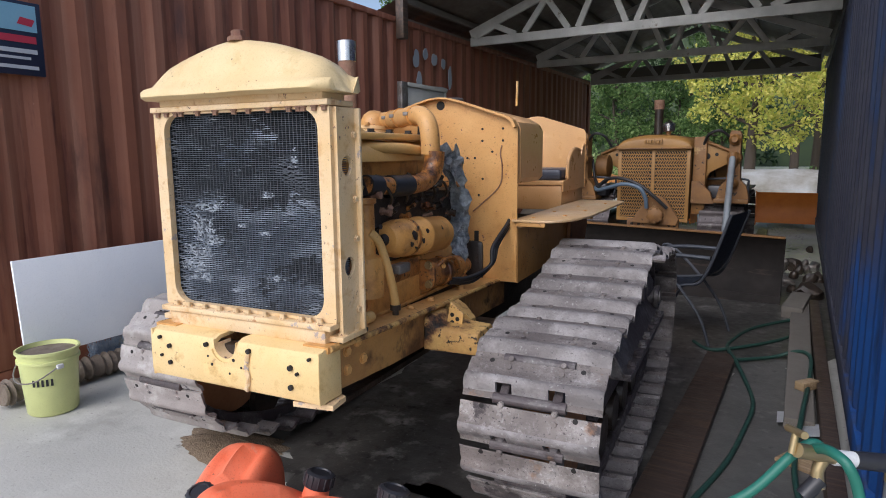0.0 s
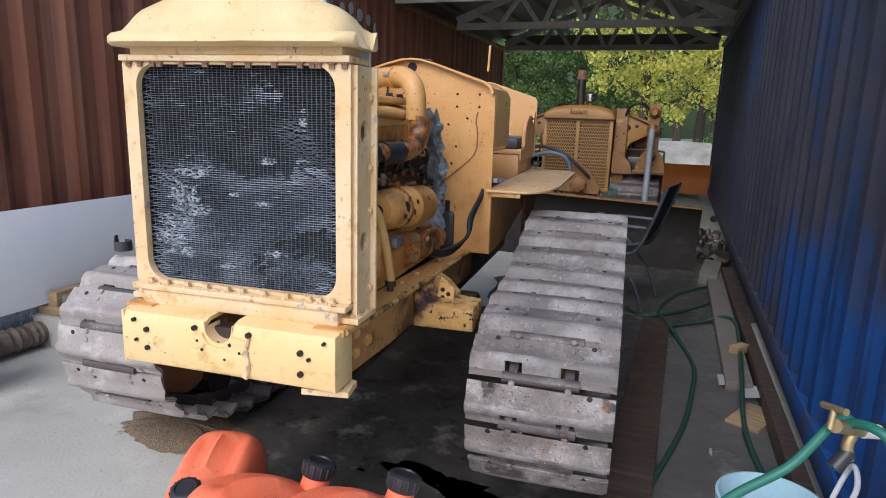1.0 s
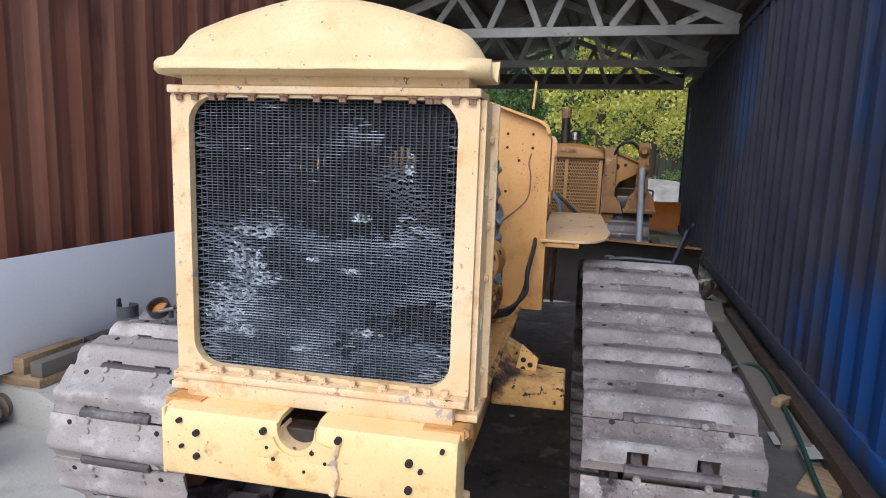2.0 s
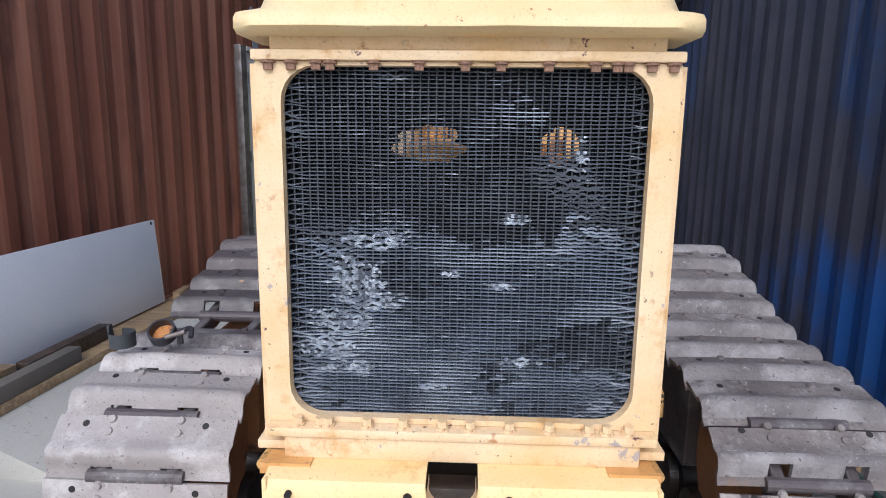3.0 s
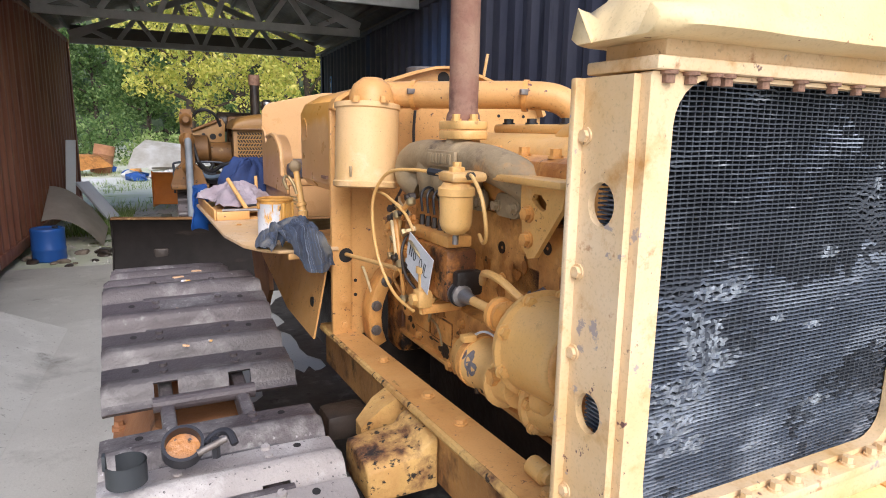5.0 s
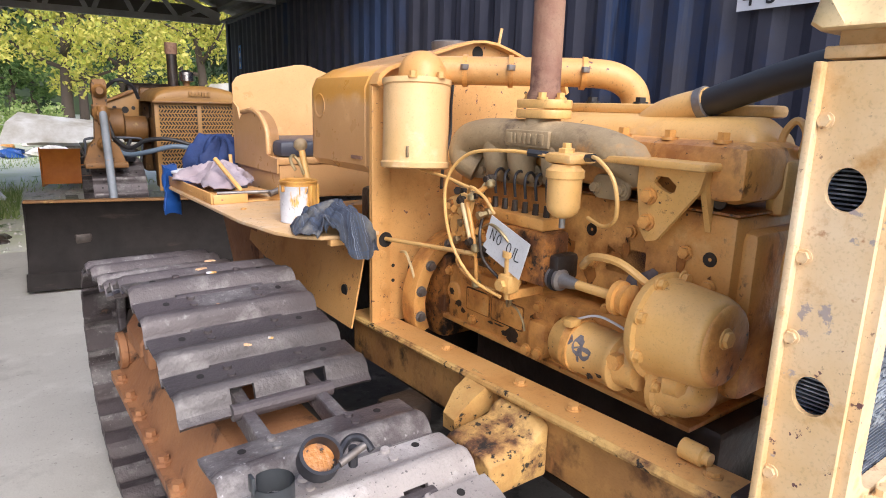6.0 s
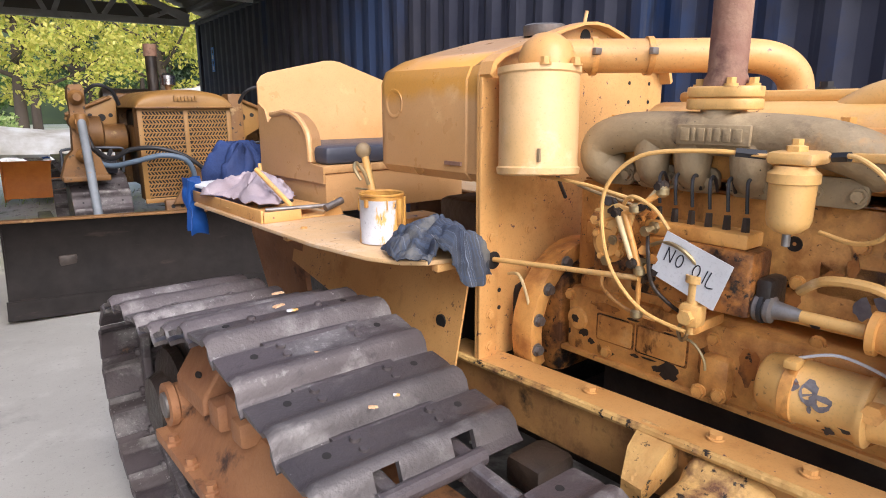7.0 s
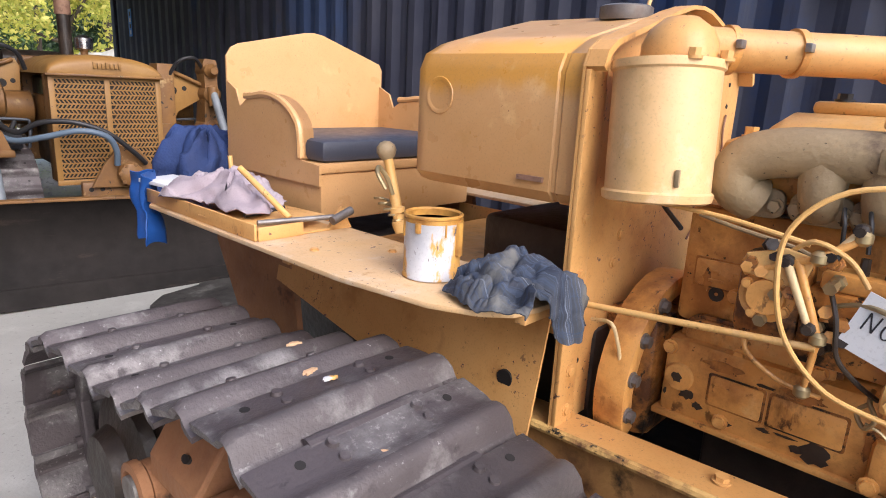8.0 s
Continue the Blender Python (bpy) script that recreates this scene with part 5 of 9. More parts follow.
P("governor_case", B(-0.275, -0.195, 0.965, 1.075, 1.08, 1.235, bev=0.02), "engine_oily", "orange governor housing")
P("governor_cap", lathe(bmesh.new(), (-0.275, 1.02, 1.165), (-1, 0, 0), [(0, 0.045), (0.008, 0.045), (0.01, 0.032), (0.018, 0.03)], 20), "engine")
bolts(tractor, [(-0.285, 1.02 + 0.036 * math.cos(a), 1.165 + 0.036 * math.sin(a)) for a in (0.5, 2.1, 3.7, 5.2)], (-1, 0, 0), M["engine"], 0.008, 0.01)
for a, b, r in (((-0.295, 0.98, 1.24), (-0.30, 0.93, 1.12), 0.009), ((-0.30, 0.95, 1.25), (-0.285, 0.90, 1.29), 0.009), ((-0.285, 1.06, 1.20), (-0.30, 0.95, 1.25), 0.007), ((-0.30, 0.93, 1.12), (-0.285, 0.94, 1.02), 0.008)):
    P("linkage", cyl(bmesh.new(), a, b, 0.75 * r, seg=10), "engine")
    P("ball_joint", lathe(bmesh.new(), Vector(b) - Vector((0, 0, 0.012)), (0, 0, 1), [(0, 0.006), (0.006, 0.013), (0.018, 0.013), (0.024, 0.006)], 12), "brass")
rg = random.Random(31)
for k in range(16):
    y, z = rg.uniform(0.90, 1.06), rg.uniform(1.10, 1.25)
    d = Vector((-1, rg.uniform(-0.4, 0.4), rg.uniform(-0.3, 0.5)))
    P("fitting", lathe(bmesh.new(), (-0.262, y, z), d, [(0, 0.013), (0.01, 0.013), (0.012, 0.008), (0.026, 0.008), (0.028, 0.011), (0.038, 0.011)], 6), ("grease", "engine", "brass", "engine_oily")[k % 4])
for pts, mt in (([(-0.275, 1.0, 1.245), (-0.30, 0.96, 1.275), (-0.295, 0.91, 1.255), (-0.285, 0.88, 1.215)], "engine_pale"), ([(-0.28, 0.93, 1.20), (-0.305, 0.91, 1.16), (-0.30, 0.90, 1.10), (-0.28, 0.87, 1.06), (-0.25, 0.84, 1.03)], "grease"), ([(-0.24, 1.05, 1.10), (-0.275, 1.04, 1.06), (-0.27, 0.98, 1.02), (-0.24, 0.92, 1.0)], "engine"), ([(-0.285, 0.80, 1.14), (-0.305, 0.83, 1.18), (-0.295, 0.88, 1.19), (-0.28, 0.93, 1.17)], "brass"), ([(-0.20, 1.18, 1.27), (-0.23, 1.10, 1.262), (-0.25, 1.0, 1.25), (-0.26, 0.95, 1.235)], "manifold"), ([(-0.26, 1.352, 1.02), (-0.275, 1.30, 1.03), (-0.265, 1.285, 0.99), (-0.255, 1.28, 0.95)], "cream")):
    P("small_pipe", tube(bmesh.new(), pts, 0.0042, 8), mt)
for a, b in (((-0.298, 0.995, 1.235), (-0.305, 0.945, 1.135)), ((-0.292, 0.935, 1.255), (-0.285, 0.905, 1.30))):
    P("link_arm", cyl(bmesh.new(), a, b, 0.0075, 0.006, 10), "cream", "worn cream link arm")
    for q in (a, b):
        P("link_pin", lathe(bmesh.new(), Vector(q) + Vector((0.012, 0, 0)), (-1, 0, 0), [(0, 0.012), (0.016, 0.012), (0.018, 0.008), (0.026, 0.008)], 8), "grease")
P("linkage_plate", prism(bmesh.new(), [(0.97, 1.19), (1.055, 1.20), (1.06, 1.235), (1.0, 1.255), (0.955, 1.245)], "x", -0.292, -0.284, 0.002), "engine_pale", "flat yellow linkage plate", smooth=0)
P("throttle_rod", cyl(bmesh.new(), (-0.315, 1.365, 1.067), (-0.302, 0.93, 1.105), 0.0065, seg=10), "engine_pale", "long yellow throttle rod")
bm = bmesh.new()
tube(bm, [(-0.26, 1.25, 1.29), (-0.27, 1.12, 1.285), (-0.28, 1.03, 1.275), (-0.28, 0.97, 1.265)], 0.0045, 8)
P("stop_rod", bm, "engine_pale")
seat_at(0.01, 0.04, -0.025)
bm = bmesh.new()
lathe(bm, (-0.245, 0.665, 1.125), (0, -1, 0), [(0, 0.020), (0.008, 0.028), (0.016, 0.028), (0.018, 0.023), (0.026, 0.023), (0.028, 0.027), (0.036, 0.027), (0.04, 0.018), (0.07, 0.014), (0.09, 0.010)], 24)
P("coupling", bm, "steel", "worn steel drive coupling")
P("coupling_disc", cyl(bmesh.new(), (-0.245, 0.648, 1.125), (-0.245, 0.641, 1.125), 0.030, seg=24), "black_rubber")
P("drive_shaft", cyl(bmesh.new(), (-0.245, 0.58, 1.125), (-0.245, 0.44, 1.125), 0.011), "engine_pale")
P("shaft_collar", lathe(bmesh.new(), (-0.245, 0.475, 1.125), (0, -1, 0), [(0, 0.022), (0.006, 0.038), (0.018, 0.038), (0.02, 0.03), (0.04, 0.036)], 20), "engine")
seat_at(0.03, 0.04, -0.024)
bm = bmesh.new()
dr = [(0, 0.05), (0.006, 0.110), (0.022, 0.116), (0.026, 0.116), (0.03, 0.105), (0.045, 0.103), (0.135, 0.094), (0.15, 0.088), (0.157, 0.080), (0.158, 0.0)]
lathe(bm, (-0.208, 0.412, 1.074), (0, -1, 0), dr, 32)
drum = P("drum_cover", bm, "engine_pale", "large rounded yellow gear drum cover", smooth=50)
P("drum_face", lathe(bmesh.new(), (-0.208, 0.2542, 1.074), (0, -1, 0), [(0, 0.082), (0.004, 0.08), (0.008, 0.07), (0.009, 0.0)], 32), "engine", "orange front face of the drum", smooth=50, parent=drum)
bolts(drum, [(-0.208 + 0.107 * math.cos(a), 0.384, 1.074 + 0.107 * math.sin(a)) for a in [0.4 + 0.785 * k for k in range(8)]], (0, -1, 0), M["engine_pale"], 0.012, 0.016)
bolts(drum, [(-0.225, 0.246, 1.095)], (0, -1, 0), M["engine_pale"], 0.016, 0.012)
seat_at(0.06, 0.06, -0.04)
bm = bmesh.new()
lathe(bm, (-0.22, 0.37, 0.967), (0, -1, 0), [(0, 0.055), (0.01, 0.077), (0.022, 0.077), (0.027, 0.067), (0.07, 0.06), (0.10, 0.044), (0.115, 0.02), (0.116, 0.0)], 28)
nose = P("starter_nose", bm, "engine_pale", "rounded yellow starter nose", smooth=50)
P("nose_boss", lathe(bmesh.new(), (-0.262, 0.325, 0.99), (0, -1, 0), [(0, 0.032), (0.03, 0.028), (0.04, 0.015), (0.041, 0)], 16), "engine_pale")
bolts(nose, [(-0.22 + 0.068 * math.cos(a), 0.346, 0.967 + 0.068 * math.sin(a)) for a in (2.2, 3.0, 3.9, 4.8)], (0, -1, 0), M["engine_pale"], 0.011, 0.015)
bm = bmesh.new()
lathe(bm, (-0.27, 0.62, 0.99), (0, -1, 0), [(0, 0.02), (0.003, 0.05), (0.012, 0.058), (0.04, 0.06), (0.043, 0.062), (0.07, 0.062), (0.073, 0.06), (0.17, 0.06), (0.175, 0.064), (0.185, 0.064), (0.19, 0.05), (0.235, 0.045)], 28)
P("starter_motor", bm, "engine_pale", "yellow starter motor with peeling paint", smooth=40)
P("clamp_band", lathe(bmesh.new(), (-0.27, 0.572, 0.99), (0, -1, 0), [(0, 0.0605), (0.002, 0.0645), (0.022, 0.0645), (0.024, 0.0605)], 28), "engine", "rusty clamp band round the starter", smooth=40)
for k, (y, z, r, st) in enumerate(((0.520, 1.012, 0.024, 0.9), (0.500, 1.003, 0.016, 1.3), (0.548, 1.018, 0.011, 1.2), (0.515, 0.985, 0.008, 0.5))):
    rg = random.Random(60 + k)
    poly = [(r * st * (0.6 + 0.5 * rg.random()) * math.cos(0.42 * q), r * (0.6 + 0.5 * rg.random()) * math.sin(0.42 * q)) for q in range(15)]
    bm = bmesh.new()
    prism(bm, [(y + a, z + b) for a, b in poly], "x", -0.001, 0.0)
    for v in bm.verts:
        v.co.x += -0.27 - math.sqrt(max(0.0602 ** 2 - (v.co.z - 0.99) ** 2, 0))
    P("bare_patch", bm, "primer_grey", "bare grey patch of lost paint", smooth=0)
P("terminal_lug", B(-0.325, -0.29, 0.545, 0.57, 1.045, 1.062, bev=0.004), "engine_pale")
P("terminal_nut", cyl(bmesh.new(), (-0.33, 0.422, 1.01), (-0.30, 0.422, 1.01), 0.018, seg=6), "engine")
bm = bmesh.new()
tube(bm, [(-0.29, 0.555, 1.06), (-0.295, 0.49, 1.085), (-0.27, 0.42, 1.06), (-0.25, 0.40, 1.03)], 0.003, 6)
P("starter_wire", bm, "paper", "thin white wire")
seat_at(0.03, 0.04, -0.02)
bm = bmesh.new()
tube(bm, [(-0.23, 0.60, 1.155), (-0.255, 0.55, 1.19), (-0.265, 0.47, 1.195), (-0.24, 0.42, 1.16)], 0.009, 8)
P("oil_pipe", bm, "engine_pale")
bm = bmesh.new()
tube(bm, [(-0.25, 0.80, 1.07), (-0.268, 0.80, 1.055), (-0.275, 0.787, 1.03), (-0.272, 0.80, 1.01), (-0.262, 0.815, 1.03), (-0.262, 0.80, 1.05)], 0.004, 8)
tube(bm, [(-0.265, 0.80, 1.015), (-0.262, 0.775, 1.005), (-0.26, 0.755, 0.98), (-0.258, 0.75, 0.955)], 0.003, 6)
P("dipstick_ring", bm, "brass", "looped dipstick ring and wire")
seat_at(0.07, 0.06, -0.05)
P("oil_filler", B(-0.255, -0.20, 0.70, 0.77, 0.90, 1.0, bev=0.018), "engine")
bolts(tractor, [(-0.256, 0.715, 0.92), (-0.256, 0.76, 0.915)], (-1, 0, 0), M["engine"], 0.013, 0.012)
seat_at(-0.01, 0.03, -0.05)
# bell housing ring
bm = bmesh.new()
ring = arc(-0.02, 0.93, 0.235, -25, 205, 18) + arc(-0.02, 0.93, 0.19, 205, -25, 18)
prism(bm, ring, "y", 1.212, 1.282, 0.004)
bell = P("bell_housing", bm, "engine", "orange flywheel housing ring", smooth=30)
P("bell_body", B(-0.15, 0.17, 1.20, 1.345, 0.80, 1.09, bev=0.03), "engine_oily")
bolts(bell, [(-0.02 + 0.213 * math.cos(radians(a)), 1.212, 0.93 + 0.213 * math.sin(radians(a))) for a in (120, 145, 168, 190)], (0, -1, 0), M["steel"], 0.013, 0.016)

seat_at(-0.015, 0.02, 0.0)
# intake pipe: across from the air cleaner, elbow down on the other side
bm = bmesh.new()
tube(bm, [(-0.235, 1.235, 1.585), (-0.13, 1.175, 1.588), (0.0, 1.06, 1.588), (0.12, 0.95, 1.588), (0.19, 0.885, 1.58), (0.235, 0.85, 1.545), (0.25, 0.84, 1.49), (0.252, 0.84, 1.42)], 0.040, 16, 6)
P("intake_pipe", bm, "yellow", "fat yellow air intake pipe", smooth=60)
for p, d in (((-0.115, 1.17, 1.588), (0.74, -0.67, 0)), ((-0.02, 1.08, 1.588), (0.74, -0.67, 0)), ((0.13, 0.94, 1.586), (0.74, -0.67, -0.05))):
    d = Vector(d).normalized()
    P("hose_clamp", cyl(bmesh.new(), Vector(p) - d * 0.007, Vector(p) + d * 0.007, 0.0455, seg=24), "engine", "rusty hose clamp")
    P("clamp_screw", B(-0.012, 0.012, -0.006, 0.006, -0.008, 0.008, bev=0.002, m=Matrix.Translation(Vector(p) + Vector((-0.03, -0.034, 0.008)))), "steel")
seat_at(0.0, 0.025, 0.0)
P("rubber_elbow", tube(bmesh.new(), [(0.252, 0.84, 1.43), (0.252, 0.83, 1.37), (0.248, 0.79, 1.325), (0.243, 0.70, 1.305), (0.23, 0.58, 1.302), (0.20, 0.39, 1.313)], 0.036, 14, radii=lambda f: 0.044 - 0.012 * f), "engine_oily", "oil-darkened elbow pipe")
P("rubber_sleeve", tube(bmesh.new(), [(0.237, 0.64, 1.304), (0.23, 0.58, 1.302), (0.22, 0.52, 1.305)], 0.041, 14), "black_rubber", "black rubber sleeve")
P("rubber_sleeve", tube(bmesh.new(), [(0.21, 0.46, 1.308), (0.20, 0.39, 1.313)], 0.039, 14), "black_rubber")
P("water_hose", tube(bmesh.new(), [(0.05, 0.51, 1.505), (0.05, 0.36, 1.555), (0.045, 0.24, 1.585), (0.04, 0.14, 1.60)], 0.032, 14), "black_rubber", "black radiator hose")
P("hose_elbow", tube(bmesh.new(), [(0.05, 0.66, 1.45), (0.05, 0.62, 1.475), (0.05, 0.57, 1.492), (0.05, 0.50, 1.508)], 0.036, 14), "engine_pale")
P("hose_ring", cyl(bmesh.new(), (0.05, 0.518, 1.502), (0.05, 0.50, 1.508), 0.04, seg=20), "steel")

seat_at(-0.03, 0.01, -0.005)
# right-hand side of the engine: filters, generator, pipes, torn plastic sheet
P("oil_filter", lathe(bmesh.new(), (0.262, 0.47, 1.115), (0.07, 1, -0.05), [(0, 0.02), (0.006, 0.05), (0.03, 0.066), (0.07, 0.073), (0.22, 0.073), (0.225, 0.078), (0.245, 0.078), (0.25, 0.073), (0.40, 0.073), (0.43, 0.06), (0.44, 0.03)], 28), "engine", "orange oil filter with black chips", smooth=45)
P("generator", lathe(bmesh.new(), (0.275, 0.76, 0.935), (0.02, 1, -0.06), [(0, 0.03), (0.01, 0.058), (0.12, 0.06), (0.125, 0.066), (0.15, 0.066), (0.155, 0.058), (0.30, 0.055), (0.31, 0.04), (0.40, 0.036)], 24), "engine_oily", "oily orange generator", smooth=45)
P("standpipe", lathe(bmesh.new(), (0.262, 0.345, 0.93), (0, 0, 1), [(0, 0.06), (0.10, 0.062), (0.14, 0.055), (0.15, 0.034), (0.155, 0.034), (0.325, 0.032), (0.33, 0.04), (0.345, 0.04)], 22), "engine", "upright yellow pipe on a round housing")
P("drain_pipe", tube(bmesh.new(), [(0.285, 0.335, 1.16), (0.305, 0.36, 1.125), (0.318, 0.385, 1.05), (0.326, 0.41, 0.96), (0.33, 0.425, 0.885)], 0.016, 12), "engine_pale", "curved yellow drain pipe")
P("pump_body", B(0.13, 0.27, 0.50, 0.76, 0.92, 1.02, bev=0.03), "engine_oily", "oily orange pump body")
P("side_plate", B(0.10, 0.25, 0.24, 0.42, 0.86, 1.03, bev=0.02), "engine_oily")
P("greasy_block", jitter(B(0.06, 0.235, 0.34, 1.20, 0.90, 1.275, bev=0.03), 0.004, 15), "grease", "black oily engine side")
rg = random.Random(8)
for k in range(34):
    y, z = rg.uniform(0.38, 1.16), rg.uniform(1.14, 1.29)
    d = Vector((1, rg.uniform(-0.6, 0.6), rg.uniform(-0.2, 0.9)))
    r = rg.uniform(0.008, 0.017)
    P("oily_fitting", lathe(bmesh.new(), (0.225, y, z), d, [(0, r), (0.018, r), (0.02, r * 0.65), (0.04, r * 0.65), (0.042, r * 0.9), (0.052, r * 0.9)], 6), ("grease", "engine_oily", "grease", "rust")[k % 4])
P("intake_manifold", tube(bmesh.new(), [(0.15, 0.45, 1.30), (0.17, 0.60, 1.305), (0.17, 0.85, 1.30), (0.16, 1.05, 1.29)], 0.04, 12), "grease")
P("breather", tube(bmesh.new(), [(0.12, 0.46, 1.44), (0.15, 0.54, 1.451), (0.19, 0.74, 1.45), (0.20, 0.88, 1.44)], 0.022, 12), "engine_pale")
rg = random.Random(12)
for k in range(9):
    y, z = 0.42 + 0.075 * k, 1.285 + 0.03 * rg.random()
    P("injector_nut", lathe(bmesh.new(), (0.20 + 0.02 * rg.random(), y, z), (0.5, 0, 1), [(0, 0.016), (0.018, 0.016), (0.02, 0.010), (0.05, 0.010)], 8), "grease" if k % 3 else "brass")
for k in range(5):
    y = 0.45 + 0.12 * k
    P("leak_pipe", tube(bmesh.new(), [(0.23, y, 1.29), (0.27, y + 0.02, 1.31), (0.275, y + 0.06, 1.27), (0.25, y + 0.09, 1.24), (0.26, y + 0.12, 1.28)], 0.006, 8), "grease")
P("filter_band", lathe(bmesh.new(), (0.262 + 0.07 * 0.13, 0.60, 1.1085), (0.07, 1, -0.05), [(0, 0.0742), (0.004, 0.0765), (0.014, 0.0765), (0.018, 0.0742)], 24), "engine_oily", "rusty clamp band")
P("filter_tip", lathe(bmesh.new(), (0.262, 0.474, 1.115), (-0.07, -1, 0.05), [(0, 0.024), (0.012, 0.02), (0.022, 0.014), (0.024, 0.0)], 12), "grease", "black filter tip")
P("terminal_box", B(0.30, 0.345, 0.44, 0.52, 0.995, 1.03, bev=0.006), "steel")
P("pump_flange", prism(bmesh.new(), rounded(0.19, 0.335, 0.875, 1.0, 0.04), "y", 0.735, 0.757, 0.004), "engine_oily")
bolts(tractor, [(x, 0.735, z) for x in (0.215, 0.31) for z in (0.90, 0.98)], (0, -1, 0), M["brass"], 0.013, 0.016)
for k, (y, z) in enumerate(((0.84, 0.96), (0.90, 0.92), (0.98, 0.95), (1.06, 0.90))):
    P("pump_boss", lathe(bmesh.new(), (0.30, y, z), (1, -0.3, 0.1), [(0, 0.022), (0.02, 0.02), (0.022, 0.012), (0.035, 0.012)], 8), ("engine", "grease", "brass")[k % 3])
P("pump_pipe", tube(bmesh.new(), [(0.31, 0.80, 0.96), (0.335, 0.84, 0.99), (0.34, 0.92, 0.98), (0.335, 0.97, 0.93)], 0.011, 8), "engine_oily")
for k, (y, z, r) in enumerate(((0.565, 1.125, 0.020), (0.62, 1.10, 0.014), (0.54, 1.095, 0.012), (0.60, 1.145, 0.012), (0.66, 1.13, 0.010), (0.58, 1.075, 0.009), (0.78, 1.13, 0.008))):
    o = P("paint_chip", jitter(lathe(bmesh.new(), (0, 0, 0), (1, 0, 0.25), [(0, r), (0.002, r * 0.9), (0.0025, 0)], 9), 0.005, 80, k), "grease")
    o.location = (0.262 + 0.07 * (y - 0.47) + math.sqrt(max(0.0735 ** 2 - (z - 1.115 + 0.05 * (y - 0.47)) ** 2, 0)), y, z)
P("hanging_bolt", lathe(bmesh.new(), (0.33, 0.425, 0.888), (0, 0, -1), [(0, 0.02), (0.02, 0.02), (0.022, 0.012), (0.05, 0.012)], 8), "grease")
bm = bmesh.new()
loft(bm, [[(0.255 + 0.035 * math.sin(9 * u + 4 * v) + 0.03 * v, 0.93 + 0.16 * math.sin(2.4 * v) + 0.17 * u * (1 - 0.5 * v), 1.44 - 0.48 * v + 0.03 * math.sin(9 * u)) for u in [k / 16 for k in range(17)]] for v in [k / 26 for k in range(27)]], close=False, caps=False)
for v in bm.verts:
    v.co += noise.noise_vector(v.co * 22) * 0.022 + noise.noise_vector(v.co * 60) * 0.009
bmesh.ops.solidify(bm, geom=bm.faces[:], thickness=0.0015)
P("torn_sheet", bm, "foil", "crumpled grey plastic sheet hanging on engine", smooth=0)
for k in range(3):
    P("cable", tube(bmesh.new(), [(0.36 + 0.02 * k, 1.56, 1.10), (0.43, 1.46 - 0.02 * k, 1.115 + 0.012 * k), (0.435, 1.38 - 0.03 * k, 1.09), (0.42, 1.24 - 0.035 * k, 1.0), (0.41 + 0.005 * k, 1.20 - 0.03 * k, 0.92), (0.37, 1.05 - 0.02 * k, 0.86 + 0.012 * k), (0.32, 0.90, 0.875 + 0.01 * k)], 0.0085, 8), "black_rubber", "thick black cable")

seat_at()
# firewall with rim, holes; air cleaner
FW0, FW1 = -0.352, 0.447
peak = [(FW0, 0.80), (FW1, 0.80), (FW1, 1.545), (FW1 - 0.012, 1.575), (FW1 - 0.04, 1.594), (0.17, 1.672), (0.10, 1.69), (0.05, 1.694), (0.0, 1.69), (-0.07, 1.672), (FW0 + 0.04, 1.594), (FW0 + 0.012, 1.575), (FW0, 1.545)]
firewall = P("firewall", prism(bmesh.new(), peak, "y", 1.356, 1.362), "yellow", "yellow sheet steel firewall with small holes", smooth=0)
bm = bmesh.new()
inner = [(x + (0.05 - x) * 0.03, z - 0.008) for x, z in peak[2:]]
rim = peak[2:] + inner[::-1]
prism(bm, rim, "y", 1.318, 1.3555)
P("firewall_rim", bm, "yellow", smooth=0)
P("front_flange", B(FW0, FW0 + 0.065, 1.345, 1.3555, 0.80, 1.54, bev=0.002), "yellow")
for x, z in ((0.269, 1.538), (0.374, 1.538), (0.269, 1.482), (0.374, 1.482), (0.27, 1.30), (0.19, 1.40), (0.23, 1.40), (0.25, 1.22), (-0.27, 0.987), (-0.27, 0.938), (0.32, 1.43)):
    P("small_hole", cyl(bmesh.new(), (x, 1.3545, z), (x, 1.365, z), 0.006, seg=10), "dark_hole", parent=firewall)
P("round_hole", cyl(bmesh.new(), (0.047, 1.354, 1.656), (0.047, 1.366, 1.656), 0.022), "dark_hole", "dark round hole", parent=firewall)
P("slot_hole", B(0.225, 0.25, 1.353, 1.366, 0.98, 1.045, bev=0.004), "dark_hole", parent=firewall)
P("rod_hole", cyl(bmesh.new(), (-0.305, 1.343, 1.077), (-0.305, 1.3545, 1.077), 0.024), "dark_hole", parent=firewall)
bolts(firewall, [(FW0 + 0.038, 1.345, z) for z in (0.84, 0.93, 1.03, 1.14, 1.257)] + [(-0.16, 1.356, 1.14), (-0.14, 1.356, 1.20)], (0, -1, 0), M["yellow"], 0.011, 0.006, name="rivet")
P("choke_cable", tube(bmesh.new(), [(-0.06, 1.33, 1.63), (-0.07, 1.335, 1.5), (-0.075, 1.33, 1.40), (-0.12, 1.30, 1.31), (-0.2, 1.2, 1.25)], 0.005, 8), "black_rubber")
P("side_wire", tube(bmesh.new(), [(0.37, 1.352, 1.46), (0.362, 1.351, 1.42), (0.372, 1.351, 1.36), (0.36, 1.352, 1.27), (0.28, 1.351, 1.19), (0.22, 1.351, 1.14)], 0.003, 6), "rust")
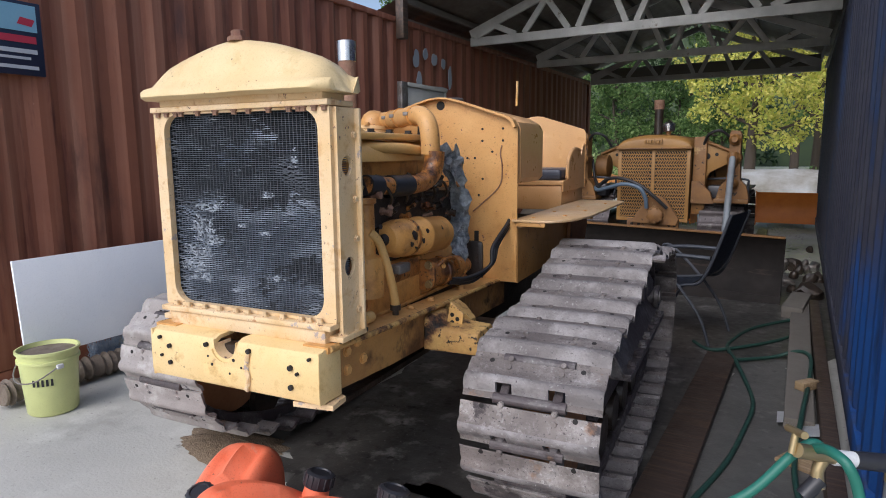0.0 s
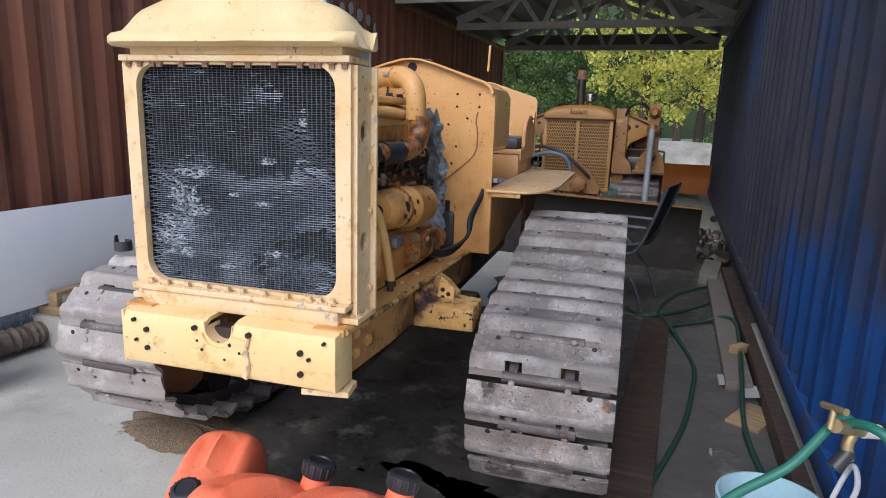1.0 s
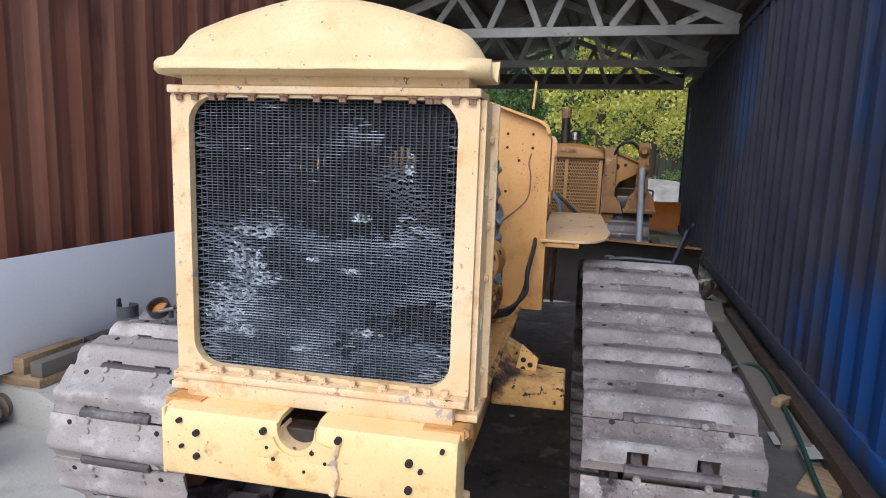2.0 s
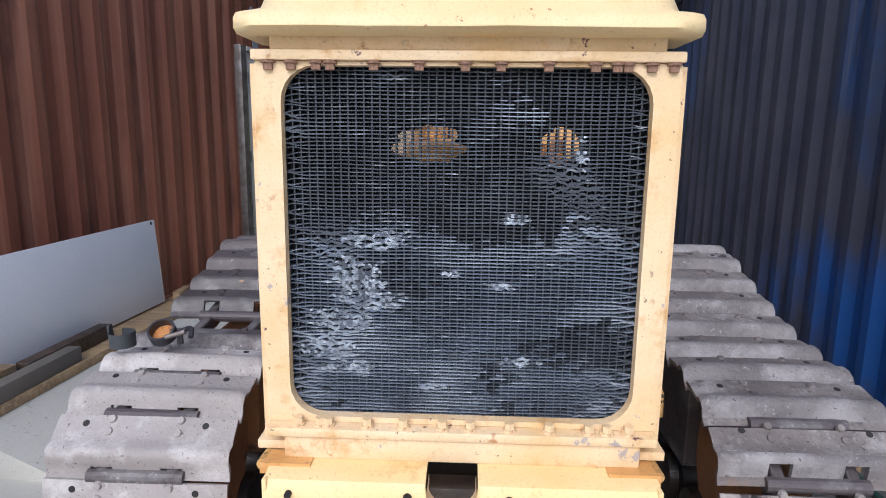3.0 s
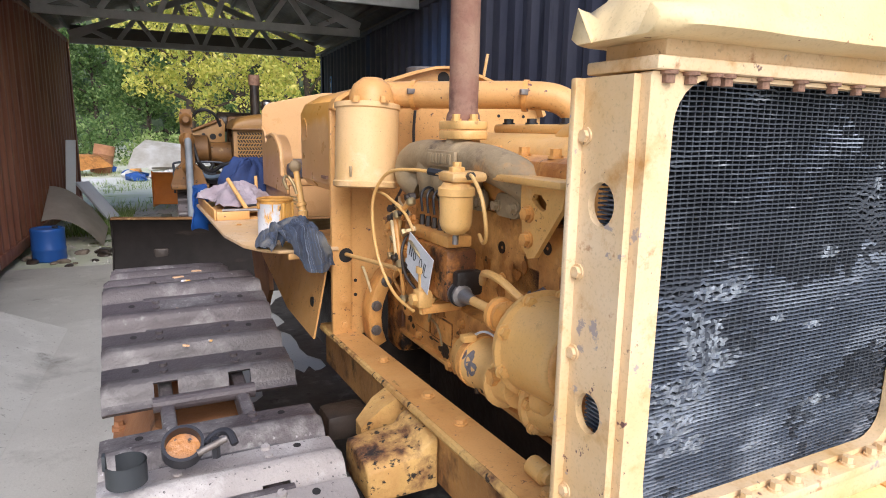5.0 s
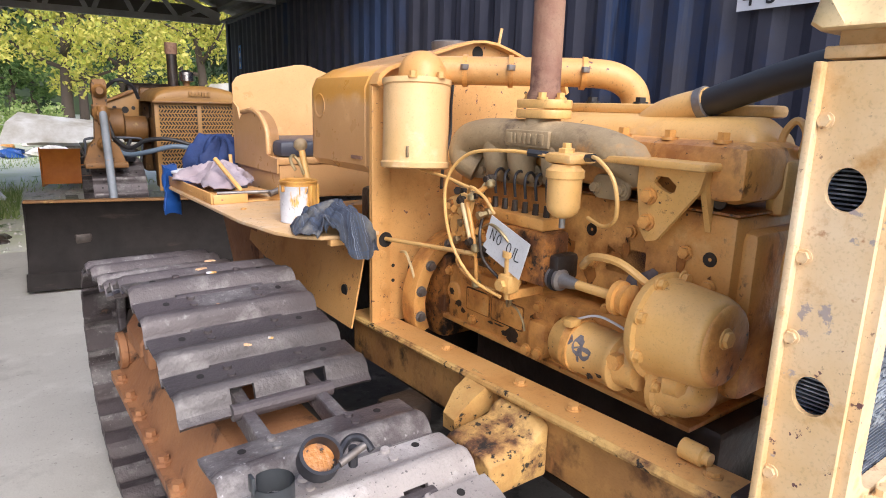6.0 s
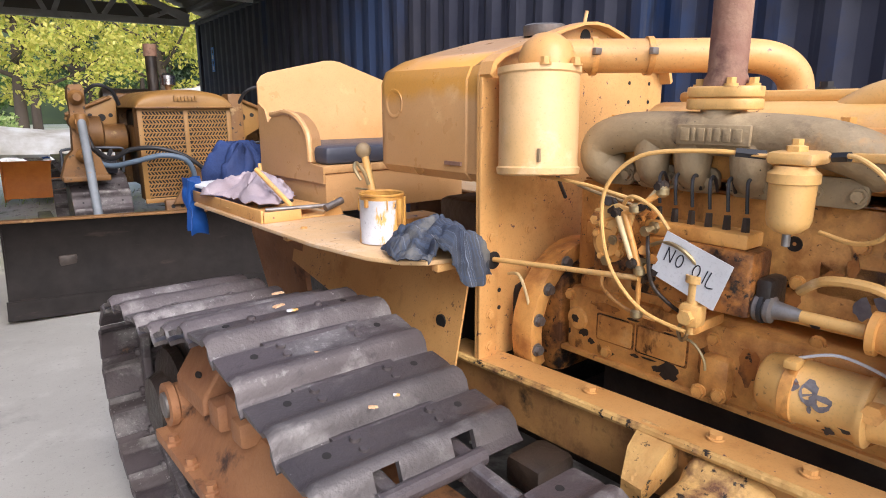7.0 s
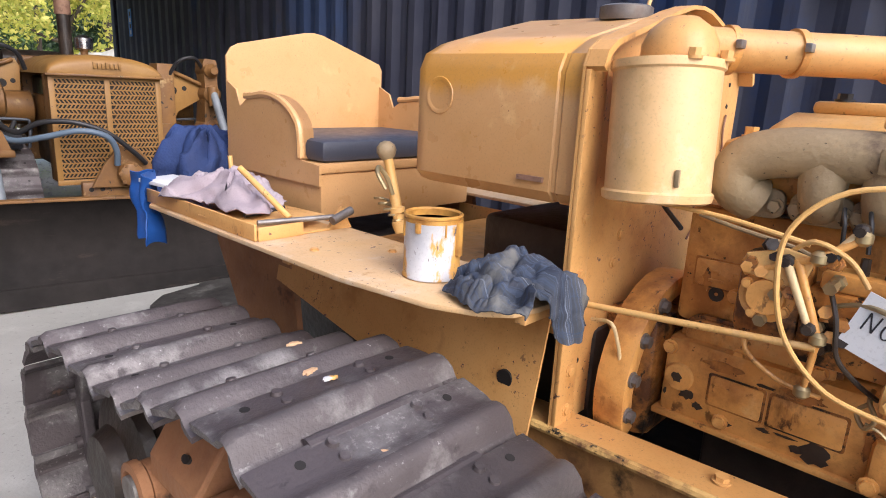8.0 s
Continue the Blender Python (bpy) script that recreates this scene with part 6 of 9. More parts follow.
cleaner = P("air_cleaner", lathe(bmesh.new(), (-0.278, 1.225, 1.308), (0.05, 0.06, 1), [(0, 0.09), (0.004, 0.098), (0.018, 0.1), (0.022, 0.095), (0.03, 0.0945), (0.232, 0.0945), (0.236, 0.099), (0.25, 0.099), (0.254, 0.07), (0.255, 0.0)], 36), "cleaner", "cream-yellow cylindrical air cleaner", smooth=45)
P("cleaner_dome", lathe(bmesh.new(), (-0.258, 1.225, 1.558), (0.05, 0.06, 1), [(0, 0.068), (0.03, 0.066), (0.055, 0.055), (0.075, 0.03), (0.08, 0.0)], 24), "yellow", smooth=60, parent=cleaner)
bolts(tractor, [(-0.325, 1.17, 1.560), (-0.25, 1.145, 1.560)], (0, 0, 1), M["yellow"], 0.011, 0.018)
P("drip_tag", B(-0.350, -0.344, 1.156, 1.164, 1.348, 1.378, bev=0.001), "manifold", parent=cleaner)

# fuel tank behind the firewall, filler cap
TX0 = FW0 + 0.02


def dome(ins, n=14):
    pts = [(TX0 + ins, 1.30), (TX0 + ins, 1.535), (TX0 + 0.017 + ins, 1.57)]
    for k in range(1, n):
        f = k / n
        x = TX0 + 0.022 + (FW1 - TX0 - 0.052) * f
        pts.append((x, 1.585 - ins + 0.095 * (1 - abs(2 * f - 1)) ** 0.9))
    pts += [(FW1 - 0.025 - ins, 1.57), (FW1 - 0.008 - ins, 1.535), (FW1 - 0.008 - ins, 1.30), (FW1 - 0.03, 1.276 + ins), (TX0 + 0.022, 1.276 + ins)]
    return pts
bm = bmesh.new()
loft(bm, [[(x, y, z) for x, z in dome(i)] for y, i in ((1.363, 0.0), (1.41, 0.0), (1.414, 0.004), (1.424, 0.004), (1.428, 0.0), (1.785, 0.0), (1.815, 0.006), (1.83, 0.02), (1.835, 0.035))])
fuel_tank = P("fuel_tank", bm, "tan", "glossy tan fuel tank with rounded edges", smooth=35)
P("tank_dimple", lathe(bmesh.new(), (TX0 - 0.0005, 1.742, 1.478), (-1, 0, 0), [(0, 0.042), (0.0015, 0.041), (0.002, 0.034), (-0.003, 0.026), (-0.004, 0.0)], 28), "tan", parent=fuel_tank)
P("fuel_cap", lathe(bmesh.new(), (0.04, 1.50, 1.668), (0, 0, 1), [(0, 0.06), (0.01, 0.062), (0.03, 0.062), (0.034, 0.055), (0.038, 0.0)], 24), "steel", "grey fuel filler cap", parent=fuel_tank)
P("tank_label", B(TX0 - 0.007, TX0 - 0.0005, 1.44, 1.505, 1.318, 1.328, bev=0), "rust")

FZ = 1.1085
# lower side panels, fenders, seat box, levers, transmission
for s in (-1, 1):
    xs = FW0 if s < 0 else FW1
    bm = bmesh.new()
    prism(bm, [(1.375, 0.795), (1.375, 1.06), (2.35, 1.06), (2.35, 0.90), (1.75, 0.80)], "x", *sorted((xs, xs - s * 0.006)))
    for v in bm.verts:
        v.co.x -= (0.06 if s < 0 else 0.0) * (1.095 - v.co.z) / 0.3
    P("side_panel", bm, "yellow", "plain yellow lower side panel", smooth=0)
    if s < 0:
        P("panel_hole", cyl(bmesh.new(), (xs - 0.042, 1.455, 0.898), (xs - 0.03, 1.455, 0.898), 0.02), "dark_hole")
    xo = xs + s * 0.285
    pts = [(xs - s * 0.02, 1.337), (xs + s * 0.11, 1.337), (xs + s * 0.17, 1.35), (xs + s * 0.215, 1.395), (xs + s * 0.255, 1.485), (xo, 1.715), (xo, 2.66), (xo - s * 0.04, 2.72), (xs - s * 0.02, 2.74)]
    bm = bmesh.new()
    prism(bm, pts if s > 0 else pts[::-1], "z", FZ - 0.0125, FZ - 0.0005, 0.003)
    fender = P("fender", bm, "fender", "flat yellow steel fender with worn rounded edge", smooth=30)
    bolts(fender, [(xs + s * q, y, FZ - 0.0005) for q, y in ((0.05, 1.46), (0.17, 1.60), (0.06, 1.80), (0.20, 1.92), (0.10, 2.18), (0.21, 2.42))], (0, 0, 1), M["yellow"], 0.009, 0.005, name="fender_screw")
    P("fender_brace", B(*sorted((xs, xs + s * 0.14)), 1.345, 1.37, 1.075, FZ - 0.013, bev=0.003), "yellow")
    P("fender_brace", B(*sorted((xs, xs + s * 0.22)), 2.0, 2.03, 1.055, FZ - 0.013, bev=0.003), "yellow")
    P("rear_plate", prism(bmesh.new(), [(2.30, 1.09), (2.72, 1.09), (2.74, 0.95), (2.60, 0.72), (2.40, 0.60), (2.25, 0.75)], "x", *sorted((xs + s * 0.01, xs + s * 0.03))), "track_frame", "rusty rear final drive plate", smooth=0)
P("transmission", B(-0.22, 0.28, 1.34, 2.75, 0.55, 1.0, bev=0.03), "grease", "dark oily transmission case")
P("floor_plate", B(FW0 + 0.01, FW1 - 0.01, 1.37, 2.2, 1.01, 1.025, bev=0.003), "engine", "dirty floor plate")
# Added black box that fills the space under the tank with shade.
P("dash_shadow_box", B(-0.20, 0.30, 1.40, 1.70, 1.03, 1.20, bev=0.02), "grease", "black box standing for the shade under the tank")
P("gear_tower", B(-0.14, 0.02, 1.95, 2.06, 1.025, 1.09, bev=0.02), "engine")
SX0, SX1 = -0.277, 0.425
seat_at(0, 0.045, -0.012)
P("seat_box", B(SX0 + 0.01, SX1 - 0.01, 2.245, 2.80, 1.085, 1.235, bev=0.006), "tan", "tan seat box")
P("seat_ledge", B(SX0, SX1, 2.238, 2.80, 1.236, 1.265, bev=0.004), "tan")
bm = bmesh.new()
box(bm, SX0 + 0.02, SX1 - 0.02, 2.25, 2.74, 1.266, 1.335, bev=0.02)
P("seat_cushion", bm, "cushion", "dark grey vinyl seat cushion")
back = [(SX0, 1.20), (SX1 + 0.01, 1.20), (SX1 + 0.01, 1.565), (SX1 - 0.005, 1.59), (0.13, 1.682), (0.09, 1.687), (0.05, 1.684), (SX0 + 0.05, 1.625), (SX0 + 0.02, 1.61), (SX0, 1.58)]
P("backrest", prism(bmesh.new(), back, "y", 2.785, 2.795, 0.002), "tan", "tan sheet steel backrest with peaked top", smooth=0)
for x in (SX0, SX1):
    side = [(2.785, 1.20), (2.785, 1.50)] + [(2.72, 1.47)] + [(2.30 + 0.24 + 0.2 * math.cos(radians(a)), 1.335 + 0.125 * math.sin(radians(a))) for a in range(40, 181, 14)] + [(2.335, 1.27), (2.235, 1.262), (2.235, 1.20)]
    P("arm_panel", prism(bmesh.new(), side, "x", x - 0.004, x + 0.004), "tan", smooth=0)
    P("arm_trim", tube(bmesh.new(), [(x, 2.66, 1.45)] + [(x, 2.30 + 0.24 + 0.2 * math.cos(radians(a)), 1.335 + 0.125 * math.sin(radians(a))) for a in range(70, 181, 14)] + [(x, 2.338, 1.275)], 0.012, 8, 2), "tan")
bm = bmesh.new()
loft(bm, [[(SX0 - 0.004 + 0.055 * q, 2.30 + 0.24 + 0.2 * math.cos(radians(a)), 1.337 + 0.125 * math.sin(radians(a))) for a in range(75, 181, 12)] + [(SX0 - 0.004 + 0.055 * q, 2.338, 1.262)] for q in (0, 1)], close=False, caps=False)
bmesh.ops.solidify(bm, geom=bm.faces[:], thickness=0.004)
P("arm_cap", bm, "tan", "curved arm rest strip", smooth=60)
seat_at(-0.19, -0.125, 0.045)
bm = bmesh.new()
lathe(bm, (-0.115, 2.01, 1.08), (-0.09, 0.20, 0.97), [(0, 0.016), (0.02, 0.02), (0.03, 0.02), (0.034, 0.015), (0.05, 0.015), (0.053, 0.02), (0.065, 0.02), (0.068, 0.014), (0.20, 0.012)], 14)
gear = P("gear_lever", bm, "engine_pale", "yellow gear lever with grey ball knob")
P("lever_knob", lathe(bmesh.new(), (-0.132, 2.05, 1.265), (-0.09, 0.20, 0.97), [(0, 0.012), (0.008, 0.020), (0.022, 0.026), (0.036, 0.023), (0.046, 0.012), (0.049, 0)], 16), "manifold", "worn grey ball knob", parent=gear)
bm = bmesh.new()
tube(bm, [(-0.18, 2.0, 1.20), (-0.19, 2.02, 1.235), (-0.17, 2.04, 1.25), (-0.15, 2.03, 1.22), (-0.14, 2.02, 1.18)], 0.006, 8)
P("lever_clip", bm, "brass")
P("spring", tube(bmesh.new(), [(-0.115 + 0.016 * math.cos(k * 1.2) - 0.0012 * k, 2.012 + 0.016 * math.sin(k * 1.2) + 0.0022 * k, 1.105 + 0.0026 * k) for k in range(24)], 0.0035, 6, 2), "brass")
seat_at()
P("rear_lever", cyl(bmesh.new(), (0.35, 1.62, 1.66), (0.36, 1.60, 1.78), 0.006), "engine_pale")
P("lamp_rod", cyl(bmesh.new(), (-0.34, 2.68, 1.0), (-0.345, 2.70, 1.24), 0.008), "engine_pale")

# tracks: shoes on links around idler, rollers and sprocket
CURVE = [(0.298, 0.48), (0.305, 0.60), (0.355, 0.69), (0.45, 0.757), (0.60, 0.795), (0.75, 0.805), (0.90, 0.82), (1.10, 0.865), (1.28, 0.915), (1.42, 0.962), (1.52, 0.978), (1.63, 0.967), (1.76, 0.932), (1.92, 0.885), (2.10, 0.866), (2.30, 0.857), (2.47, 0.822), (2.595, 0.735), (2.66, 0.60), (2.655, 0.44), (2.57, 0.27), (2.40, 0.14), (2.15, 0.075), (1.6, 0.055), (1.0, 0.055), (0.75, 0.10), (0.53, 0.19), (0.36, 0.32)]


def track_shoe_mesh(mats, notch=2, tail=0.068):
    bm = bmesh.new()
    xs = [-0.23, -0.215, -0.115, -0.06, 0.06, 0.115, 0.215, 0.23]
    prof = [(-0.088, -0.022), (-0.070, -0.012), (-0.0645, -0.004), (-0.058, 0.006), (-0.048, 0.020), (-0.036, 0.026), (-0.022, 0.024), (-0.008, 0.013), (0.010, 0.007), (0.045, 0.004), (tail, 0.001)]
    grid = [[bm.verts.new((x, s, n - ((0.012 if n > 0.01 else 0.004) if abs(x) > 0.22 else 0.002 if abs(x) > 0.2 else 0))) for s, n in prof] for x in xs]
    fs = []
    for i in range(len(xs) - 1):
        for j in range(len(prof) - 1):
            if i in (2, 4) and j < notch:
                continue
            f = bm.faces.new((grid[i][j], grid[i + 1][j], grid[i + 1][j + 1], grid[i][j + 1]))
            f.material_index = 2 if 1 <= j <= 5 else 0
            fs.append(f)
    bmesh.ops.recalc_face_normals(bm, faces=fs)
    if fs[0].normal.z < 0:
        bmesh.ops.reverse_faces(bm, faces=fs)
    bmesh.ops.solidify(bm, geom=fs, thickness=0.013)
    for x, s in ((-0.088, 0.018), (-0.088, 0.05), (0.088, 0.018), (0.088, 0.05)):
        cyl(bm, (x, s, 0.002), (x, s, 0.011), 0.0115, 0.009, seg=10)
    for x, s in ((0.153, 0.038), (-0.153, 0.038)):
        cyl(bm, (x, s, 0.0), (x, s, 0.0050), 0.0085, seg=12, mi=1)
    me = bpy.data.meshes.new("track_shoe")
    bm.normal_update()
    bm.to_mesh(me)
    bm.free()
    for mt in mats:
        me.materials.append(M[mt])
    for f in me.polygons:
        f.use_smooth = True
    me.set_sharp_from_angle(angle=radians(48))
    return me


def track_link_mesh():
    bm = bmesh.new()
    for x in (-0.088, 0.088):
        prism(bm, [(-0.10, -0.014), (-0.085, -0.004), (-0.06, -0.010), (0.06, -0.02), (0.085, -0.02), (0.095, -0.045), (0.06, -0.07), (-0.08, -0.07), (-0.105, -0.045)], "x", x - 0.016, x + 0.016, 0.007)
    cyl(bm, (-0.12, -0.082, -0.022), (0.12, -0.082, -0.022), 0.019, seg=14)
    me = bpy.data.meshes.new("track_link")
    bm.normal_update()
    bm.to_mesh(me)
    bm.free()
    me.materials.append(M["track_oily"])
    return me


SHOE, LINK = track_shoe_mesh(("track", "dark_hole", "track_worn"), 1), track_link_mesh()
# shoes bent round the idler show their notches in full; left ones are coloured sunlit
SHOE_FRONT = {1: track_shoe_mesh(("track", "dark_hole", "track_worn"), 4, 0.046), -1: track_shoe_mesh(("track_pale", "dark_hole", "track_pale"), 2, 0.060)}
SHOE_WET = track_shoe_mesh(("track_wet", "dark_hole", "track_wet_worn"), 0)
SHOE_GAP = track_shoe_mesh(("track_wet", "dark_hole", "track_wet_worn"), 4)
SHOE_OILY = track_shoe_mesh(("track_oily", "dark_hole", "track_oily_worn"), 0)


def add_track(xc, gap_at, shoe):
    tk = new("track")
    tk.parent = tractor
    tagged(tk, "worn dusty steel track with flat grousers")
    path = smooth_path([(0, y, z) for y, z in CURVE], 20, closed=True)
    acc = [0.0]
    for a, b in zip(path, path[1:] + path[:1]):
        acc.append(acc[-1] + (b - a).length)
    total = acc[-1]

    def at(s):
        s %= total
        i = max(k for k in range(len(path)) if acc[k] <= s) if s > 0 else 0
        f = (s - acc[i]) / (acc[i + 1] - acc[i])
        return path[i].lerp(path[(i + 1) % len(path)], f)
    n = 35
    gap = 0.125
    pitch = (total - gap) / n
    s_gap = next(acc[k] for k in range(len(path)) if path[k].y > gap_at and path[k].z > 0.5)
    for k in range(n):
        s = s_gap + gap + pitch * (k + 0.5)
        p, q = at(s - 0.05), at(s + 0.05)
        c = at(s)
        d = (q - p).normalized()
        up = Vector((0, -d.z, d.y))
        m = Matrix(((1, 0, 0, xc), (0, d.y, up.y, c.y), (0, d.z, up.z, c.z), (0, 0, 0, 1)))
        for nm, me in (("track_shoe", SHOE_GAP if xc < 0 and k == 0 else SHOE_WET if xc < 0 and c.z > 0.7 and 0.86 < c.y < 1.34 else SHOE_FRONT[-1 if xc < 0 else 1] if c.y < (0.75 if xc < 0 else 0.42) and c.z < 0.83 else shoe), ("track_link", LINK)):
            o = new(nm, me)
            o.parent = tk
            o.matrix_local = m @ pose(0, 0, 0, 1.5 * noise.noise(Vector((k, xc, 0))), 1.2 * noise.noise(Vector((k, xc, 5))), 0.8 * noise.noise(Vector((k, xc, 9))))
    p, q, c = at(s_gap - 0.02), at(s_gap + gap + 0.02), at(s_gap + gap * 0.45)
    d = (q - p).normalized()
    up = Vector((0, -d.z, d.y))
    o = new("track_link", LINK)
    o.parent = tk
    o.matrix_local = Matrix(((1, 0, 0, xc), (0, d.y, up.y, c.y), (0, d.z, up.z, c.z + 0.004), (0, 0, 0, 1)))
    sd = -1 if xc < 0 else 1

    def tp(nm, bm, mt, lab="", smooth=40):
        if sd > 0 and nm in ("track_beam", "carrier_box", "clamp_lug", "frame_bolt", "shaft_stub"):
            mt, lab = "track_oily", lab.replace("orange", "dark")
        return part(nm, bm, M[mt], tk, lab, smooth)
    tp("idler", lathe(bmesh.new(), (xc - 0.06, 0.66, 0.45), (1, 0, 0), [(0, 0.06), (0.0, 0.24), (0.03, 0.255), (0.05, 0.27), (0.07, 0.27), (0.09, 0.255), (0.12, 0.24), (0.12, 0.06)], 36), "track_frame", "rusty idler wheel")
    tp("sprocket", lathe(bmesh.new(), (xc - 0.05, 2.32, 0.48), (1, 0, 0), [(0, 0.10), (0.0, 0.25), (0.02, 0.27), (0.08, 0.27), (0.10, 0.25), (0.10, 0.10)], 26), "grease", "dark greasy sprocket")
    tp("final_drive", lathe(bmesh.new(), (xc + sd * 0.06, 2.32, 0.48), (sd, 0, 0), [(0, 0.2), (0.03, 0.19), (0.05, 0.12), (0.09, 0.1), (0.10, 0.0)], 24), "grease")
    bm = bmesh.new()
    prism(bm, [(xc + sd * q, z) for q, z in ((-0.10, 0.72), (0.117, 0.72), (0.20, 0.575), (0.228, 0.575), (0.228, 0.545), (0.12, 0.545), (0.10, 0.36), (-0.10, 0.36))], "y", 0.90, 1.98, 0.006)
    tp("track_beam", bm, "track_frame", "orange rusty roller frame with sloping side", smooth=20)
    bm = bmesh.new()
    prism(bm, [(xc + sd * q, z) for q, z in ((0.0, 0.71), (0.178, 0.71), (0.178, 0.755), (0.108, 0.862), (0.0, 0.862))], "y", 1.69, 1.90, 0.008)
    tp("carrier_box", bm, "track_frame", "angular orange carrier box with two oval holes", smooth=20)
    for q, z in ((0.122, 0.845), (0.157, 0.792)):
        o = tp("oval_hole", lathe(bmesh.new(), (0, 0, 0), (sd * 0.84, 0, 0.55), [(-0.004, 0.008), (0.0045, 0.008)], 14), "dark_hole")
        o.location, o.scale = (xc + sd * q, 1.77, z), (1, 1.7, 1)
    for y0, w, z1, q in ((1.52, 0.10, 0.80, 0.15), (1.60, 0.07, 0.775, 0.175), (1.49, 0.06, 0.765, 0.165)):
        tp("clamp_lug", jitter(B(*sorted((xc + sd * 0.06, xc + sd * q)), y0, y0 + w, 0.70, z1, bev=0.014), 0.006, 25, y0), "track_frame")
    tp("carrier_roller", lathe(bmesh.new(), (xc - 0.07, 1.58, 0.84), (1, 0, 0), [(0, 0.03), (0, 0.055), (0.05, 0.06), (0.09, 0.06), (0.14, 0.055), (0.14, 0.03)], 20), "track_frame")
    tp("shaft_stub", lathe(bmesh.new(), (xc + sd * 0.10, 1.93, 0.66), (sd, 0, 0), [(0, 0.055), (0.08, 0.055), (0.085, 0.062), (0.105, 0.062), (0.108, 0.045), (0.10, 0.04), (0.10, 0.0)], 20), "track_frame", "orange shaft housing")
    tp("shaft_end", cyl(bmesh.new(), (xc + sd * 0.20, 1.93, 0.66), (xc + sd * 0.212, 1.93, 0.66), 0.036), "steel", "dull steel shaft end")
    for k in range(5):
        y = 0.85 + 0.27 * k
        tp("track_roller", lathe(bmesh.new(), (xc - 0.09, y, 0.21), (1, 0, 0), [(0, 0.05), (0, 0.09), (0.03, 0.095), (0.05, 0.075), (0.13, 0.075), (0.15, 0.095), (0.18, 0.09), (0.18, 0.05)], 20), "grease")
    for k in range(7):
        tp("frame_bolt", lathe(bmesh.new(), (xc + sd * 0.213, 0.99 + 0.145 * k, 0.572), (0, 0, 1), [(0, 0.022), (0.012, 0.022), (0.014, 0.014), (0.03, 0.014)], 6), "track_frame")
    return tk


add_track(-0.79, 0.86, SHOE_OILY)
add_track(0.842, 1.80, SHOE)

# ---- the second crawler tractor with dozer blade ----
dozer = thing("bulldozer", "yellow crawler bulldozer with chevron grille and dark blade", "bulldozer", pose(-0.932, 7.80, -0.012, 0, 0, -0.5))


def D(name, bm, mt, label="", smooth=40, parent=None):
    return part(name, bm, M[mt], parent or dozer, label, smooth)


GW, GZ0, GZ1 = 0.405, 0.66, 1.47
# chevron grille: plate with slanted slots, built as strips
D("grille_backing", B(-GW, GW, 0.02, 0.03, GZ0, GZ1, bev=0), "dark_hole", "dark space behind grille")
rows = 20
pz = (GZ1 - GZ0 - 0.05) / rows
for r in range(rows + 1):
    z = GZ0 + 0.025 + pz * r
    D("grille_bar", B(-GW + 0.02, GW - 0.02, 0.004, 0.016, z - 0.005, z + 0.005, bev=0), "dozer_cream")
bm = bmesh.new()
for r in range(rows):
    z0, z1 = GZ0 + 0.025 + pz * r + 0.006, GZ0 + 0.025 + pz * (r + 1) - 0.006
    for half in (-1, 1):
        for c in range(12):
            x = half * (0.045 + 0.0285 * c)
            d = (0.017 if r % 2 == 0 else -0.017)
            prism(bm, [(x - 0.005, z0), (x + 0.005, z0), (x + 0.005 + d, z1), (x - 0.005 + d, z1)], "y", 0.005, 0.015)
tagged(D("chevron_lattice", bm, "dozer_cream", "slanted chevron slats", smooth=0), kind="stuff")
for x in (-GW, -0.02, GW - 0.04):
    D("grille_upright", B(x, x + 0.04, 0.0, 0.018, GZ0, GZ1, bev=0.002), "dozer_cream")
for z in (GZ0 - 0.03, GZ1 - 0.02):
    D("grille_rail", B(-GW, GW, -0.001, 0.019, z, z + 0.04, bev=0.002), "dozer_cream")
for s in (-1, 1):
    D("grille_side", B(*sorted((s * GW, s * (GW - 0.008))), 0.019, 0.20, GZ0, GZ1, bev=0.002), "dozer_paint")
# crowned hood
bm = bmesh.new()
def crown(w, z0, zt, n=16):
    return [(w * math.sin(math.pi / 2 * (-1 + 2 * k / n)), z0 + (zt - z0) * (1 - abs(-1 + 2 * k / n) ** 2.2)) for k in range(n + 1)]
loft(bm, [[(x, y, z) for x, z in crown(w, 1.475, zt)] for y, w, zt in ((-0.03, 0.40, 1.50), (-0.035, 0.415, 1.56), (-0.02, 0.418, 1.595), (0.03, 0.42, 1.625), (0.15, 0.42, 1.635), (1.2, 0.40, 1.64))])
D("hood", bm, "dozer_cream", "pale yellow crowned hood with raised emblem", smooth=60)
bm = bmesh.new()
for k in range(7):
    box(bm, -0.10 + 0.03 * k, -0.08 + 0.03 * k, -0.052, -0.03, 1.53, 1.57 if k % 3 else 1.58, bev=0.003)
D("emblem", bm, "dozer_cream", "raised emblem bars")
D("hood_lip", B(-0.425, 0.425, -0.045, 0.02, 1.466, 1.482, bev=0.004), "dozer_paint")
D("engine_side", B(-0.30, 0.30, 0.2, 1.3, 0.7, 1.45, bev=0.03), "grease", "dark oily engine")
D("engine_band", B(-0.34, -0.28, 0.3, 1.1, 1.05, 1.30, bev=0.02), "dozer_paint")
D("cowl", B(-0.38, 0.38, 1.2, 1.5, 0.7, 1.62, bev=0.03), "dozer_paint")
D("fuel_tank", lathe(bmesh.new(), (-0.35, 0.95, 1.18), (-1, 0, 0), [(0, 0.10), (0.02, 0.14), (0.24, 0.14), (0.26, 0.10)], 24), "dozer_paint")
D("tool_box", B(0.42, 0.85, 0.45, 0.95, 0.98, 1.36, bev=0.02), "dozer_paint", "yellow slotted battery box")
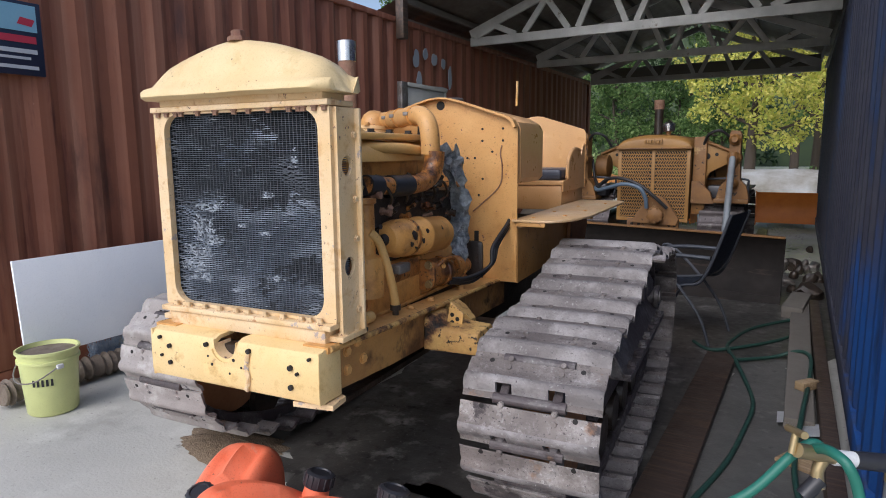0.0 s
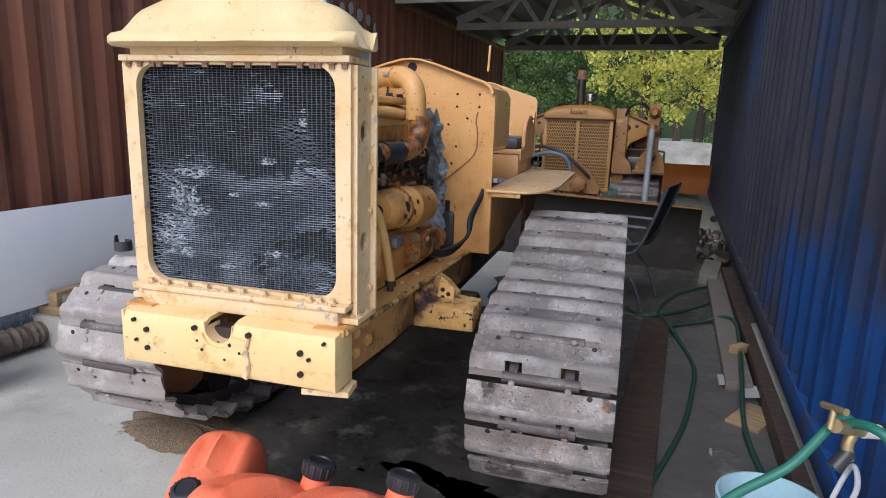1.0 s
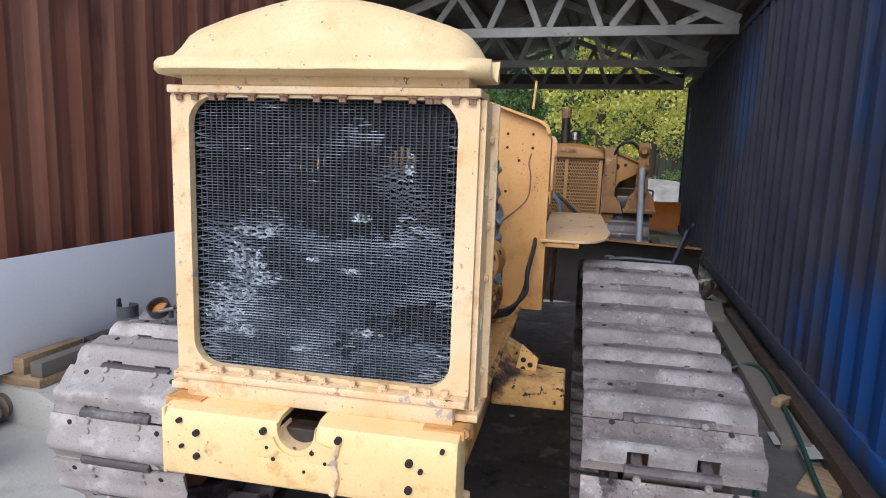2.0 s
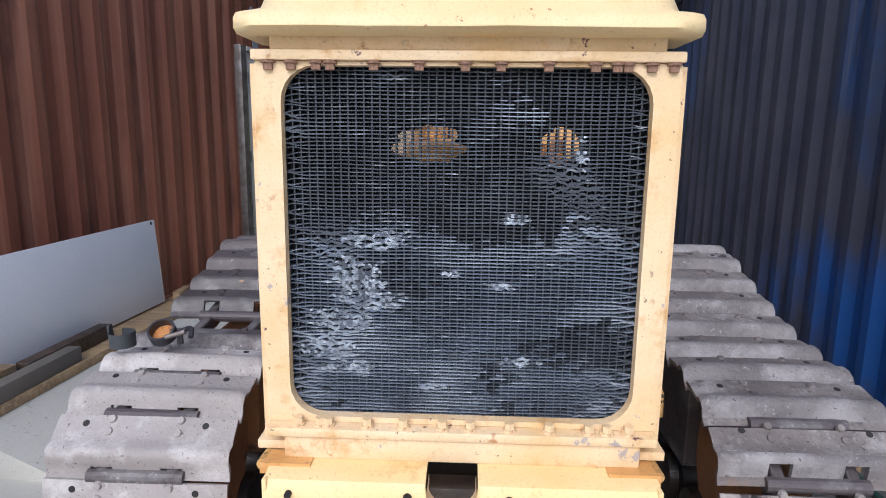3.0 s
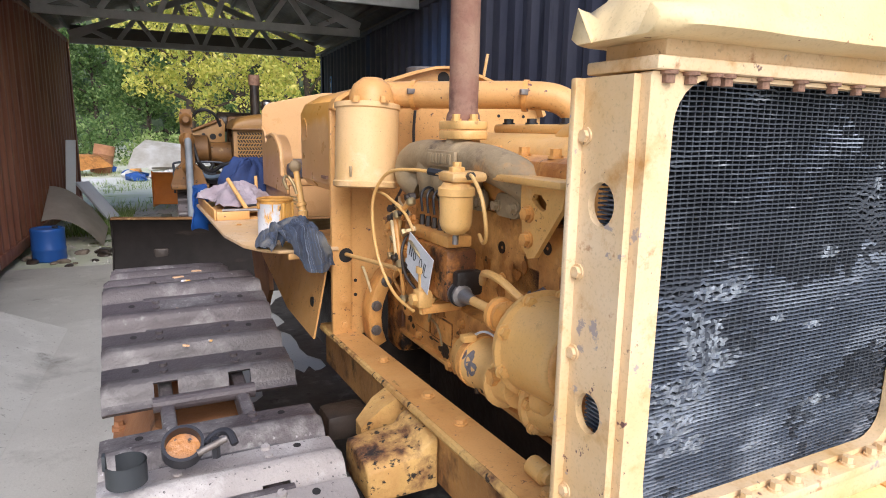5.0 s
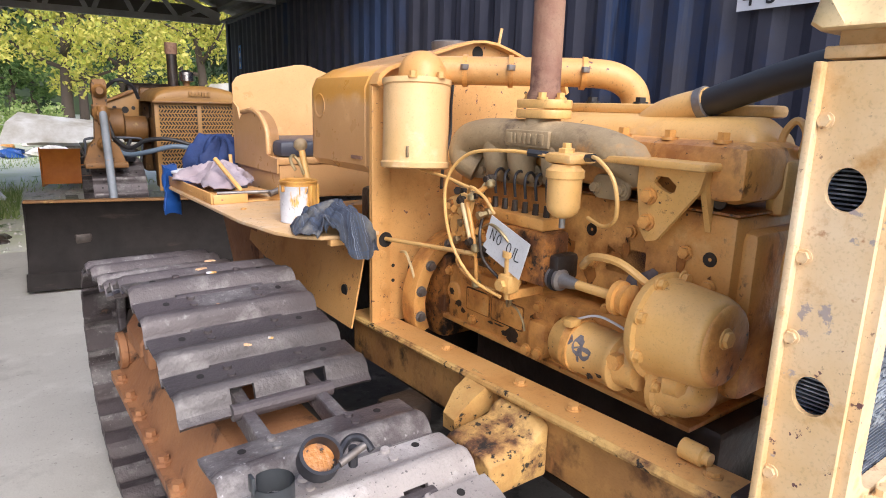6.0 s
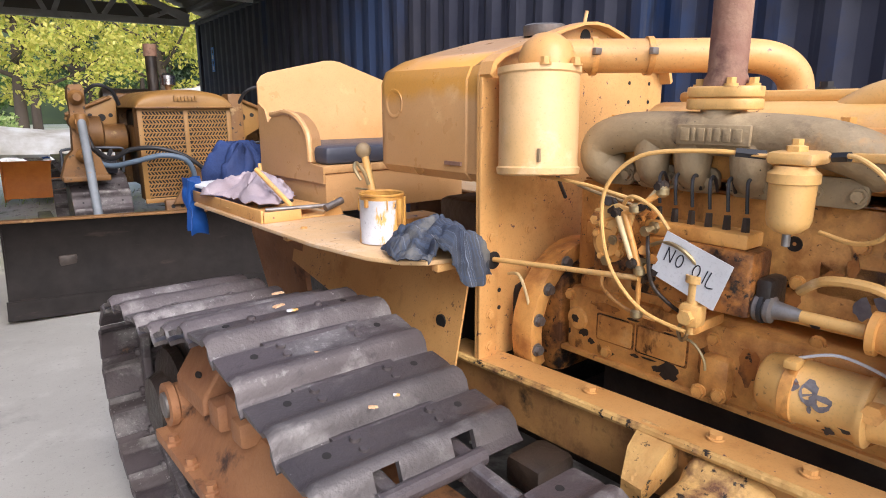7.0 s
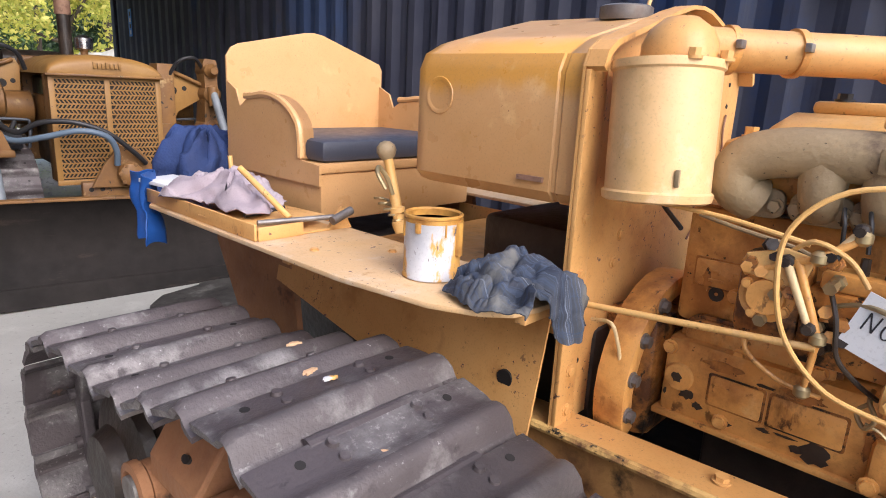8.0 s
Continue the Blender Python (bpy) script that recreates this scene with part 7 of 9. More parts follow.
for k in range(5):
    D("vent_slot", B(0.50 + 0.055 * k, 0.525 + 0.055 * k, 0.443, 0.449, 1.14, 1.27, bev=0), "dark_hole")
D("exhaust_pipe", cyl(bmesh.new(), (-0.10, 0.75, 1.62), (-0.10, 0.75, 2.07), 0.052, seg=20), "grease", "dark exhaust stack")
D("stack_cap", cyl(bmesh.new(), (-0.10, 0.75, 1.96), (-0.10, 0.75, 2.075), 0.062, seg=20), "rust", "rusty stack collar")
D("air_pipe", cyl(bmesh.new(), (0.03, 0.72, 1.6), (0.03, 0.72, 1.68), 0.03, seg=14), "dozer_paint")
D("precleaner", lathe(bmesh.new(), (0.03, 0.72, 1.68), (0, 0, 1), [(0, 0.04), (0.012, 0.072), (0.1, 0.075), (0.11, 0.05), (0.125, 0.03)], 20), "chrome", "pale glass pre-cleaner bowl")
D("rear_tank", lathe(bmesh.new(), (-0.5, 1.4, 1.55), (1, 0, 0), [(0, 0.08), (0.02, 0.12), (0.5, 0.12), (0.52, 0.08)], 20), "grease")
D("crank_hub", lathe(bmesh.new(), (0.075, -0.13, 0.72), (0, -1, 0), [(0, 0.09), (0.05, 0.095), (0.08, 0.088), (0.095, 0.06), (0.10, 0)], 24), "dozer_paint", "round yellow pump cover")
bolts(dozer, [(0.075 + 0.08 * math.cos(a), -0.21, 0.72 + 0.08 * math.sin(a)) for a in [0.3 + 0.9 * k for k in range(7)]], (0, -1, 0), M["dozer_paint"], 0.014, 0.012)
D("pump_bracket", prism(bmesh.new(), [(-0.20, 0.62), (0.30, 0.60), (0.33, 0.68), (0.16, 0.92), (0.02, 0.95), (-0.10, 0.80)], "y", -0.13, -0.09, 0.006), "dozer_paint", "triangular yellow pump bracket", smooth=0)
D("front_plate", B(-0.26, 0.32, -0.09, -0.02, 0.46, 0.66, bev=0.012), "dozer_paint", "drilled front mounting plate")
bolts(dozer, [(x, -0.09, z) for x in (-0.20, -0.12, 0.22, 0.28) for z in (0.52, 0.60)], (0, -1, 0), M["dark_hole"], 0.014, 0.003, name="plate_hole")
D("cross_beam", B(-0.80, 0.80, 0.02, 0.16, 0.34, 0.52, bev=0.02), "grease")
for nm, mt, pts, r in (("hydraulic_hose", "blue_rubber", [(-0.02, -0.18, 0.80), (-0.03, -0.22, 0.92), (-0.10, -0.24, 1.03), (-0.28, -0.22, 1.07), (-0.48, -0.12, 1.02), (-0.66, 0.05, 0.98), (-0.78, 0.2, 1.05)], 0.023), ("hydraulic_hose", "black_rubber", [(0.20, -0.16, 0.80), (0.10, -0.20, 0.90), (-0.08, -0.22, 1.05), (-0.30, -0.18, 1.13), (-0.50, -0.08, 1.12), (-0.64, 0.04, 1.04), (-0.74, 0.2, 1.12)], 0.02), ("hydraulic_hose", "black_rubber", [(-0.60, 0.3, 1.1), (-0.68, 0.2, 1.0), (-0.74, 0.22, 1.1), (-0.80, 0.3, 1.35)], 0.018)):
    D(nm, tube(bmesh.new(), pts, r, 10), mt, "grey-blue hydraulic hose" if mt == "blue_rubber" else "black hydraulic hose")
for s in (-1, 1):
    def sx(a, b):
        return tuple(sorted((s * a, s * b)))
    yb = 0.16 if s > 0 else 0.95
    bm = bmesh.new()
    prism(bm, [(s * 0.44, 1.13), (s * 0.42, 1.52), (s * 0.45, 1.585), (s * 0.52, 1.58), (s * 0.86, 1.42), (s * 0.88, 1.37), (s * 0.84, 1.33), (s * 0.60, 1.20), (s * 0.56, 1.12)], "y", yb, yb + 0.04, 0.006)
    D("lift_bracket", bm, "dozer_cream", "triangular yellow lift bracket with round holes", smooth=30)
    D("bracket_edge", cyl(bmesh.new(), (s * 0.47, yb - 0.02, 1.575), (s * 0.87, yb - 0.02, 1.41), 0.018), "dozer_paint")
    for x, z, r in ((0.56, 1.38, 0.035), (0.48, 1.40, 0.02), (0.66, 1.40, 0.02), (0.50, 1.25, 0.02)):
        D("bracket_hole", cyl(bmesh.new(), (s * x, yb - 0.004, z), (s * x, yb + 0.005, z), r), "dark_hole")
    D("ram_pin", cyl(bmesh.new(), (s * 0.84, 0.02, 1.40), (s * 0.84, 0.24, 1.40), 0.03), "dozer_paint")
    D("ram_top", cyl(bmesh.new(), (s * 0.84, -0.02, 1.42), (s * 0.84, -0.04, 1.26), 0.045), "dozer_paint")
    D("ram_pole", cyl(bmesh.new(), (s * 0.84, -0.02, 1.40), (s * 0.85, -0.60, 0.45), 0.034, seg=14), "pipe_grey", "grey hydraulic ram pole")
    bm = bmesh.new()
    loft(bm, [[(s * (0.85 - w), 0.04, z), (s * (0.85 + w), 0.04, z), (s * (0.85 + w), 0.22, z), (s * (0.85 - w), 0.22, z)] for z, w in ((0.90, 0.17), (1.05, 0.13), (1.12, 0.07), (1.45, 0.055), (1.62, 0.06), (1.66, 0.045))])
    bmesh.ops.recalc_face_normals(bm, faces=bm.faces)
    D("ram_mast", jitter(bm, 0.012, 7, s), "dozer_paint", "rusty yellow cast mast", smooth=30)
    for z, r in ((1.56, 0.062), (1.36, 0.075), (1.08, 0.06)):
        D("mast_boss", lathe(bmesh.new(), (s * 0.85, 0.25, z), (0, -1, 0), [(0, r * 0.6), (0.02, r), (0.24, r), (0.26, r * 0.7), (0.30, r * 0.5)], 16), "dozer_paint")
    D("mast_drum", lathe(bmesh.new(), (s * 0.62, 0.5, 1.25), (s, 0, 0), [(0, 0.10), (0.02, 0.15), (0.16, 0.15), (0.18, 0.10)], 20), "dozer_paint")
    D("mast_hose", tube(bmesh.new(), [(s * 0.80, 0.10, 1.58), (s * 0.70, 0.02, 1.66), (s * 0.58, 0.05, 1.62), (s * 0.52, 0.12, 1.50)], 0.016, 8), "black_rubber")
    D("base_crank", B(*sx(0.66, 1.02), 0.0, 0.30, 0.86, 0.91, bev=0.01), "dozer_paint")
    if s > 0:
        D("lift_mast", B(*sx(0.42, 0.56), 0.10, 0.30, 0.72, 1.60, bev=0.012), "dozer_paint", "rust-stained yellow mast")
        D("mast_foot", prism(bmesh.new(), [(s * 0.42, 0.85), (s * 0.66, 0.85), (s * 0.62, 0.98), (s * 0.50, 1.10), (s * 0.42, 1.10)], "y", 0.05, 0.12), "dozer_paint", smooth=0)
        D("mast_arm", cyl(bmesh.new(), (s * 0.50, 0.2, 1.58), (s * 0.74, 0.7, 1.30), 0.03), "dozer_paint")
    D("track_guard", B(*sx(0.50, 0.98), 0.5, 1.9, 0.965, 0.985, bev=0.004), "grease")
    D("pump_block", B(*sx(0.58, 0.76), 0.16, 0.36, 0.90, 1.05, bev=0.02), "black_plastic", "black valve block")
    D("handrail", tube(bmesh.new(), [(s * 0.52, 0.3, 0.90), (s * 0.50, 0.3, 1.08), (s * 0.56, 0.3, 1.12), (s * 0.95, 0.3, 1.12), (s * 0.99, 0.3, 1.05), (s * 0.99, 0.3, 0.80)], 0.012, 8, 4), "chair_frame")
    tk = new("track")
    tk.parent = dozer
    tagged(tk, "dark worn steel track")
    prof = arc(0.42, 0.47, 0.42, 90, 270, 10) + arc(2.0, 0.47, 0.42, 270, 450, 10)
    path = [Vector((0, y, z)) for y, z in prof]
    acc = [0]
    for a, b in zip(path, path[1:] + path[:1]):
        acc.append(acc[-1] + (b - a).length)
    n = 36
    for k in range(n):
        q = acc[-1] * k / n
        i = max(j for j in range(len(path)) if acc[j] <= q)
        a, b = path[i], path[(i + 1) % len(path)]
        c = a.lerp(b, (q - acc[i]) / max(acc[i + 1] - acc[i], 1e-6))
        d = -(b - a).normalized()
        up = Vector((0, -d.z, d.y))
        o = new("track_shoe", SHOE_OILY)
        o.parent = tk
        o.matrix_local = Matrix(((1, 0, 0, s * 0.74), (0, d.y, up.y, c.y), (0, d.z, up.z, c.z), (0, 0, 0, 1)))
    part("track_beam", B(*sx(0.62, 0.86), 0.35, 2.1, 0.22, 0.62, bev=0.02), M["grease"], tk)
    part("idler", lathe(bmesh.new(), (s * 0.68, 0.42, 0.47), (s, 0, 0), [(0, 0.36), (0.12, 0.36), (0.13, 0.1)], 28), M["grease"], tk)
    D("push_arm", B(*sx(1.06, 1.18), -0.85, 1.6, 0.28, 0.42, bev=0.012), "grease")
D("seat_frame", B(-0.3, 0.3, 1.9, 2.3, 0.9, 1.4, bev=0.03), "grease")
# blade: curved mouldboard with cutting edge, yellow top edge
bl = new("blade")
bl.parent = dozer
tagged(bl, "wide dark dozer blade with scraped yellow top edge")
bl.matrix_local = pose(-0.06, -0.93, 0, 0, 1.6, -1.5)
prof = [(-0.10, 0.09), (-0.02, 0.16), (0.04, 0.26), (0.065, 0.38), (0.055, 0.50), (0.01, 0.60), (-0.04, 0.665)]
bm = bmesh.new()
loft(bm, [[(x, y + 0.022, z) for y, z in prof] + [(x, y, z) for y, z in prof[::-1]] for x in (-1.45, -0.7, 0, 0.7, 1.45)])
bmesh.ops.recalc_face_normals(bm, faces=bm.faces)
part("mouldboard", bm, M["blade"], bl, smooth=50)
part("top_edge", B(-1.455, 1.455, -0.055, 0.02, 0.664, 0.682, bev=0.003), M["dozer_paint"], bl, "scraped yellow top edge")
part("cutting_edge", prism(bmesh.new(), [(-0.155, 0.0), (-0.14, 0.0), (-0.07, 0.12), (-0.085, 0.12)], "x", -1.47, 1.47), M["blade"], bl, smooth=0)
for x in (-1.46, 1.45):
    part("end_plate", prism(bmesh.new(), [(-0.14, 0.02), (0.10, 0.02), (0.12, 0.4), (0.03, 0.66), (-0.05, 0.67), (0.0, 0.6), (0.04, 0.4), (0.0, 0.2)], "x", x, x + 0.012), M["blade"], bl, smooth=0)

# ---- loose things round the tractor ----
def floor_patch(name, cx, cy, rx, ry, z, material, label, category, seed, n=64, rough_edge=0.35, lift=0.0):
    """A flat irregular patch on the slab."""
    bm = bmesh.new()
    rings = []
    for q in (0.02, 0.35, 0.7, 0.9, 1.0):
        ring = []
        for k in range(n):
            a = 2 * math.pi * k / n
            r = 1 + rough_edge * (noise.noise(Vector((math.cos(a) * 1.6 + seed, math.sin(a) * 1.6, seed))) + 0.5 * noise.noise(Vector((math.cos(a) * 6 + seed, math.sin(a) * 6, seed))))
            h = lift * (1 - q * q) + (0.3 * lift * noise.noise(Vector((cx + q * math.cos(a) * 5, q * math.sin(a) * 5, seed))) if lift else 0)
            ring.append((cx + rx * r * q * math.cos(a), cy + ry * r * q * math.sin(a), z + max(h, 0) if q < 1 else z))
        rings.append(ring)
    loft(bm, rings, caps=False)
    bmesh.ops.recalc_face_normals(bm, faces=bm.faces)
    if bm.faces[0].normal.z < 0:
        bmesh.ops.reverse_faces(bm, faces=bm.faces)
    return tagged(part(name, bm, material, smooth=60), label, category)


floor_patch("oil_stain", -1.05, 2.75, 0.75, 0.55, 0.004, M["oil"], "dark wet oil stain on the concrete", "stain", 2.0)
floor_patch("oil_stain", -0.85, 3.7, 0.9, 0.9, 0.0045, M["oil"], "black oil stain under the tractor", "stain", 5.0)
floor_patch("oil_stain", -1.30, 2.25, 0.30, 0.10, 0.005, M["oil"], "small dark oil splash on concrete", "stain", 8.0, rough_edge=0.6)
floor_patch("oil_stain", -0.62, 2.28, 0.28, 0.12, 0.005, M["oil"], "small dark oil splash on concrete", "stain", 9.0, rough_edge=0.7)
# The next two patches paint corridor and roof shade along with the wet floor.
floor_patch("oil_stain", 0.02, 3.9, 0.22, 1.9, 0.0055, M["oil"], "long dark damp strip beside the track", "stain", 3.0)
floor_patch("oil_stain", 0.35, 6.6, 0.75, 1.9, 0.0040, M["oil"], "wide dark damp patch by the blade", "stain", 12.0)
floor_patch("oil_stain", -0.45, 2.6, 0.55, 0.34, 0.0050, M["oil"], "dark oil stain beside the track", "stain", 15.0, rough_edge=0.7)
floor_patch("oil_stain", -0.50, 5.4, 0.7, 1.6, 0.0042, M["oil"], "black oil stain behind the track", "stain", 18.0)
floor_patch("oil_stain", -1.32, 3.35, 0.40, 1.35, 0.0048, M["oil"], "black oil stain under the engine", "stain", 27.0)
# Wet floor plus the shade of container and roof, put into the colour.
floor_patch("damp_patch", 0.42, 3.0, 0.36, 1.7, 0.0035, M["damp_shade"], "grey strip of damp and painted shade along the navy container", "stain", 21.0)
floor_patch("damp_patch", 0.35, 6.2, 0.50, 1.6, 0.0032, M["damp_shade"], "damp dark concrete by the blade", "stain", 22.0)
floor_patch("damp_patch", -1.2, 2.6, 1.05, 0.50, 0.0030, M["damp_shade"], "damp concrete round the front of the tractor", "stain", 23.0, rough_edge=0.6)
floor_patch("grit_mound", -1.83, 2.25, 0.34, 0.16, 0.003, M["gravel"], "low mound of brown absorbent grit", "grit", 4.0, lift=0.05)

# pale yellow pail with handle
pail = thing("bucket", "pale yellow-green plastic pail with wire handle, part full", "bucket", pose(-3.11, 2.10, 0))
bm = bmesh.new()
lathe(bm, (0, 0, 0), (0, 0, 1), [(0.002, 0.0), (0.002, 0.12), (0.012, 0.128), (0.30, 0.147), (0.302, 0.156), (0.318, 0.156), (0.32, 0.149), (0.352, 0.151), (0.354, 0.16), (0.368, 0.16), (0.37, 0.15), (0.34, 0.145), (0.33, 0.14)], 40)
part("pail_body", bm, M["pail"], pail, smooth=50)
part("contents", cyl(bmesh.new(), (0, 0, 0.30), (0, 0, 0.345), 0.144, seg=36), M["ribbed"], pail, "murky brown contents")
part("handle", tube(bmesh.new(), [(-0.10, -0.115, 0.30), (-0.05, -0.165, 0.25), (0.03, -0.185, 0.22), (0.12, -0.14, 0.23), (0.155, -0.03, 0.29)], 0.004, 8), M["steel"], pail, "wire handle")
part("handle_ear", B(0.145, 0.165, -0.045, -0.01, 0.275, 0.30, bev=0.004), M["paper"], pail)
for k in range(5):
    a = radians(-62 + 9 * k)
    part("print_bar", B(-0.006, 0.006, -0.001, 0.001, -0.016, 0.022, bev=0, m=Matrix.Translation((0.1435 * math.cos(a), 0.1435 * math.sin(a), 0.20)) @ pose(0, 0, 0, 0, 0, math.degrees(a) + 90)), M["ink"], pail)

# ribbed suction hose with pipe end, blue bristle bundle
bm = bmesh.new()
tube(bm, [(-3.36, 1.95, 0.09), (-3.38, 2.25, 0.09), (-3.36, 2.6, 0.085), (-3.36, 2.82, 0.085)], 0.075, 16, 14, radii=lambda f: 0.066 + 0.014 * math.sin(f * 110))
sh = tagged(new("suction_hose"), "muddy ribbed suction hose with steel pipe end on concrete", "hose")
part("ribbed_hose", bm, M["ribbed"], sh)
part("pipe_end", tube(bmesh.new(), [(-3.36, 2.80, 0.085), (-3.36, 2.92, 0.085), (-3.34, 3.0, 0.07), (-3.24, 3.45, 0.055)], 0.05, 12, 6, radii=lambda f: 0.062 - 0.028 * min(1, f * 1.6)), M["ribbed"], sh, "tapering muddy pipe")
part("pipe_collar", cyl(bmesh.new(), (-3.25, 3.40, 0.057), (-3.23, 3.50, 0.055), 0.055), M["ribbed"], sh)
rng = random.Random(11)
bm = bmesh.new()
for k in range(1500):
    y, x = rng.uniform(2.55, 3.10), rng.uniform(-3.50, -3.42)
    z = 0.13 + rng.uniform(-0.03, 0.04)
    d = Vector((rng.uniform(-0.3, 0.6), rng.uniform(-0.5, 0.5), rng.uniform(0.25, 1))).normalized() * rng.uniform(0.05, 0.11)
    p = Vector((x, y, z))
    s = Vector((0.0022, 0.0022, 0))
    bm.faces.new([bm.verts.new(v) for v in (p - s, p + s, p + d)])
bun = tagged(new("broom_head"), "frayed pale blue bristle bundle lying by board", "brush")
o = part("bristles", bm, M["ceramic"], bun, smooth=0)
tagged(o, kind="stuff")
part("brush_stock", B(-3.49, -3.42, 2.55, 3.12, 0.09, 0.14, bev=0.012), M["ceramic"], bun)

# leaning white board
bd = thing("leaning_board", "large white laminated board leaning on the red container", "board", pose(-3.355, 2.10, 0.25, 0, -4, 0))
part("panel", B(-0.009, 0.009, 0, 2.53, 0, 0.585, bev=0.002), M["white_board"], bd)
part("worn_edge", B(-0.0095, 0.0095, 2.531, 2.536, 0.0, 0.585, bev=0), M["brown_board"], bd)
part("corner_chip", B(0.0095, 0.0105, 2.48, 2.50, 0.555, 0.575, bev=0), M["dark_hole"], bd)

# timbers on the slab by the wall
def timber(name, p0, p1, w, h, mt, label, roll=0):
    p0, p1 = Vector(p0), Vector(p1)
    L = (p1 - p0).length
    bm = B(0, L, -w / 2, w / 2, 0, h, bev=0.005)
    d = (p1 - p0).normalized()
    m = Matrix.Translation(p0) @ d.to_track_quat("X", "Z").to_matrix().to_4x4() @ pose(0, 0, 0, roll)
    o = part(name, bm, M[mt])
    o.matrix_world = m
    return tagged(o, label, "timber", group="loose timbers")


tagged(part("kerb", prism(bmesh.new(), [(-3.50, 0.001), (-2.70, 0.001), (-3.13, 0.186), (-3.50, 0.186)], "y", 2.75, 6.1), M["concrete"], smooth=0), "low sloping concrete kerb along the red container", "kerb", kind="structure")
timber("plank", (-3.27, 2.78, 0.187), (-3.28, 5.75, 0.187), 0.25, 0.05, "timber", "long pale timber plank under the leaning board")
timber("timber_block", (-3.27, 3.22, 0.238), (-3.28, 3.87, 0.238), 0.07, 0.085, "dark_timber", "dark grimy timber block on plank")
timber("timber_block", (-3.185, 2.80, 0.238), (-3.20, 3.50, 0.238), 0.075, 0.08, "grey_timber", "stained grey timber offcut with dark patches")
timber("timber_block", (-3.30, 2.80, 0.238), (-3.31, 3.19, 0.238), 0.07, 0.09, "timber", "brown timber offcut on plank")
timber("timber_block", (-3.30, 4.70, 0.238), (-3.33, 4.92, 0.238), 0.05, 0.06, "timber", "short timber wedge on plank")
timber("plank", (0.075, 2.0, 0.006), (0.143, 4.77, 0.006), 0.185, 0.045, "dark_timber", "dark wet hardwood plank on concrete")
timber("plank", (0.60, 3.75, 0.001), (0.63, 7.0, 0.001), 0.14, 0.06, "grey_timber", "grey weathered sleeper along navy container")
timber("plank", (0.72, 2.2, 0.001), (0.73, 6.6, 0.001), 0.07, 0.10, "dark_timber", "dark timber bearer under container edge")
timber("timber_block", (0.56, 6.2, 0.001), (0.64, 6.9, 0.001), 0.16, 0.10, "grey_timber", "grey weathered timber block beside container")
timber("timber_block", (0.60, 4.2, 0.061), (0.68, 4.3, 0.061), 0.06, 0.05, "timber", "small broken timber piece")
timber("plank", (0.57, 3.30, 0.001), (0.70, 3.55, 0.001), 0.16, 0.02, "timber", "short brown board on concrete")
for pts, seed in (((0.50, 3.75), 1), ((0.60, 3.62), 2)):
    bm = bmesh.new()
    loft(bm, [[(pts[0] + 0.11 * u, pts[1] + 0.16 * v, 0.026 + 0.03 * noise.noise(Vector((u * 2, v * 2, seed))) ** 2 + 0.02 * u) for u in (0, 0.33, 0.66, 1)] for v in (0, 0.33, 0.66, 1)], close=False, caps=False)
    bmesh.ops.solidify(bm, geom=bm.faces[:], thickness=0.001)
    tagged(part("paper_scrap", bm, M["paper"], smooth=60), "crumpled white paper scrap on the floor", "paper")

# hoses
def hose(pts, r, mt, label):
    tagged(part("garden_hose", tube(bmesh.new(), pts, r, 10, 8), M[mt], smooth=60), label, "hose", group="hoses")


hose([(0.05, 2.05, 0.014), (0.16, 2.55, 0.014), (0.30, 3.15, 0.014), (0.355, 3.6, 0.014), (0.378, 4.0, 0.014), (0.31, 4.4, 0.014), (0.225, 4.7, 0.05), (0.17, 4.95, 0.03), (0.165, 5.22, 0.014), (0.30, 5.7, 0.014), (0.62, 6.15, 0.014), (0.66, 5.9, 0.014), (0.50, 5.45, 0.014), (0.22, 5.05, 0.02), (0.05, 4.93, 0.016), (-0.08, 5.1, 0.014)], 0.0125, "hose_dark", "dark green hose looping over the concrete")
hose([(0.24, 4.72, 0.03), (0.45, 4.95, 0.014), (0.60, 4.98, 0.07), (0.67, 4.85, 0.075), (0.655, 4.38, 0.075), (0.61, 3.76, 0.075), (0.58, 3.2, 0.03), (0.63, 2.7, 0.014), (0.66, 2.3, 0.014)], 0.0125, "hose_dark", "dark green hose running along the navy container")

# standpipe tap with green hose, pale blue pail
tap = thing("water_tap", "brass garden tap on a grey standpipe with hose fittings", "tap", pose(0.535, 1.745, -0.035))
part("standpipe", cyl(bmesh.new(), (0.20, 0.16, 0.0), (0.20, 0.16, 0.70), 0.016), M["pipe_grey"], tap)
part("tap_body", tube(bmesh.new(), [(0.20, 0.16, 0.70), (0.19, 0.15, 0.745), (0.13, 0.11, 0.755), (0.06, 0.06, 0.775), (0.0, 0.0, 0.80)], 0.017, 12), M["brass"], tap)
part("tap_handle", cyl(bmesh.new(), (-0.01, 0.0, 0.79), (-0.004, 0.012, 0.838), 0.008), M["brass"], tap)
part("tap_lever", cyl(bmesh.new(), (-0.02, 0.045, 0.83), (0.012, -0.02, 0.845), 0.0085), M["brass"], tap)
part("spout", tube(bmesh.new(), [(0.06, 0.06, 0.775), (0.045, 0.05, 0.74), (0.05, 0.045, 0.70)], 0.014, 10), M["brass"], tap)
part("white_coupling", cyl(bmesh.new(), (0.075, 0.068, 0.77), (0.115, 0.095, 0.762), 0.018), M["paper"], tap, "white plastic coupling")
part("black_coupling", cyl(bmesh.new(), (0.115, 0.095, 0.762), (0.22, 0.165, 0.742), 0.02, 0.022), M["black_plastic"], tap, "black plastic coupling")
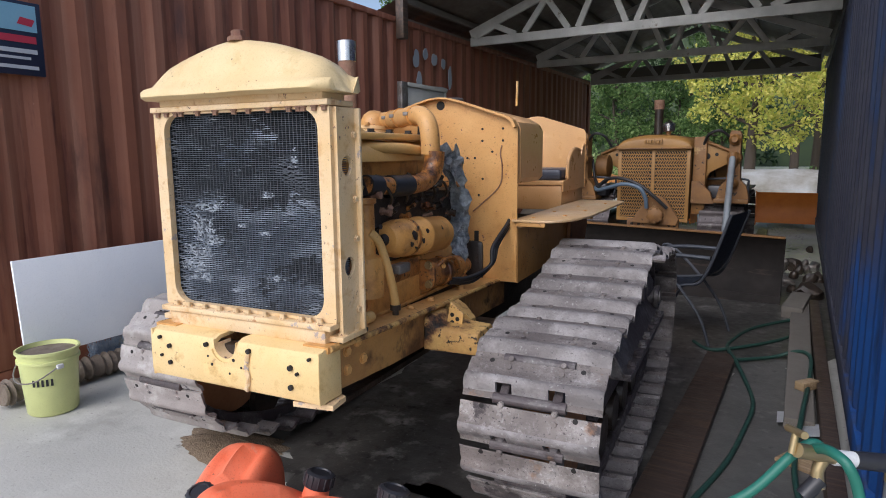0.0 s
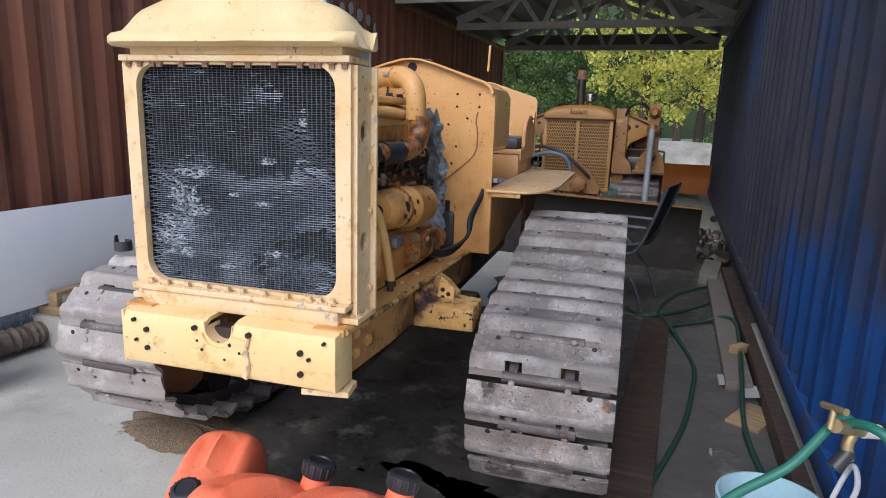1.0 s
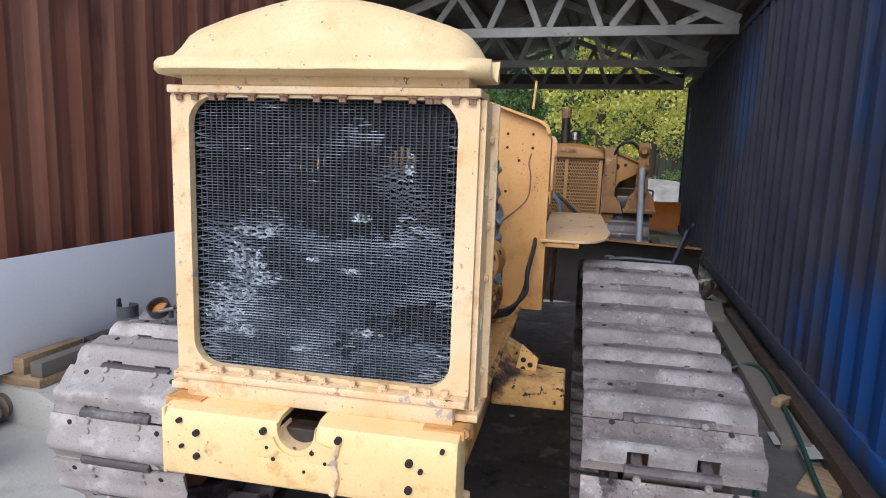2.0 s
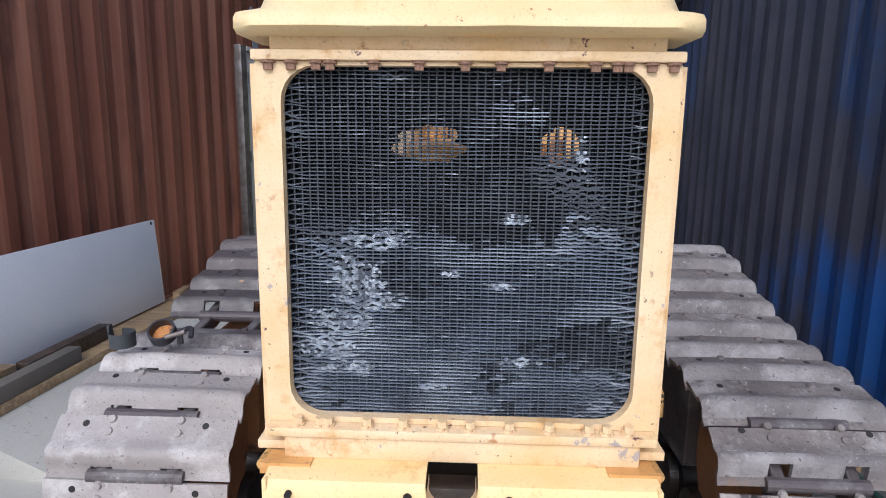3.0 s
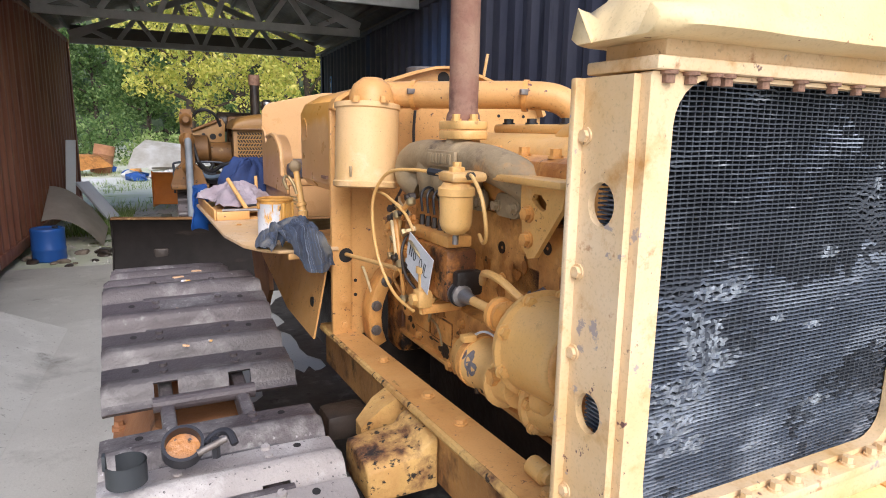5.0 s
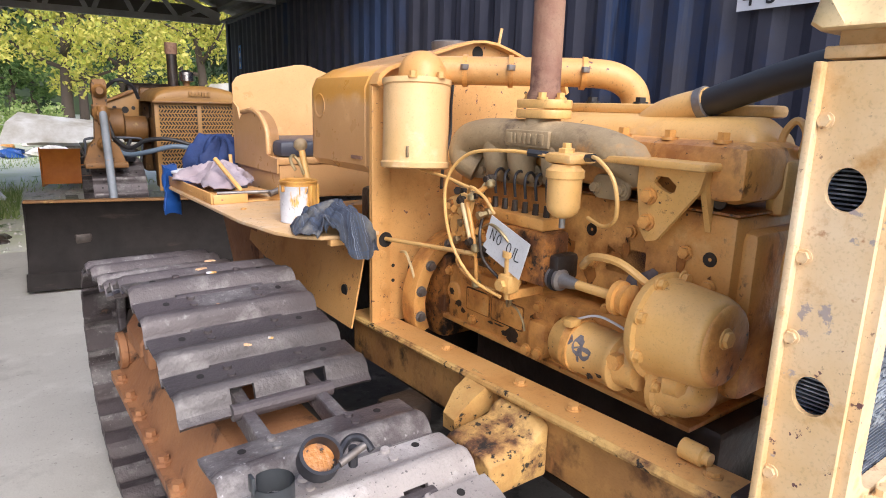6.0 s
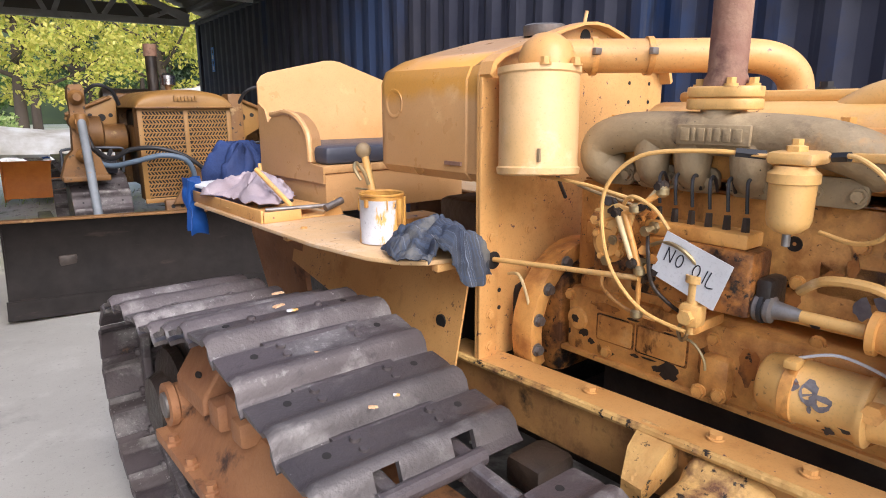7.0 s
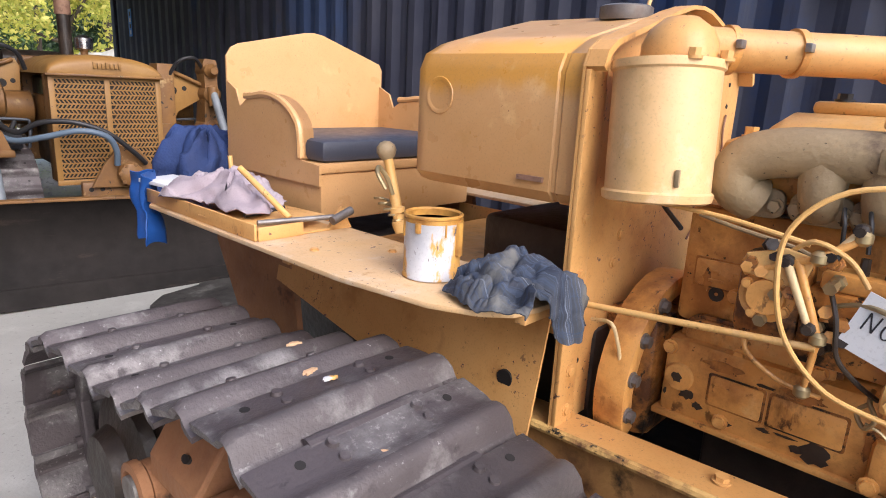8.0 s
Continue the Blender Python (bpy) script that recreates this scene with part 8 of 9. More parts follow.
part("blue_fitting", cyl(bmesh.new(), (0.22, 0.165, 0.735), (0.225, 0.17, 0.65), 0.022, 0.026), M["bright_blue"], tap, "bright blue fitting")
part("drain_cock", cyl(bmesh.new(), (0.05, 0.05, 0.72), (0.02, 0.03, 0.68), 0.018), M["black_plastic"], tap)
hose([(0.60, 1.815, 0.735), (0.57, 1.80, 0.765), (0.53, 1.775, 0.742), (0.45, 1.72, 0.655), (0.334, 1.70, 0.557), (0.23, 1.69, 0.42), (0.14, 1.64, 0.25), (0.09, 1.5, 0.10), (0.08, 1.25, 0.02), (0.13, 0.8, 0.016)], 0.0115, "hose_green", "green garden hose hanging from the tap")
hose([(0.565, 1.79, 0.755), (0.585, 1.755, 0.775), (0.605, 1.72, 0.783), (0.628, 1.70, 0.77), (0.65, 1.70, 0.715), (0.668, 1.69, 0.60), (0.672, 1.66, 0.40), (0.66, 1.58, 0.18), (0.62, 1.5, 0.02), (0.5, 1.2, 0.016)], 0.0115, "hose_green", "green garden hose looping beside the tap")
bp = thing("bucket", "pale blue plastic pail with white handle under the tap", "bucket", pose(0.51, 2.12, 0))
part("pail_body", lathe(bmesh.new(), (0, 0, 0), (0, 0, 1), [(0.002, 0.0), (0.002, 0.12), (0.012, 0.128), (0.30, 0.15), (0.302, 0.158), (0.33, 0.16), (0.332, 0.152), (0.32, 0.148), (0.05, 0.12)], 40), M["pail_blue"], bp, smooth=50)
part("handle", tube(bmesh.new(), [(0.15, 0.04, 0.30), (0.20, 0.10, 0.40), (0.21, 0.06, 0.46), (0.20, -0.02, 0.42), (0.14, -0.06, 0.30)], 0.008, 8), M["paper"], bp, "white plastic handle")

# red jerry cans
def jerry_can(m, label):
    """Moulded can: humped back with a grip bar between two finger pockets, spout at the low front."""
    c = thing("jerry_can", label, "jerry can", m, group="jerry cans")
    bm = bmesh.new()
    rings = []
    ny, na = 34, 40
    for i in range(ny + 1):
        f = i / ny
        y = -0.175 + 0.36 * f
        end = max(0.0, 1 - abs(2 * f - 1) ** 5) ** 0.4
        half = 0.03 + 0.08 * end
        top = 0.235 + 0.105 * math.sin(math.pi * min(max((f - 0.02) * 0.72, 0), 1)) ** 1.3
        top = 0.10 + (top - 0.10) * (0.45 + 0.55 * end)
        z0 = 0.03 * (1 - end)
        ring = []
        for k in range(na):
            a = 2 * math.pi * k / na
            ca, sa = math.cos(a), math.sin(a)
            x = half * math.copysign(abs(ca) ** 0.55, ca)
            z = (top + z0) / 2 + (top - z0) / 2 * math.copysign(abs(sa) ** 0.5, sa)
            if sa > 0.3:
                pocket = math.exp(-((abs(x) - 0.046) / 0.015) ** 2) * math.exp(-((y - 0.015) / 0.075) ** 4)
                z -= 0.035 * pocket
                z += 0.012 * math.exp(-(x / 0.022) ** 2) * math.exp(-((y - 0.01) / 0.09) ** 4)
            ring.append((x, y, z))
        rings.append(ring)
    loft(bm, rings)
    bmesh.ops.recalc_face_normals(bm, faces=bm.faces)
    part("can_body", bm, M["red_plastic"], c, smooth=70)
    part("mould_seam", tube(bmesh.new(), [(0, -0.16, 0.19), (0, -0.177, 0.12), (0, -0.172, 0.05)], 0.003, 6), M["red_plastic"], c)
    neck = part("neck", lathe(bmesh.new(), (0, -0.125, 0.215), (0, -0.30, 0.95), [(0, 0.045), (0.03, 0.036), (0.06, 0.033), (0.075, 0.033)], 20), M["red_plastic"], c)
    bm = lathe(bmesh.new(), (0, -0.145, 0.281), (0, -0.30, 0.95), [(0, 0.037), (0.004, 0.039), (0.034, 0.038), (0.038, 0.033), (0.039, 0.027), (0.035, 0.025), (0.035, 0)], 28)
    cap = part("cap", bm, M["black_plastic"], c, "black ribbed screw cap")
    ax = Vector((0, -0.30, 0.95)).normalized()
    u, w = Vector((1, 0, 0)), ax.cross(Vector((1, 0, 0)))
    for k in range(14):
        a = 2 * math.pi * k / 14
        r0 = Vector((0, -0.145, 0.281)) + 0.0385 * (u * math.cos(a) + w * math.sin(a))
        part("grip_rib", cyl(bmesh.new(), r0 + ax * 0.006, r0 + ax * 0.033, 0.0028, seg=6), M["black_plastic"], cap)
    return c


j0 = jerry_can(pose(-1.16, 1.645, 0.001, 0, 0, 14) @ Matrix.Scale(1.12, 4), "orange-red plastic jerry can with black cap on concrete")
copy_thing(j0, pose(-0.885, 1.52, 0.001, 0, 0, 153) @ Matrix.Scale(1.12, 4))
copy_thing(j0, pose(-0.62, 1.555, 0.001, 0, 0, 152) @ Matrix.Scale(1.12, 4))

# garden chair by the blade, dark mesh on a bent tube frame
ch = thing("folding_chair", "grey metal garden chair with dark blue mesh back", "chair", pose(-0.215, 5.33, 0, 0, 0, -101))
for s in (-0.25, 0.25):
    part("side_frame", tube(bmesh.new(), [(s, 0.30, 0.01), (s, 0.22, 0.22), (s, 0.05, 0.44), (s, -0.16, 0.64), (s, -0.24, 0.66), (s, -0.25, 0.64)], 0.012, 8), M["chair_frame"], ch, "bent grey tube")
    part("side_frame", tube(bmesh.new(), [(s, -0.22, 0.01), (s, -0.14, 0.22), (s, -0.02, 0.42)], 0.012, 8), M["chair_frame"], ch)
    part("back_tube", tube(bmesh.new(), [(s * 0.95, -0.16, 0.40), (s * 0.95, 0.10, 0.44), (s * 0.95, 0.24, 0.52), (s * 0.95, 0.40, 0.98)], 0.012, 8), M["chair_frame"], ch)
    part("armrest", tube(bmesh.new(), [(s, -0.22, 0.64), (s, -0.05, 0.66), (s, 0.28, 0.66)], 0.016, 8), M["chair_frame"], ch)
bm = bmesh.new()
loft(bm, [[(x, y, z) for x in (-0.235, -0.12, 0, 0.12, 0.235)] for y, z in ((-0.16, 0.405), (0.0, 0.41), (0.12, 0.435), (0.21, 0.50), (0.28, 0.62), (0.34, 0.80), (0.40, 0.975))], close=False, caps=False)
bmesh.ops.solidify(bm, geom=bm.faces[:], thickness=0.012)
part("mesh_seat", bm, M["chair_mesh"], ch, smooth=60)

# pipe offcut and clamp lying on the track shoe (tractor side)
TR = tractor.matrix_world


def on_tractor(name, label, category, m):
    return thing(name, label, category, TR @ m)


cup = on_tractor("pipe_ring", "short dark grey plastic pipe offcut on track shoe", "pipe offcut", pose(-0.965, 0.60, 0.842) @ Matrix.Scale(0.82, 4))
bm = bmesh.new()
for r in (0.043, 0.040):
    loft(bm, [[(r * math.cos(radians(a)), r * math.sin(radians(a)), z) for a in range(-200, 121, 10)] for z in (0, 0.05)], close=False, caps=False)
bmesh.ops.recalc_face_normals(bm, faces=bm.faces)
part("ring_wall", bm, M["pipe_cut"], cup, smooth=60)
part("raised_lip", B(-0.046, -0.038, -0.012, 0.012, 0.04, 0.075, bev=0.002), M["pipe_cut"], cup)
cl = on_tractor("pipe_clamp", "black hose clamp with yellow inside on track shoe", "clamp", pose(-0.866, 0.635, 0.845) @ Matrix.Scale(0.78, 4))
bm = bmesh.new()
for r0, r1 in ((0.05, 0.042),):
    ringp = arc(0, 0.035, r0, 0, 360, 24)[:-1]
    inn = arc(0, 0.035, r1, 0, 360, 24)[:-1]
    holed_plate(bm, ringp, inn, "y", -0.02, 0.02)
bmesh.ops.rotate(bm, cent=(0, 0, 0.035), matrix=Matrix.Rotation(radians(-55), 3, "X"), verts=bm.verts)
part("clamp_ring", bm, M["black_plastic"], cl, smooth=40)
part("yellow_inside", cyl(bmesh.new(), (0, 0.012, 0.022), (0, 0.018, 0.016), 0.042, seg=24), M["engine_oily"], cl, "yellow-painted inside")
part("clamp_bolt", cyl(bmesh.new(), (0.03, -0.04, 0.03), (0.10, -0.03, 0.05), 0.009), M["steel"], cl)
part("clamp_tail", tube(bmesh.new(), [(0.05, 0.0, 0.03), (0.085, 0.02, 0.045), (0.11, 0.0, 0.05), (0.12, -0.03, 0.03)], 0.010, 8), M["black_plastic"], cl)
part("clamp_nut", cyl(bmesh.new(), (0.075, -0.02, 0.0), (0.075, -0.02, 0.05), 0.011, seg=6), M["black_plastic"], cl)

# things on the fender: paint can, rag, tool tray, mauve cloth, blue cloth
can = on_tractor("paint_can", "open paint can with splashed white label and yellow paint", "paint can", pose(-0.475, 1.607, FZ))
part("can_body", lathe(bmesh.new(), (0, 0, 0), (0, 0, 1), [(0, 0.05), (0.002, 0.062), (0.006, 0.062), (0.008, 0.060), (0.118, 0.060), (0.119, 0.0605)], 32), M["can_white"], can, smooth=50)
part("can_rim", lathe(bmesh.new(), (0, 0, 0.119), (0, 0, 1), [(0, 0.060), (0.009, 0.060), (0.011, 0.0625), (0.015, 0.0625), (0.017, 0.059), (0.013, 0.055), (-0.002, 0.055), (-0.004, 0.0)], 32), M["wet_paint"], can, "yellow paint-crusted rim")
for a in (150, 195, 250, 285, 330):
    w = 0.006 + 0.004 * math.sin(a)
    L = 0.05 + 0.03 * math.sin(a * 1.7)
    ca, sa = math.cos(radians(a)), math.sin(radians(a))
    part("paint_run", tube(bmesh.new(), [(0.0605 * ca, 0.0605 * sa, 0.122), (0.0607 * ca, 0.0607 * sa, 0.122 - L * 0.6), (0.0605 * ca, 0.0605 * sa, 0.122 - L)], w, 8, 3), M["wet_paint"], can)


def thicken(bm, t):
    """Second layer under an open sheet, closed along its edges."""
    bm.normal_update()
    rim = [e for e in bm.edges if e.is_boundary]
    top = list(bm.faces)
    uv = bm.loops.layers.uv.active
    at_vert = {lp.vert: lp[uv].uv.copy() for f in top for lp in f.loops}
    low = {v: bm.verts.new(v.co - v.normal * t) for v in list(bm.verts)}
    for f in top:
        vs = list(reversed(f.verts))
        for lp, v in zip(bm.faces.new([low[v] for v in vs]).loops, vs):
            lp[uv].uv = at_vert[v]
    for e in rim:
        a, b = e.verts
        bm.faces.new((a, b, low[b], low[a]))


def cloth(name, label, m, mt, nu, nv, f, seed, amp, scale, category="cloth"):
    bm = bmesh.new()
    loft(bm, [[f(u / nu, v / nv) for u in range(nu + 1)] for v in range(nv + 1)], close=False, caps=False)
    uv = bm.loops.layers.uv.new("weave")
    bm.verts.index_update()
    for fc in bm.faces:
        for lp in fc.loops:
            lp[uv].uv = ((lp.vert.index % (nu + 1)) / nu, (lp.vert.index // (nu + 1)) / nv)
    for v in bm.verts:
        p = v.co
        v.co = p + noise.noise_vector(p * scale + Vector((seed, 0, 0))) * amp + noise.noise_vector(p * scale * 2.6 + Vector((0, seed, 0))) * amp * 0.45 + Vector((0, 0, (0.5 - 1.6 * abs(noise.noise(p * scale * 0.9 + Vector((seed, 3, 0))))) * amp + (0.3 - abs(noise.noise(p * scale * 2.2 + Vector((3, seed, 0))))) * amp * 0.7))
    thicken(bm, 0.003)
    o = part(name, bm, M[mt], smooth=70)
    o.matrix_world = TR @ m
    return tagged(o, label, category)


def heap(wx, wy, h, pw=1.0):
    """A crumpled heap, flat at its rim."""
    def f(u, v):
        a, r = 2 * math.pi * u, v
        e = 1 + 0.22 * math.sin(3 * a + 1) + 0.14 * math.sin(5 * a)
        fold = 0.40 * (abs(math.sin(a * 5 + 5 * r)) - 0.4) * r * (1 - r) * 4
        return Vector((wx * r * e * math.cos(a), wy * r * e * math.sin(a), h * (1 - r ** 2.2) * (1 + fold) + 0.008))
    return f


def draped(u, v):
    """Rag bunched on the fender and falling over its front edge."""
    k = min(max((u - 0.25) / 0.3, 0.0), 1.0)
    top, drop = 0.19, 0.008 + 0.058 * k * k * (3 - 2 * k) - 0.010 * math.sin(7 * u)
    d = v * (top + drop)
    x = -0.525 + 0.200 * u + 0.016 * math.sin(5 * v + 2)
    bunch = 0.075 * math.exp(-((u - 0.62) / 0.36) ** 2 - ((v - 0.50) / 0.34) ** 2)
    p = Vector((u * 3.2 + 0.5 * v, v * 3.6 - 0.8 * u, 2.0))
    q = p + 0.7 * noise.noise_vector(p * 0.8)
    folds = 0.085 * abs(noise.noise(q)) + 0.040 * abs(noise.noise(q * 2.2 + Vector((5, 1, 0))))
    edge = min(1.0, 6 * min(u, 1 - u, v + 0.15))
    mound = 0.105 * (1 - math.exp(-max(0.0, bunch + folds) * edge / 0.085))
    if d < top:
        return Vector((x, 1.535 - d, 0.008 + mound))
    e = d - top
    fold = (0.010 * math.sin(17 * u + 3 * v + 2 * math.sin(5 * u)) + 0.02 * noise.noise(Vector((u * 7, v * 3, 3.0)))) * min(1.0, e / 0.04)
    return Vector((x - 0.10 * e * (u - 0.7), 1.336 - fold - 0.012 * u, 0.008 + mound * max(0.0, 1 - e / 0.07) - e))


cloth("rag", "crumpled blue-grey checked rag draped over fender edge", pose(-0.04, -0.035, FZ), "rag_blue", 90, 76, draped, 3.0, 0.006, 26, "rag")
tray = on_tractor("tool_tray", "yellow folded steel tray with tools on fender", "tray", pose(-0.507, 2.065, FZ, 0, 0, 0))
part("tray_floor", B(-0.11, 0.13, 0, 0.64, 0.001, 0.006, bev=0), M["yellow"], tray)
part("tray_lip", B(-0.118, -0.11, 0, 0.64, 0.0, 0.042, bev=0.002), M["yellow"], tray)
part("tray_lip", B(-0.11, 0.02, -0.006, 0.0, 0.0, 0.035, bev=0.002), M["yellow"], tray)
part("tray_lid", B(-0.09, 0.13, 0.03, 0.30, 0.02, 0.026, bev=0.001, m=pose(0, 0, 0, 0, -4, 6)), M["yellow"], tray)
part("tray_end", prism(bmesh.new(), [(0.10, 0.0), (0.18, 0.0), (0.15, 0.06)], "y", 0.0, 0.012), M["yellow"], tray, smooth=0)
for p, q, r, mt in (((-0.08, 0.05, 0.034), (0.12, 0.0, 0.036), 0.007, "steel"), ((0.02, 0.06, 0.034), (-0.03, 0.22, 0.15), 0.009, "engine_pale"), ((0.10, -0.02, 0.03), (0.17, -0.01, 0.05), 0.012, "steel"), ((-0.06, 0.15, 0.034), (0.08, 0.18, 0.036), 0.006, "black_plastic")):
    o = part("hand_tool", cyl(bmesh.new(), p, q, r, seg=10), M[mt])
    o.matrix_world = TR @ pose(-0.507, 2.065, FZ)
    tagged(o, "short worn metal hand tool in the tray", "tool", group="hand tools")
cloth("cloth", "crumpled dusty mauve cloth on tool tray", pose(-0.49, 2.44, FZ + 0.028, 0, 0, 5), "rag_mauve", 64, 22, heap(0.145, 0.22, 0.065), 9.0, 0.018, 18)
cloth("cloth", "dark blue cloth bundle behind the seat", pose(-0.33, 2.93, 1.04, 0, 0, 0), "tarp_blue", 56, 20, heap(0.19, 0.13, 0.24), 14.0, 0.03, 9)


def strap(u, v):
    return Vector((-0.10 + 0.20 * u + 0.03 * math.sin(5 * v), 0.03 * math.sin(9 * u + 2 * v), 0.05 - 0.20 * v))


cloth("tarpaulin", "bright blue tarpaulin strip hanging behind fender", pose(-0.61, 2.74, FZ + 0.03, 0, 0, 80), "tarp_bright", 28, 24, strap, 17.0, 0.016, 10, "tarpaulin")
bk = on_tractor("manual", "pale thin booklet lying on the tray", "book", pose(-0.58, 2.60, FZ + 0.045, 3, 0, 15))
part("pages", B(0, 0.13, 0, 0.17, 0, 0.012, bev=0.001), M["paper"], bk)

# hand-written sign on the injection pump
sg = on_tractor("paper_sign", "white card with hand-written words NO OIL on engine", "sign", Matrix.Translation((-0.287, 0.897, 1.134)) @ pose(0, 0, 0, 90, 0, -90) @ pose(0, 0, 0, 0, 0, -19))
part("card", B(0, 0.148, 0, 0.098, -0.001, 0.001, bev=0), M["paper"], sg)
STROKES = {"N": [[(0, 0), (0.02, 1)], [(0.02, 1), (0.55, 0.05)], [(0.55, 0.05), (0.62, 1.02)]], "O": [[(0.33 + 0.30 * math.cos(0.6 + k * 0.55), 0.5 + 0.48 * math.sin(0.6 + k * 0.55)) for k in range(13)]], "I": [[(0.1, 0), (0.16, 1)]], "L": [[(0.1, 1.05), (0.06, 0.02), (0.66, 0.1)]]}
for letter, x0, y0, h in (("N", 0.017, 0.040, 0.030), ("O", 0.041, 0.041, 0.027), ("O", 0.080, 0.040, 0.027), ("I", 0.104, 0.038, 0.028), ("L", 0.113, 0.036, 0.030)):
    bm = bmesh.new()
    for line in STROKES[letter]:
        tube(bm, [(x0 + h * 0.85 * a, y0 + h * b, 0.0012) for a, b in line], 0.0013, 6, 3)
    part("letter", bm, M["ink"], sg)

# corner by the red container: blue drum, bent sheet, white boards, scraps
dr = thing("plastic_drum", "small blue plastic drum beside the red container", "drum", pose(-3.26, 9.02, -0.03))
part("drum_body", lathe(bmesh.new(), (0, 0, 0), (0, 0, 1), [(0, 0.14), (0.01, 0.165), (0.03, 0.17), (0.12, 0.168), (0.13, 0.172), (0.15, 0.172), (0.16, 0.168), (0.33, 0.168), (0.35, 0.172), (0.37, 0.165), (0.375, 0.15), (0.365, 0.14)], 32), M["blue_plastic"], dr, smooth=50)
part("bung", cyl(bmesh.new(), (0.07, 0.03, 0.365), (0.07, 0.03, 0.385), 0.03), M["black_plastic"], dr)
bm = bmesh.new()
loft(bm, [[(-3.42 + 0.62 * u + 0.0 * v, 9.65 + 0.75 * v + 0.15 * u, max(-0.03, -0.03 + 0.72 * math.cos(u * 1.45) ** 0.8 - 0.36 * (1 - v) * (1 - 0.6 * u))) for u in [k / 10 for k in range(11)]] for v in [k / 6 for k in range(7)]], close=False, caps=False)
bmesh.ops.solidify(bm, geom=bm.faces[:], thickness=0.006)
tagged(part("bent_sheet", bm, M["brown_board"], smooth=60), "bent pale brown sheet board arched over the drum", "board")
for p0, p1, w, h, mt, lab in (((-3.42, 11.9, 0.0), (-3.30, 11.7, 1.25), 0.14, 0.02, "white_board", "narrow pale board leaning on container"), ((-3.30, 12.4, 0.55), (-2.85, 11.9, 0.03), 0.22, 0.05, "white_board", "white plastic strip propped on the ground")):
    o = timber("board", p0, p1, w, h, mt, lab)
rng = random.Random(5)
for k in range(16):
    x, y = rng.uniform(-3.45, -2.7), rng.uniform(8.6, 9.6)
    s = rng.uniform(0.03, 0.10)
    bm = bmesh.new()
    bmesh.ops.create_icosphere(bm, subdivisions=2, radius=s)
    jitter(bm, s * 0.5, 9, k)
    for v in bm.verts:
        v.co.z *= 0.5
    o = part("rubble", bm, M["grease" if k % 2 else "ribbed"], smooth=0)
    o.location = (x, y, -0.02)
    tagged(o, "dark rubble scrap on the ground", "rubble", group="rubble scraps")
for k in range(14):
    x, y = rng.uniform(0.45, 0.80), rng.uniform(7.0, 9.0)
    s = rng.uniform(0.05, 0.12)
    bm = bmesh.new()
    bmesh.ops.create_icosphere(bm, subdivisions=2, radius=s)
    jitter(bm, s * 0.6, 9, k + 40)
    o = part("rubble", bm, M["grease" if k % 3 else "steel"], smooth=0)
    o.location = (x, y, 0.03 + 0.25 * rng.random() * (k % 4 == 0))
    tagged(o, "dark scrap piece beside the navy container", "rubble", group="rubble scraps")

# dried paint drips on the shoes of the oily track
for x, y, z, r, mt in ((-1.853, 3.303, 0.981, 0.012, "dried_drip"), (-1.913, 3.143, 0.999, 0.015, "dried_drip"), (-1.893, 3.110, 0.993, 0.012, "can_white"), (-1.917, 2.917, 0.953, 0.007, "dried_drip"), (-1.925, 2.900, 0.946, 0.010, "dried_drip"), (-1.902, 2.706, 0.908, 0.008, "dried_drip"), (-1.84, 2.72, 0.91, 0.006, "can_white")):
    bm = bmesh.new()
    lathe(bm, (0, 0, 0), (0, 0, 1), [(-0.004, 1.05), (0.0, 1.0), (0.0005, 0.85), (0.0007, 0.3), (0.0008, 0.0)], 20)
    for v in bm.verts:
        f = r * (1 + 0.9 * noise.noise(Vector((v.co.x * 2.1 + x * 50, v.co.y * 2.1 + y * 50, 0))))
        v.co.x, v.co.y = v.co.x * f * 0.45, v.co.y * f * 1.1
    o = part("paint_drip", bm, M[mt], tractor, "dried paint drip", smooth=60)
    o.matrix_local = TR.inverted() @ Matrix.Translation((x, y, z + 0.0005)) @ Matrix.Rotation(radians(70 * r * 100), 4, "Z")

# ---- yard behind: scrap, grass, trees, wooded hill ----
def leaf_cloud(centres, n, size, rng, flat=0.6):
    """Loose leaves round the given (centre, radius) clumps."""
    verts, faces = [], []
    for c, r in centres:
        for _ in range(n):
            d = Vector((rng.gauss(0, 1), rng.gauss(0, 1), rng.gauss(0, 1) * flat)).normalized() * r * rng.uniform(0.35, 1.0) ** 0.6
            p = Vector(c) + d
            a = Vector((rng.uniform(-1, 1), rng.uniform(-1, 1), rng.uniform(-1, 1))).normalized()
            b = a.cross(Vector((rng.uniform(-1, 1), rng.uniform(-1, 1), rng.uniform(-1, 1)))).normalized()
            s = size * rng.uniform(0.6, 1.4)
            i = len(verts)
            verts += [p - a * s, p + b * s * 0.55, p + a * s, p - b * s * 0.55]
            faces.append((i, i + 1, i + 2, i + 3))
    return verts, faces


def mesh_part(name, verts, faces, material, parent, label=""):
    me = bpy.data.meshes.new(name)
    me.from_pydata([tuple(v) for v in verts], [], faces)
    me.materials.append(material)
    o = new(name, me)
    o.parent = parent
    return tagged(o, label)


